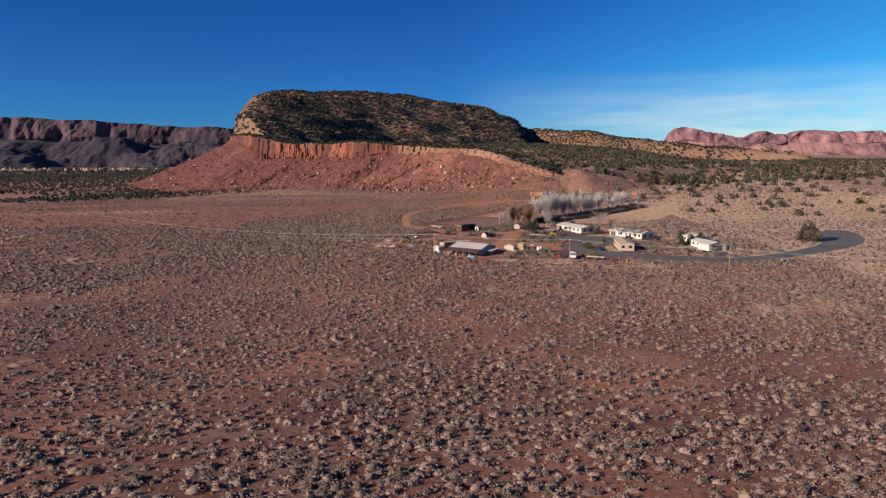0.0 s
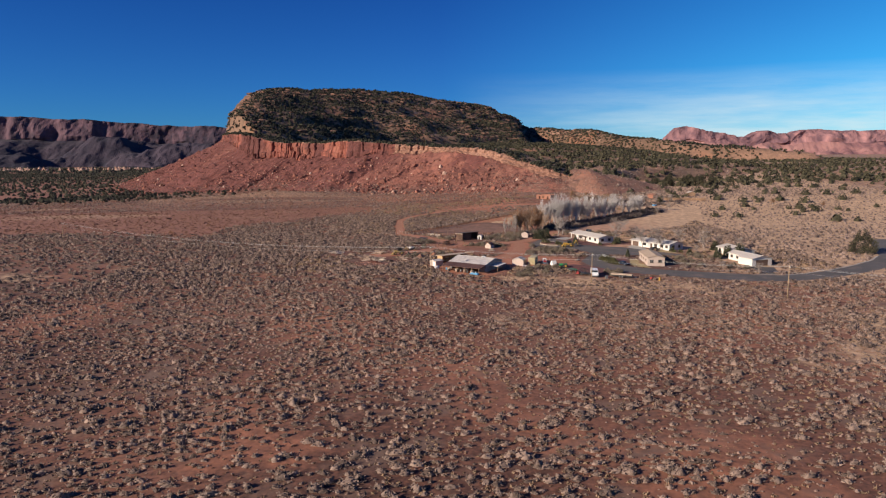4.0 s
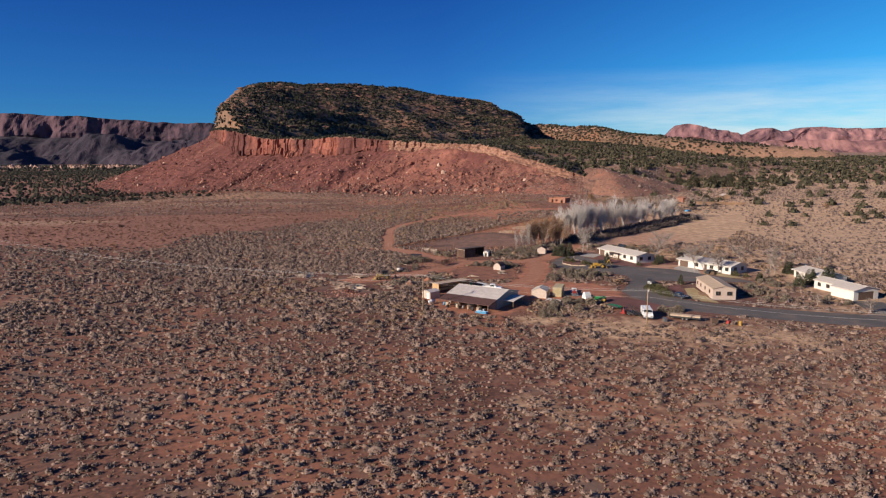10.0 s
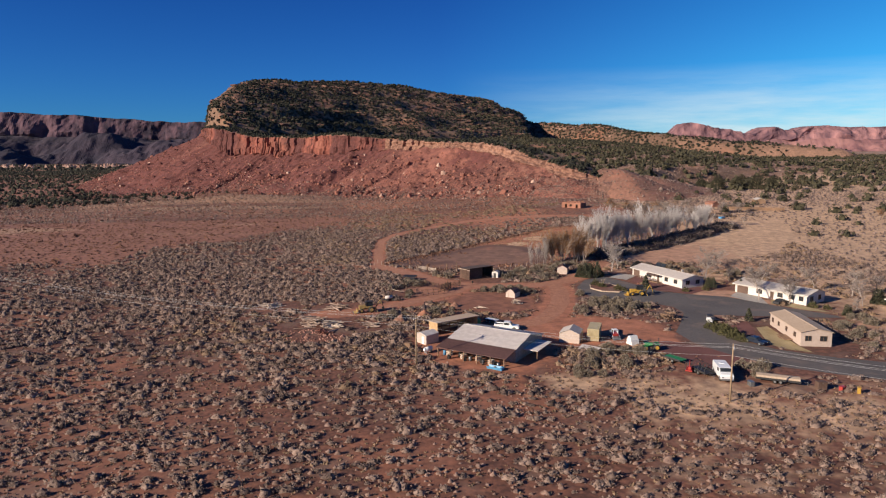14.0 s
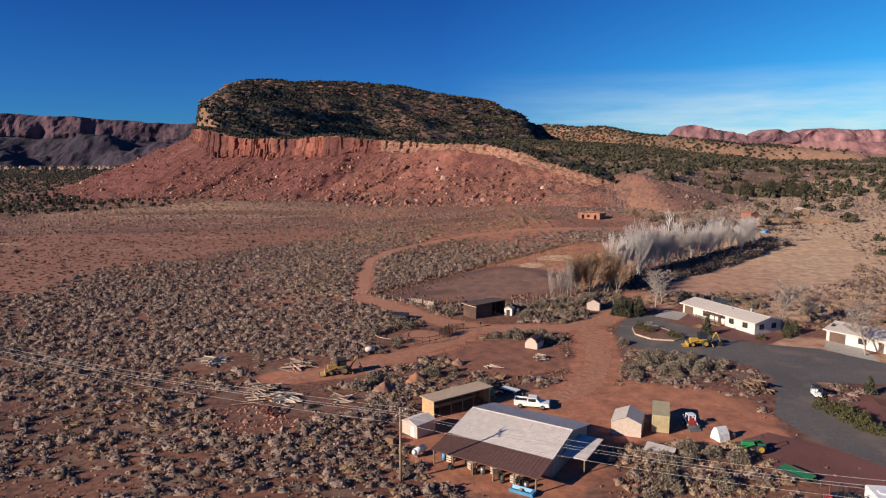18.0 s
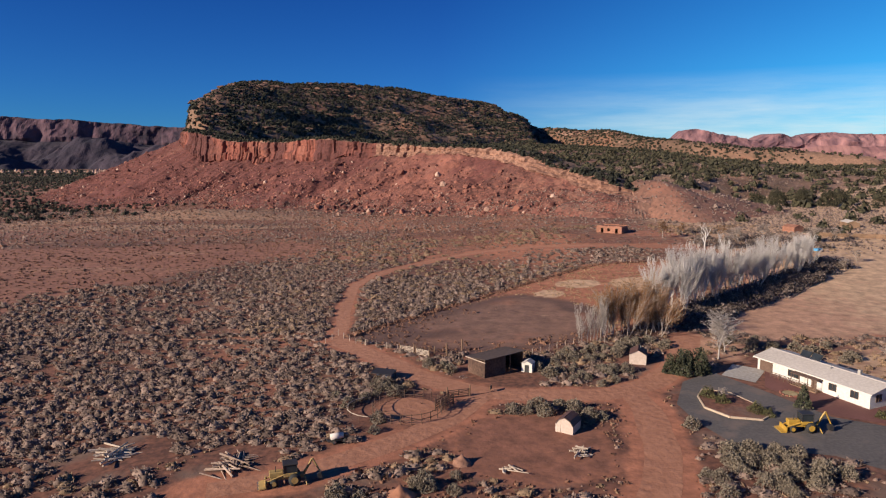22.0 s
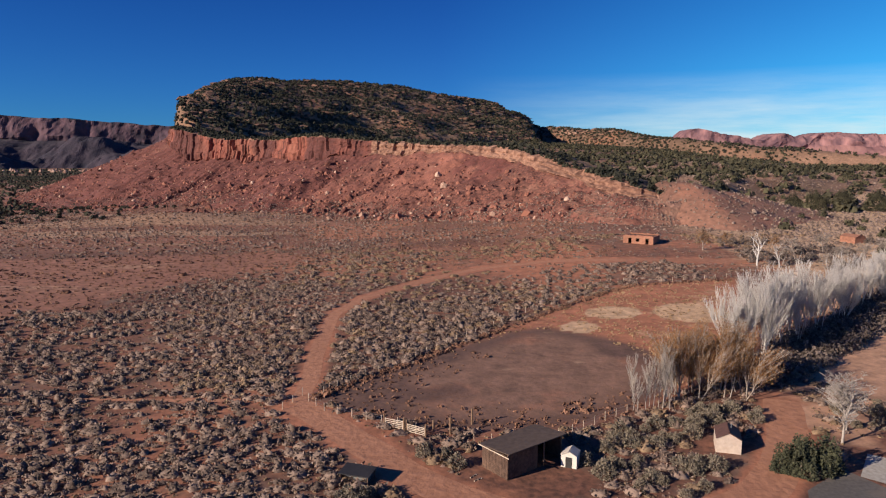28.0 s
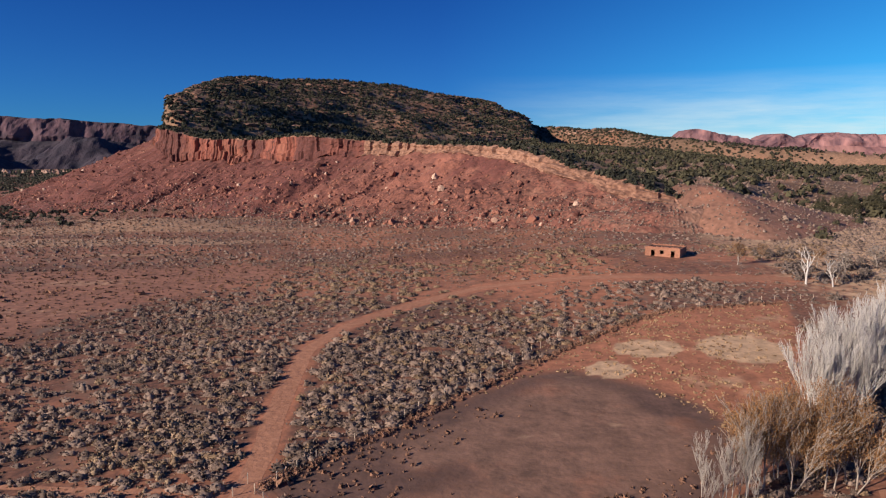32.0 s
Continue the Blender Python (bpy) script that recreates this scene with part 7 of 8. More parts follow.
def pickup(x, y, heading, paint, label):
    o = thing("pickup_truck", x, y, heading, label, "pickup truck")
    side = [(-2.75, 0.45), (2.75, 0.45), (2.8, 0.75), (2.7, 1.02), (1.35, 1.1), (-2.75, 1.1)]
    turn = pose(0, 0, 0, 0, 0, -90)
    part("body", solid(side, -0.95, 0.95, m=pose(0, 0, 0, 0, 0, 90) @ Matrix.Scale(-1, 4, (0, 1, 0))), paint, o)
    cab = part("cab", solid([(-0.75, 1.1), (1.35, 1.1), (0.75, 1.78), (-0.6, 1.8)], -0.85, 0.85, m=pose(0, 0, 0, 0, 0, 90) @ Matrix.Scale(-1, 4, (0, 1, 0))), paint, o)
    part("windscreen", box(-0.02, 0.02, -0.74, 0.74, -0.28, 0.28, m=Matrix.Translation((1.07, 0, 1.45)) @ pose(0, 0, 0, 0, -41, 0)), GLASS, cab)
    part("rear_window", box(-0.72, -0.68, -0.7, 0.7, 1.2, 1.65), GLASS, cab)
    for s_ in (-1, 1):
        part("side_window", box(-0.5, 0.7, s_ * 0.855 - 0.01, s_ * 0.855 + 0.01, 1.18, 1.66), GLASS, cab)
        part("headlight", box(2.74, 2.80, s_ * 0.7 - 0.15, s_ * 0.7 + 0.15, 0.72, 0.9), STEEL, o)
    part("bed_liner", box(-2.65, -0.85, -0.8, 0.8, 1.0, 1.112), BLACK, o, "dark open load bed")
    for s_ in (-1, 1):
        part("bed_side", box(-2.72, -0.8, s_ * 0.9 - 0.05, s_ * 0.9 + 0.05, 1.08, 1.32), paint, o)
    part("tailgate", box(-2.78, -2.7, -0.95, 0.95, 0.6, 1.32), paint, o)
    part("bumper", box(2.75, 2.9, -0.95, 0.95, 0.42, 0.62), STEEL, o)
    wheels(o, (-1.75, 1.8), 0.85, 0.39, 0.26)
    return o


pickup(14.6, 93.2, -14, WHITE_PAINT, "white pickup truck parked behind the barn")


def car(x, y, heading, paint, label):
    o = thing("car", x, y, heading, label, "car")
    flip = pose(0, 0, 0, 0, 0, 90) @ Matrix.Scale(-1, 4, (0, 1, 0))
    part("body", solid([(-2.25, 0.35), (2.25, 0.35), (2.3, 0.62), (2.1, 0.8), (0.95, 0.92), (-1.6, 0.95), (-2.2, 0.9)], -0.87, 0.87, m=flip), paint, o)
    c = part("cabin", solid([(-1.7, 0.93), (1.0, 0.92), (0.35, 1.38), (-1.0, 1.42)], -0.74, 0.74, m=flip), paint, o)
    part("windscreen", box(-0.015, 0.015, -0.66, 0.66, -0.3, 0.3, m=Matrix.Translation((0.7, 0, 1.17)) @ pose(0, 0, 0, 0, -54, 0)), GLASS, c)
    part("rear_window", box(-0.015, 0.015, -0.64, 0.64, -0.3, 0.3, m=Matrix.Translation((-1.37, 0, 1.2)) @ pose(0, 0, 0, 0, 54, 0)), GLASS, c)
    for s_ in (-1, 1):
        part("side_window", box(-1.1, 0.4, s_ * 0.745 - 0.01, s_ * 0.745 + 0.01, 0.98, 1.3), GLASS, c)
        part("headlight", box(2.2, 2.29, s_ * 0.65 - 0.14, s_ * 0.65 + 0.14, 0.6, 0.74), STEEL, o)
    wheels(o, (-1.4, 1.4), 0.8, 0.32, 0.22)
    return o


car(64.6, 79.4, -62, NAVY_PAINT, "dark blue sedan parked by the dry lawn")
car(86.3, 112.6, 30, BLACK, "black car parked before the white house")

van = thing("box_truck", 49.6, 59.8, -98, "white box truck parked on the gravel strip", "truck")
flip90 = pose(0, 0, 0, 0, 0, 90) @ Matrix.Scale(-1, 4, (0, 1, 0))
part("body", solid([(-3.0, 0.5), (2.9, 0.5), (3.0, 1.0), (2.7, 1.35), (1.9, 1.5), (1.3, 2.15), (-2.9, 2.25), (-3.0, 2.1)], -1.05, 1.05, m=flip90), WHITE_PAINT, van)
part("windscreen", box(-0.02, 0.02, -0.92, 0.92, -0.36, 0.36, m=Matrix.Translation((1.62, 0, 1.83)) @ pose(0, 0, 0, 0, -43, 0)), GLASS, van)
for s_ in (-1, 1):
    part("side_window", box(0.3, 1.2, s_ * 1.06 - 0.01, s_ * 1.06 + 0.01, 1.45, 2.0), GLASS, van)
    part("headlight", box(2.9, 3.0, s_ * 0.75 - 0.15, s_ * 0.75 + 0.15, 0.8, 1.0), STEEL, van)
part("bumper", box(2.95, 3.1, -1.05, 1.05, 0.4, 0.65), STEEL, van)
part("roof_hatch", box(-1.6, -0.8, -0.4, 0.4, 2.2, 2.3), WHITE_PAINT, van)
wheels(van, (-1.9, 1.9), 0.92, 0.42, 0.28)


def backhoe(x, y, heading, label, paint=None, size=1.0):
    paint = paint or YELLOW
    o = thing("backhoe_loader", x, y, heading, label, "backhoe loader")
    o.scale = (size,) * 3
    part("chassis", box(-1.9, 2.2, -0.45, 0.45, 0.7, 1.15, bevel=0.05), paint, o)
    part("bonnet", box(0.6, 2.3, -0.48, 0.48, 1.1, 1.75, bevel=0.08), paint, o)
    part("exhaust", rod((1.5, 0.25, 1.7), (1.5, 0.25, 2.5), 0.05, sides=7), BLACK, o)
    cab = part("cab", box(-1.1, 0.55, -0.72, 0.72, 1.1, 1.6, bevel=0.04), paint, o)
    part("cab_glass", box(-1.05, 0.5, -0.68, 0.68, 1.6, 2.6), GLASS, cab)
    part("cab_roof", box(-1.2, 0.65, -0.8, 0.8, 2.6, 2.75, bevel=0.04), BLACK, cab)
    for px in (-1.07, 0.52):
        for s_ in (-1, 1):
            part("pillar", box(px - 0.05, px + 0.05, s_ * 0.7 - 0.05, s_ * 0.7 + 0.05, 1.6, 2.62), BLACK, cab)
    for s_ in (-1, 1):
        part("loader_arm", rod((0.4, s_ * 0.62, 1.45), (2.9, s_ * 0.62, 0.6), 0.1, sides=5), paint, o)
    bucket = part("bucket", solid([(2.7, 0.1), (3.6, 0.05), (3.55, 0.15), (2.85, 0.25), (2.8, 0.85), (2.7, 0.85)], -1.15, 1.15, m=flip90), paint, o)
    for k in range(6):
        part("tooth", box(3.55, 3.8, -1.0 + 0.4 * k - 0.05, -1.0 + 0.4 * k + 0.05, 0.05, 0.12), STEEL, bucket)
    part("boom", rod((-1.9, 0, 1.0), (-3.0, 0, 2.9), 0.16, 0.13, 5), paint, o)
    part("dipper_arm", rod((-3.0, 0, 2.9), (-3.9, 0, 1.1), 0.13, 0.1, 5), paint, o)
    part("hoe_bucket", solid([(-4.2, 0.3), (-3.6, 0.25), (-3.5, 0.95), (-4.0, 1.1)], -0.4, 0.4, m=flip90), BLACK, o)
    part("ram", rod((-2.0, 0, 1.5), (-2.9, 0, 2.3), 0.06, sides=6), STEEL, o)
    for s_ in (-1, 1):
        part("stabiliser", rod((-2.0, s_ * 0.4, 0.9), (-2.2, s_ * 1.25, 0.1), 0.09, sides=5), paint, o)
    for s_ in (-1, 1):
        wheel(o, -0.75, s_ * 0.9, 0.75, 0.48, paint)
        wheel(o, 1.75, s_ * 0.8, 0.5, 0.34, paint)
    return o


backhoe(53.0, 123.2, 177, "yellow backhoe loader parked on the asphalt")
backhoe(-18.4, 109.6, 195, "dusty yellow backhoe loader beside the log piles", DUSTY_YELLOW)

skid = thing("skid_steer", 36.8, 84.6, -85, "small white and red skid-steer loader", "loader")
part("body", box(-1.1, 0.7, -0.6, 0.6, 0.35, 1.15, bevel=0.06), RED_PAINT, skid)
part("cage", box(-0.6, 0.5, -0.55, 0.55, 1.85, 1.95), WHITE_PAINT, skid)
for px in (-0.55, 0.45):
    for s_ in (-1, 1):
        part("cage_post", box(px - 0.05, px + 0.05, s_ * 0.5 - 0.05, s_ * 0.5 + 0.05, 1.1, 1.88), WHITE_PAINT, skid)
for s_ in (-1, 1):
    part("lift_arm", rod((-1.0, s_ * 0.72, 1.5), (1.1, s_ * 0.72, 0.45), 0.09, sides=5), WHITE_PAINT, skid)
part("bucket", solid([(1.0, 0.1), (1.8, 0.05), (1.75, 0.14), (1.15, 0.25), (1.1, 0.7), (1.0, 0.7)], -0.85, 0.85, m=flip90), STEEL, skid)
wheels(skid, (-0.65, 0.45), 0.68, 0.38, 0.28, WHITE_PAINT)


def tractor(x, y, heading, paint, label):
    o = thing("tractor", x, y, heading, label, "tractor")
    part("bonnet", box(0.1, 1.7, -0.35, 0.35, 0.85, 1.4, bevel=0.08), paint, o)
    part("frame", box(-0.9, 1.6, -0.25, 0.25, 0.5, 0.85), BLACK, o)
    part("seat", box(-0.8, -0.35, -0.25, 0.25, 1.1, 1.25, bevel=0.03), BLACK, o)
    part("steering_wheel", rod((-0.05, 0, 1.5), (-0.02, 0, 1.53), 0.2, sides=12), BLACK, o)
    for s_ in (-1, 1):
        part("fender", box(-1.2, -0.1, s_ * 0.75 - 0.2, s_ * 0.75 + 0.2, 1.3, 1.38, bevel=0.02), paint, o)
        part("roll_bar", rod((-0.95, s_ * 0.5, 0.9), (-0.95, s_ * 0.5, 2.3), 0.05, sides=6), BLACK, o)
        wheel(o, -0.65, s_ * 0.75, 0.65, 0.38, YELLOW)
        wheel(o, 1.35, s_ * 0.65, 0.38, 0.24, YELLOW)
        part("loader_arm", rod((0.1, s_ * 0.5, 1.2), (2.3, s_ * 0.5, 0.4), 0.08, sides=5), paint, o)
    part("roll_bar", rod((-0.95, -0.5, 2.3), (-0.95, 0.5, 2.3), 0.05, sides=6), BLACK, o)
    part("bucket", solid([(2.2, 0.1), (2.9, 0.05), (2.85, 0.14), (2.35, 0.25), (2.3, 0.65), (2.2, 0.65)], -0.85, 0.85, m=flip90), paint, o)
    return o


tractor(42.4, 76.2, 170, GREEN_PAINT, "green compact tractor with yellow wheels and a loader")

tarp = thing("tarpaulin_heap", 39.4, 80.2, 20, "white tarpaulin draped over a stacked heap", "tarpaulin")
part("cover", solid([(-1.0, 0), (1.0, 0), (0.8, 0.9), (0.35, 1.75), (-0.1, 1.85), (-0.7, 1.0)], -0.9, 0.9), CANVAS, tarp)
part("crate", box(0.9, 2.2, -0.6, 0.6, 0, 0.8, bevel=0.05), OLD_WOOD, tarp)

mower = thing("hay_mower", 44.7, 62.6, 60, "red farm mower with folded blades", "mower")
part("deck", box(-0.8, 0.8, -0.6, 0.6, 0.35, 0.6, bevel=0.04), RED_PAINT, mower)
part("guard", box(-0.5, 0.5, -0.35, 0.35, 0.6, 1.1, bevel=0.05), RED_PAINT, mower)
part("mast", rod((0, 0, 1.0), (0.1, 0, 2.2), 0.06, sides=6), RED_PAINT, mower)
part("blade_bar", rod((-0.7, 0.5, 0.5), (-1.3, 0.6, 1.9), 0.05, sides=5), STEEL, mower)
wheels(mower, (0.5,), 0.7, 0.3, 0.16)


def flat_trailer(x, y, heading, length, label, hoops=0, cover=None, bed=None):
    t = thing("flatbed_trailer", x, y, heading, label, "trailer", "trailers along the gravel strip")
    part("deck", box(-length / 2, length / 2, -1.0, 1.0, 0.55, 0.68), bed or OLD_WOOD, t)
    for s_ in (-1, 1):
        part("side_rail", box(-length / 2, length / 2, s_ * 1.02 - 0.04, s_ * 1.02 + 0.04, 0.5, 0.85), BLACK, t)
    part("drawbar", rod((length / 2, 0, 0.5), (length / 2 + 1.3, 0, 0.45), 0.06, sides=6), BLACK, t)
    part("jack", rod((length / 2 + 1.1, 0, 0.0), (length / 2 + 1.1, 0, 0.7), 0.04, sides=6), STEEL, t)
    for k in range(hoops):
        px = -length / 2 + 0.3 + (length - 0.6) * k / max(1, hoops - 1)
        pts = [Vector((px, 1.0 * math.cos(a), 0.7 + 1.5 * math.sin(a))) for a in np.linspace(0, math.pi, 9)]
        part("hoop", bent(pts, 0.05), BLACK, t)
    if cover:
        part("cover", solid([(-0.98, 0.68), (0.98, 0.68), (0.85, 1.15), (0, 1.3), (-0.85, 1.15)], -length / 2 + 0.1, length / 2 - 0.1), cover, t)
    wheels(t, (-0.5, 0.4), 1.1, 0.33, 0.2)
    return t


flat_trailer(46.8, 62.0, -75, 4.4, "black hoop-framed stock trailer on the gravel", hoops=5, bed=BLACK)
flat_trailer(11.6, 99.4, -40, 3.2, "small trailer with a white deck parked by the open shed", bed=WHITE_PAINT)
flat_trailer(58.0, 57.0, -24, 7.0, "long low trailer under a beige cover", cover=TAN_ROOF)
flat_trailer(44.2, 69.0, -58, 4.0, "green hay implement on a low frame", bed=GREEN_PAINT)
flat_trailer(62.6, 96.4, 100, 2.4, "small utility trailer by the hedge", bed=BLACK)

cart = thing("golf_cart", 61.2, 95.2, 80, "white golf cart with a dark canopy", "golf cart")
part("body", box(-1.1, 1.1, -0.55, 0.55, 0.35, 0.75, bevel=0.08), WHITE_PAINT, cart)
part("bonnet", box(0.6, 1.2, -0.5, 0.5, 0.7, 1.05, bevel=0.08), WHITE_PAINT, cart)
part("seat", box(-0.5, 0.0, -0.5, 0.5, 0.75, 0.9, bevel=0.03), CANVAS, cart)
part("canopy", box(-1.0, 0.8, -0.6, 0.6, 1.8, 1.88, bevel=0.02), BLACK, cart)
for px in (-0.9, 0.7):
    for s_ in (-1, 1):
        part("canopy_post", rod((px, s_ * 0.5, 0.75), (px, s_ * 0.52, 1.8), 0.025, sides=5), STEEL, cart)
wheels(cart, (-0.75, 0.75), 0.5, 0.24, 0.2)

ute = thing("farm_wagon", -13.8, 121.2, 25, "small silver tank wagon with junk beside the pen", "wagon")
part("tank", rod((-1.2, 0, 0.95), (0.6, 0, 0.95), 0.45, sides=14), TIN, ute, flat=False)
part("frame", box(-1.7, 1.5, -0.5, 0.5, 0.4, 0.5), BLACK, ute)
part("engine_box", box(0.75, 1.4, -0.4, 0.4, 0.5, 1.1, bevel=0.05), BLACK, ute)
wheels(ute, (-0.8, 0.8), 0.6, 0.32, 0.18)

tank = thing("propane_tank", -2.9, 76.6, 52, "white propane tank on short legs by the tin shed", "tank")
part("vessel", rod((-1.0, 0, 0.75), (1.0, 0, 0.75), 0.45, sides=18), WHITE_PAINT, tank, flat=False)
for s_ in (-1, 1):
    part("end_cap", rod((s_ * 1.0, 0, 0.75), (s_ * 1.3, 0, 0.75), 0.45, 0.18, 18), WHITE_PAINT, tank, flat=False)
    part("leg", box(s_ * 0.7 - 0.08, s_ * 0.7 + 0.08, -0.35, 0.35, -0.1, 0.4), STEEL, tank)
part("valve_dome", rod((0, 0, 1.15), (0, 0, 1.35), 0.14, sides=10), STEEL, tank)

for k, (x, y, mt, w, h, lab) in enumerate(((63.6, 53.6, TRIM, 1.6, 1.3, "maroon metal box beside the road"), (66.6, 52.6, RED_PAINT, 1.0, 0.8, "red fuel tank beside the road"), (68.8, 51.6, YELLOW, 0.8, 1.0, "yellow bin beside the road"),
                                           (52.6, 55.4, STEEL, 1.2, 0.8, "grey scrap box in the brush"), (8.4, 98.4, GREEN_PAINT, 1.2, 1.0, "green machine casing by the open shed"), (-7.0, 80.2, OLD_WOOD, 1.4, 0.9, "old wooden bin by the tin shed"),
                                           (6.0, 99.0, BLUE_PAINT, 1.6, 0.5, "blue tarpaulin bundle behind the open shed"), (135, 268, BLUE_PAINT, 2.6, 0.8, "blue tarpaulin bundle at the far yard"))):
    o = thing("storage_box", x, y, 30 * k, lab, "box")
    part("body", box(-w / 2, w / 2, -w / 3, w / 3, 0, h, bevel=0.06), mt, o)
    part("lid", box(-w / 2 - 0.03, w / 2 + 0.03, -w / 3 - 0.03, w / 3 + 0.03, h, h + 0.07, bevel=0.02), mt, o)
    part("latch", box(-0.06, 0.06, -w / 3 - 0.06, -w / 3, h - 0.15, h + 0.02), STEEL, o)
mail = thing("sign_post", 9.2, 140.9, 70, "small dark sign board on two posts by the track", "sign")
part("board", box(-0.5, 0.5, -0.04, 0.04, 0.5, 1.1), BLACK, mail)
for s_ in (-0.4, 0.4):
    part("post", box(s_ - 0.05, s_ + 0.05, 0.04, 0.12, -0.3, 1.15), OLD_WOOD, mail)


panel = thing("roof_panel", 29.6, 76.3, -30, "pale sheet-metal panel lying in the dead brush", "panel")
part("sheet", box(-1.9, 1.9, -1.2, 1.2, 0.62, 0.68, m=pose(0, 0, 0, 8, 3, 0)), TIN, panel)
for k in range(9):
    part("rib", box(-1.9 + 0.475 * k - 0.03, -1.9 + 0.475 * k + 0.03, -1.2, 1.2, 0.68, 0.71, m=pose(0, 0, 0, 8, 3, 0)), TIN, panel)
for a_, b_ in ((-1.6, -0.9), (1.6, -0.9), (-1.6, 0.9), (1.6, 0.9)):
    part("support_block", box(a_ - 0.15, a_ + 0.15, b_ - 0.15, b_ + 0.15, -0.05, 0.66 - 0.05 * a_ + 0.14 * b_), OLD_WOOD, panel)


# ---- trees near the buildings ----
rt = random.Random(12)
for k in range(5):
    t = bare_tree("white_barked_tree", 100 + k, 15.5, WHITE_BARK, "leafless white-barked poplar in the paddock thicket", fine=0.020, wobble=0.06, spread_=0.36, levels=4, limbs=5, upright=1.1, thick=0.006, stems=4, low=3)
    places = []
    for i in range(8):
        u = (i * 5 + k + rt.uniform(-0.4, 0.4)) / 40
        x, y = 55 + u * 72 + rt.uniform(-4, 4) - 3, 184 + u * 64 + rt.uniform(-4, 4) + 3
        places.append((x, y, rt.uniform(0.72, 1.14) * (1.0 - 0.42 * u), rt.uniform(0, 360)))
    plant_all(t, places, "white poplars")
for k in range(4):
    t = bare_tree("golden_tree", 140 + k, 10.6, GREY_BARK, "slender tree with dry golden-brown leaves at the paddock", leaves=GOLD_LEAF, leaf_n=8000, leaf_size=0.075, spread_=0.42, levels=3, limbs=5, upright=0.8, thick=0.010, stems=2, low=5)
    plant_all(t, [(38.5 + 3.2 * i + rt.uniform(-1, 1), 172.5 + 1.5 * (k % 2) + 1.6 * k * 0.9 + rt.uniform(-1, 1), rt.uniform(0.75, 1.12), rt.uniform(0, 360)) for i in range(4)], "golden trees")
t = bare_tree("birch_sapling", 160, 8.6, PALE_BARK, "pale leafless sapling at the paddock's edge", fine=0.014, wobble=0.07, spread_=0.5, levels=4, limbs=4, upright=1.2, thick=0.008)
plant_all(t, [(30.3 + rt.uniform(-0.6, 6), 168.8 + rt.uniform(-0.8, 4), rt.uniform(0.6, 1.1), rt.uniform(0, 360)) for _ in range(12)], "pale saplings")
t = bare_tree("bare_cottonwood", 171, 10.5, PALE_BARK, "spreading leafless tree with a pale crown by the house", spread_=1.15, levels=4, limbs=8, upright=0.4, thick=0.018, twigs=2)
plant_all(t, [(54.2, 156.2, 1.0, 20), (57.0, 160.0, 0.7, 120)], "bare yard trees")
t = bare_tree("bare_elm", 175, 12.0, GREY_BARK, "large leafless elm with a dense twiggy crown", spread_=1.05, levels=4, limbs=8, upright=0.45, thick=0.018, twigs=2)
plant_all(t, [(76.2, 136.2, 1.05, 10), (82.6, 116.8, 0.85, 80), (88.5, 112.8, 0.75, 200), (92.5, 136.5, 0.7, 300), (85, 141, 0.65, 30), (103, 128, 0.7, 150), (109.5, 121, 0.8, 240), (106, 110.8, 0.62, 77)], "grey elms")
t = bare_tree("bare_fruit_tree", 181, 4.6, GREY_BARK, "low leafless tree with a twiggy rounded crown", spread_=1.2, levels=4, limbs=6, upright=0.35, thick=0.022)
plant_all(t, [(112, 262, 1.5, 0), (121, 270, 1.6, 40), (131, 276, 1.5, 90), (140, 281, 1.6, 120), (104, 272, 1.5, 160), (150, 284, 1.4, 200), (128, 240, 1.0, 50), (138, 250, 1.1, 20), (106, 62.5, 1.0, 66), (97, 70, 0.8, 22),
              (46.8, 136.0, 0.5, 10), (124, 118, 1.2, 10), (118, 124, 1.3, 60), (100, 104, 0.9, 160), (125, 288, 1.7, 45), (113, 283, 1.6, 12)], "small bare trees")
t = bare_tree("dead_cottonwood", 190, 11, WHITE_BARK, "tall dead white cottonwood trunk with few limbs", spread_=0.6, levels=2, limbs=3, upright=0.7, thick=0.026)
plant_all(t, [(95.5, 270.6, 1.0, 0), (101, 268, 0.75, 90)], "dead cottonwoods")
t = bare_tree("russet_tree", 195, 7.5, GREY_BARK, "rounded tree with sparse dry russet leaves", leaves=GOLD_LEAF, leaf_n=2600, leaf_size=0.10, spread_=0.9, levels=3, limbs=6, upright=0.5)
plant_all(t, [(87.6, 293, 1.0, 0), (109, 290, 0.8, 100), (98, 300, 0.7, 200), (206, 260, 0.8, 10), (232, 250, 0.7, 10)], "russet trees")

j = leafy("juniper_bush", 200, 3.4, 3.9, 2200, EVERGREEN, "dense green juniper bush beside the drive", "tree", 0.2)
plant_all(j, [(44.2, 147.8, 1.0, 0), (47.4, 148.2, 1.05, 70), (45.6, 150.0, 0.9, 140), (42.6, 148.8, 0.8, 20), (112.6, 93.2, 1.25, 200), (109.6, 96.6, 1.0, 30), (104, 92.4, 0.9, 120), (111, 112.5, 0.9, 10), (96.5, 101.2, 0.6, 10), (75.6, 132.4, 0.65, 80)], "juniper bushes")
big = leafy("juniper_tree", 205, 9.5, 8.0, 5200, JUNIPER, "large rounded dark juniper standing alone by the road", "tree", 0.4)
plant_all(big, [(166.8, 104.5, 1.0, 0), (188, 404, 1.0, 60), (196, 424, 1.0, 130), (182, 418, 0.9, 10), (205, 412, 0.9, 200), (213, 400, 1.1, 5), (228, 412, 0.8, 35), (236, 392, 0.7, 75), (218, 436, 0.9, 115)], "large junipers")
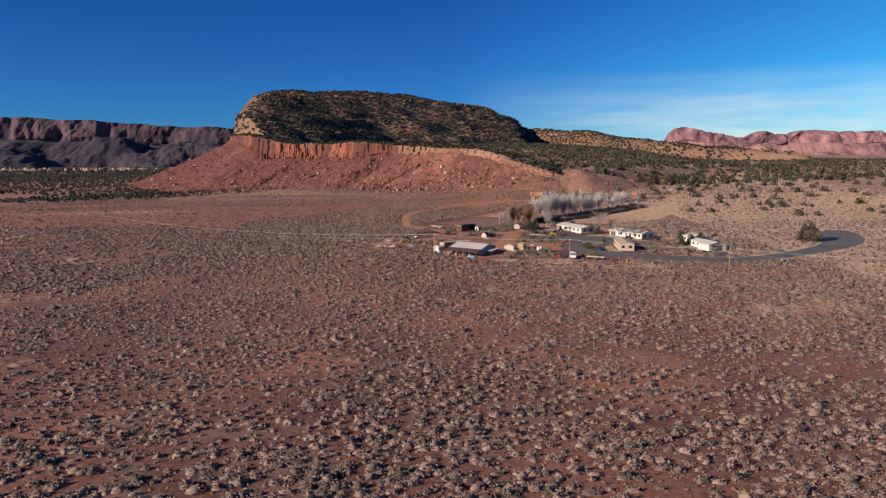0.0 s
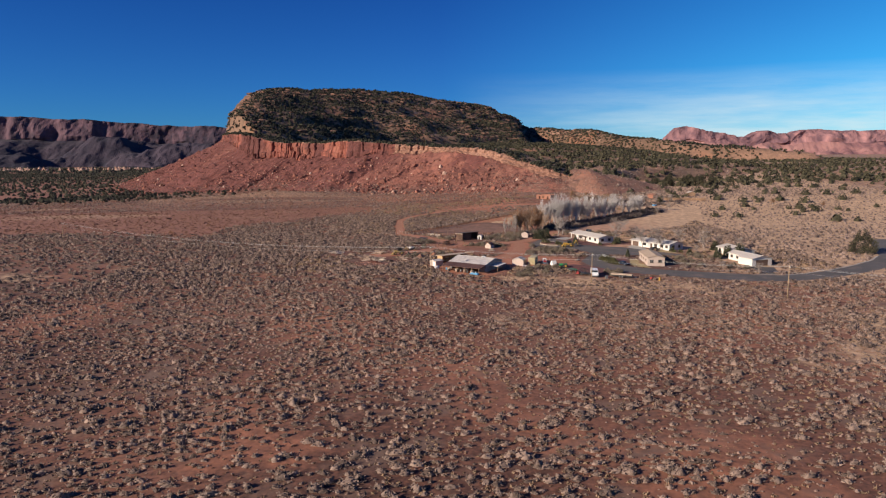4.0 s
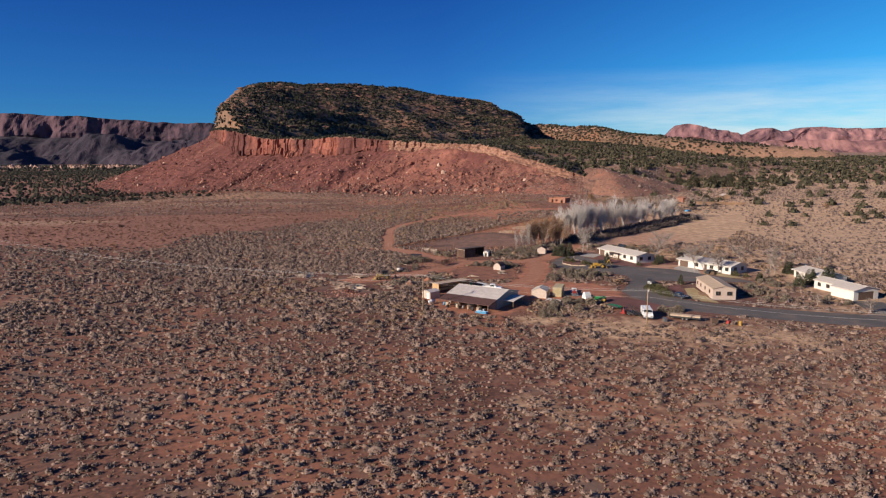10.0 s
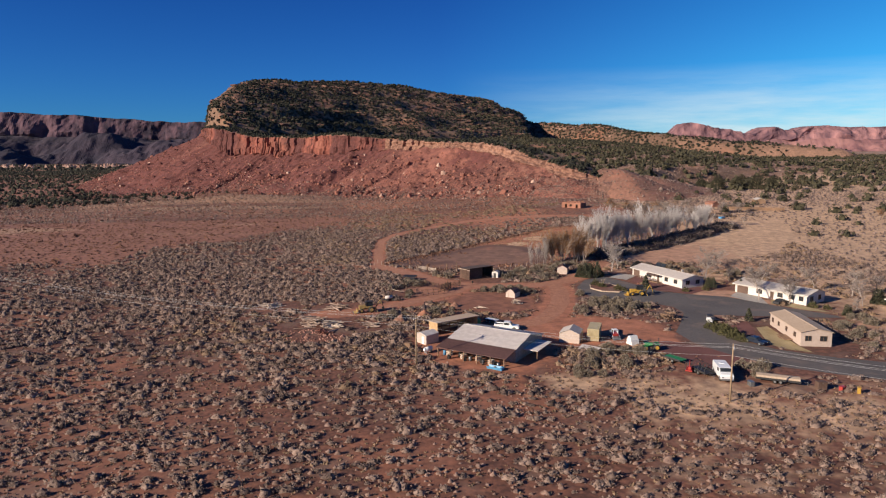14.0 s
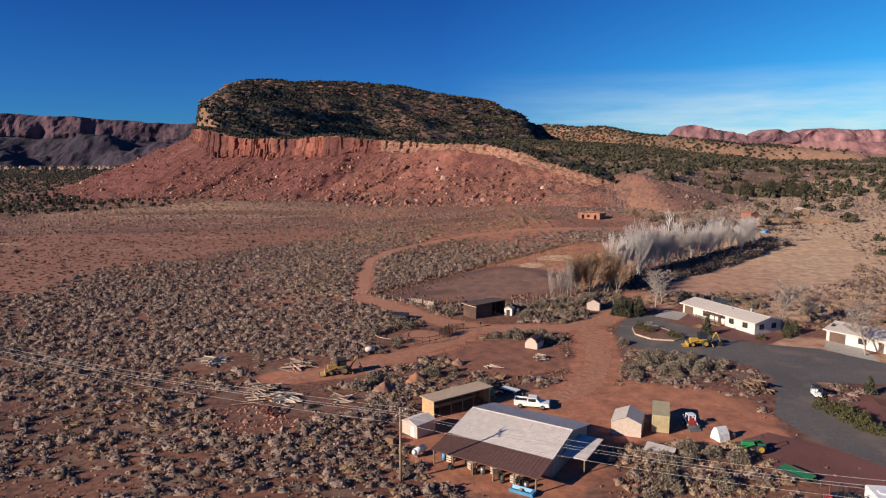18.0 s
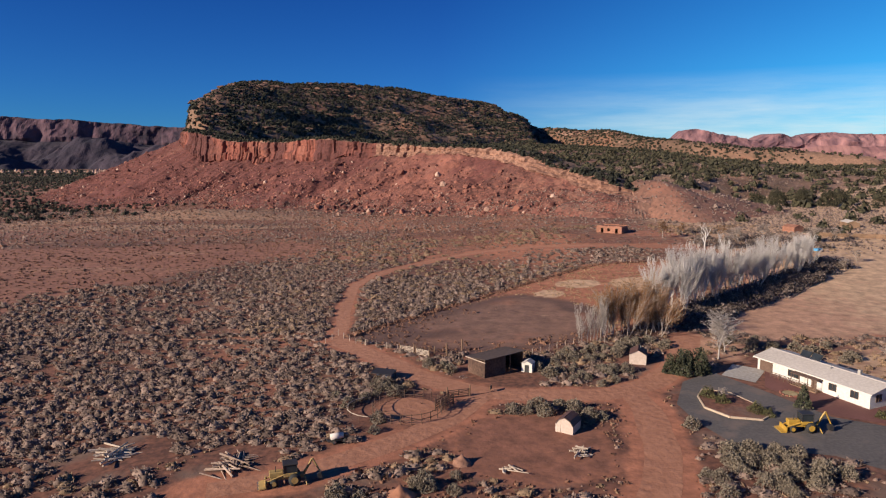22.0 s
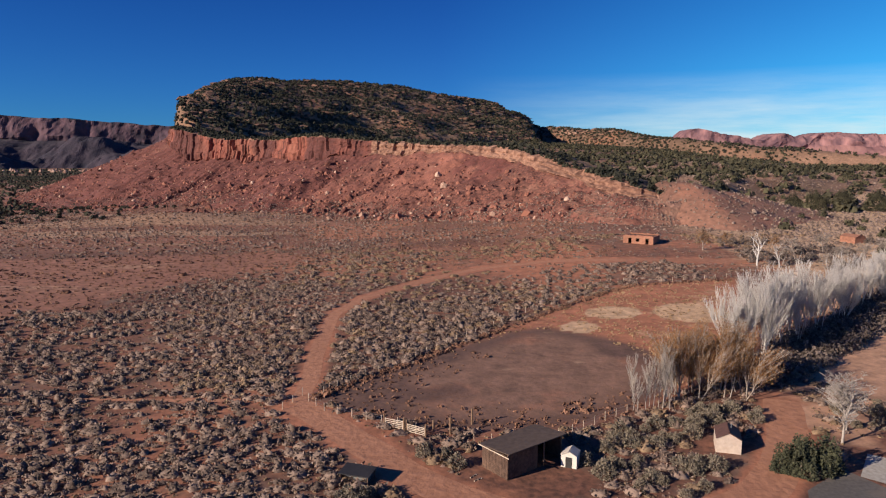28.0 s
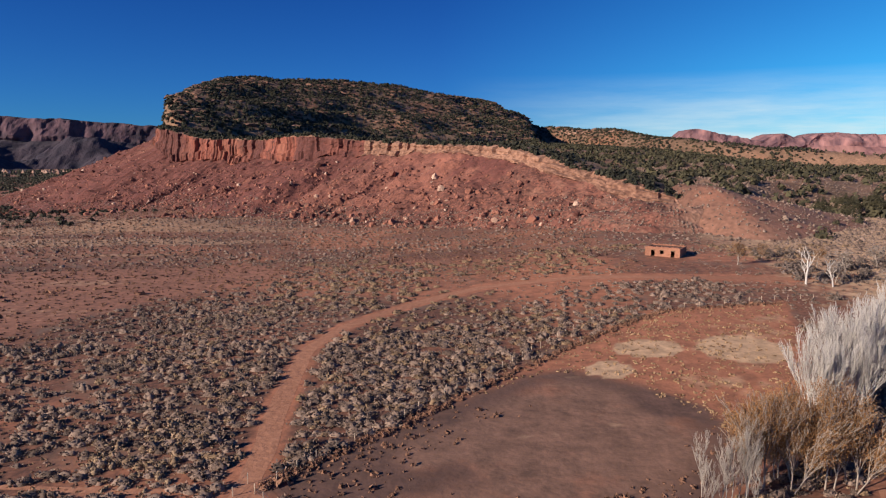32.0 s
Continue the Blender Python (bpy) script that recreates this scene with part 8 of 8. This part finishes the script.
sp = leafy("spruce_tree", 210, 2.6, 4.2, 900, EVERGREEN, "small green spruce beside the asphalt", "tree", 0.3, cone=True)
plant_all(sp, [(57.4, 131.4, 1.0, 0), (82.4, 127.6, 0.9, 100), (70.8, 96.6, 0.8, 0), (76.6, 131.6, 0.8, 60)], "small spruces")
hd = leafy("hedge_shrub", 215, 2.6, 1.6, 1300, HEDGE, "dense olive-green rounded shrub", "bush", 0.0)
plant_all(hd, [(59.6, 90.6, 1.0, 0), (60.4, 88.2, 1.1, 50), (61.0, 85.6, 1.2, 120), (61.6, 83.0, 1.15, 10), (62.4, 81.2, 0.9, 10), (61.8, 88.6, 1.0, 200), (62.6, 85.6, 0.95, 20), (44.6, 136.8, 0.95, 0), (45.8, 134.2, 0.85, 30), (49.4, 130.0, 0.9, 80), (50.6, 128.6, 0.7, 10),
               (67.4, 127.6, 0.7, 0), (73.6, 129.2, 0.8, 100), (92.6, 109.4, 0.9, 0), (95.2, 107.6, 0.7, 30)], "olive shrubs")
sg = leafy("sage_shrub", 220, 2.4, 1.5, 1300, SAGE_GREY, "large grey-green sage shrub by the dirt track", "bush", 0.0)
places = []
for cx, cy, n, w in ((44, 141, 5, 3), (40.5, 146, 7, 3), (38, 141.5, 6, 2.6), (22, 150, 6, 4), (27, 147, 7, 5), (32, 150, 4, 3), (36, 124, 9, 5), (42, 116, 12, 5), (48, 113, 8, 4), (38, 110, 10, 5), (45, 107, 9, 4), (14, 133.5, 6, 3), (19, 132.5, 6, 3), (21, 121, 6, 3), (16, 121.5, 5, 2),
                      (24, 127, 6, 2.5), (0, 152, 6, 3), (-8, 142, 6, 3), (-6, 125, 8, 4), (-14, 138, 6, 4), (36, 163, 8, 4), (44, 166, 8, 4), (50, 165, 6, 3), (29, 160, 8, 4), (24, 157, 6, 3), (64, 164, 10, 6), (76, 160, 10, 6), (88, 152, 9, 6), (36, 74, 8, 4), (31, 70, 7, 4), (25, 66, 6, 4),
                      (48, 132, 3, 1.4), (56, 62, 5, 3), (97, 96, 6, 4), (90, 88, 6, 5), (88, 78, 5, 4), (104, 74, 5, 4), (6, 102, 5, 2), (0, 108, 6, 3), (-12, 104, 6, 3)):
    for _ in range(n):
        x, y = cx + rt.uniform(-w, w), cy + rt.uniform(-w, w)
        xa, ya = np.array([x]), np.array([y])
        if bareness(xa, ya)[0] < 0.5 and signed(xa, ya, ASPHALT)[0] > 0.8:
            places.append((x, y, rt.uniform(0.55, 1.2), rt.uniform(0, 360)))
plant_all(sg, places, "sage shrubs round the yards")

# dark leafless thicket under the poplars
x, y = spread(50, 135, 172, 262, 1.5, 31)
d = (x - 55) * 0.66 - (y - 184) * 0.75
u = ((x - 55) * 0.75 + (y - 184) * 0.66)
keep = (u > -3) & (u < 98) & (d > -3.5) & (d < 6 + 2 * rough(x, y, 12, 2, 0))
scatter("leafless_thicket", [fuzzy(300 + k, 70, 0.6, 0.075, 0.7, 0.6) for k in range(6)], np.stack([x, y, land(x, y)], -1)[keep], rs.uniform(2.0, 4.4, keep.sum()), THICKET, "dark leafless willow thicket under the poplars", "thicket", 33)
x, y = spread(98, 160, 258, 312, 3.0, 34)
keep = (rough(x, y, 14, 2, 1) > -0.1) & (y > 255 + (x - 95) * 0.35)
scatter("leafless_thicket", [fuzzy(310 + k, 60, 0.55, 0.08, 0.7, 0.6) for k in range(6)], np.stack([x, y, land(x, y)], -1)[keep], rs.uniform(1.6, 3.4, keep.sum()), THICKET, "grey leafless thicket round the far yard", "thicket", 35)
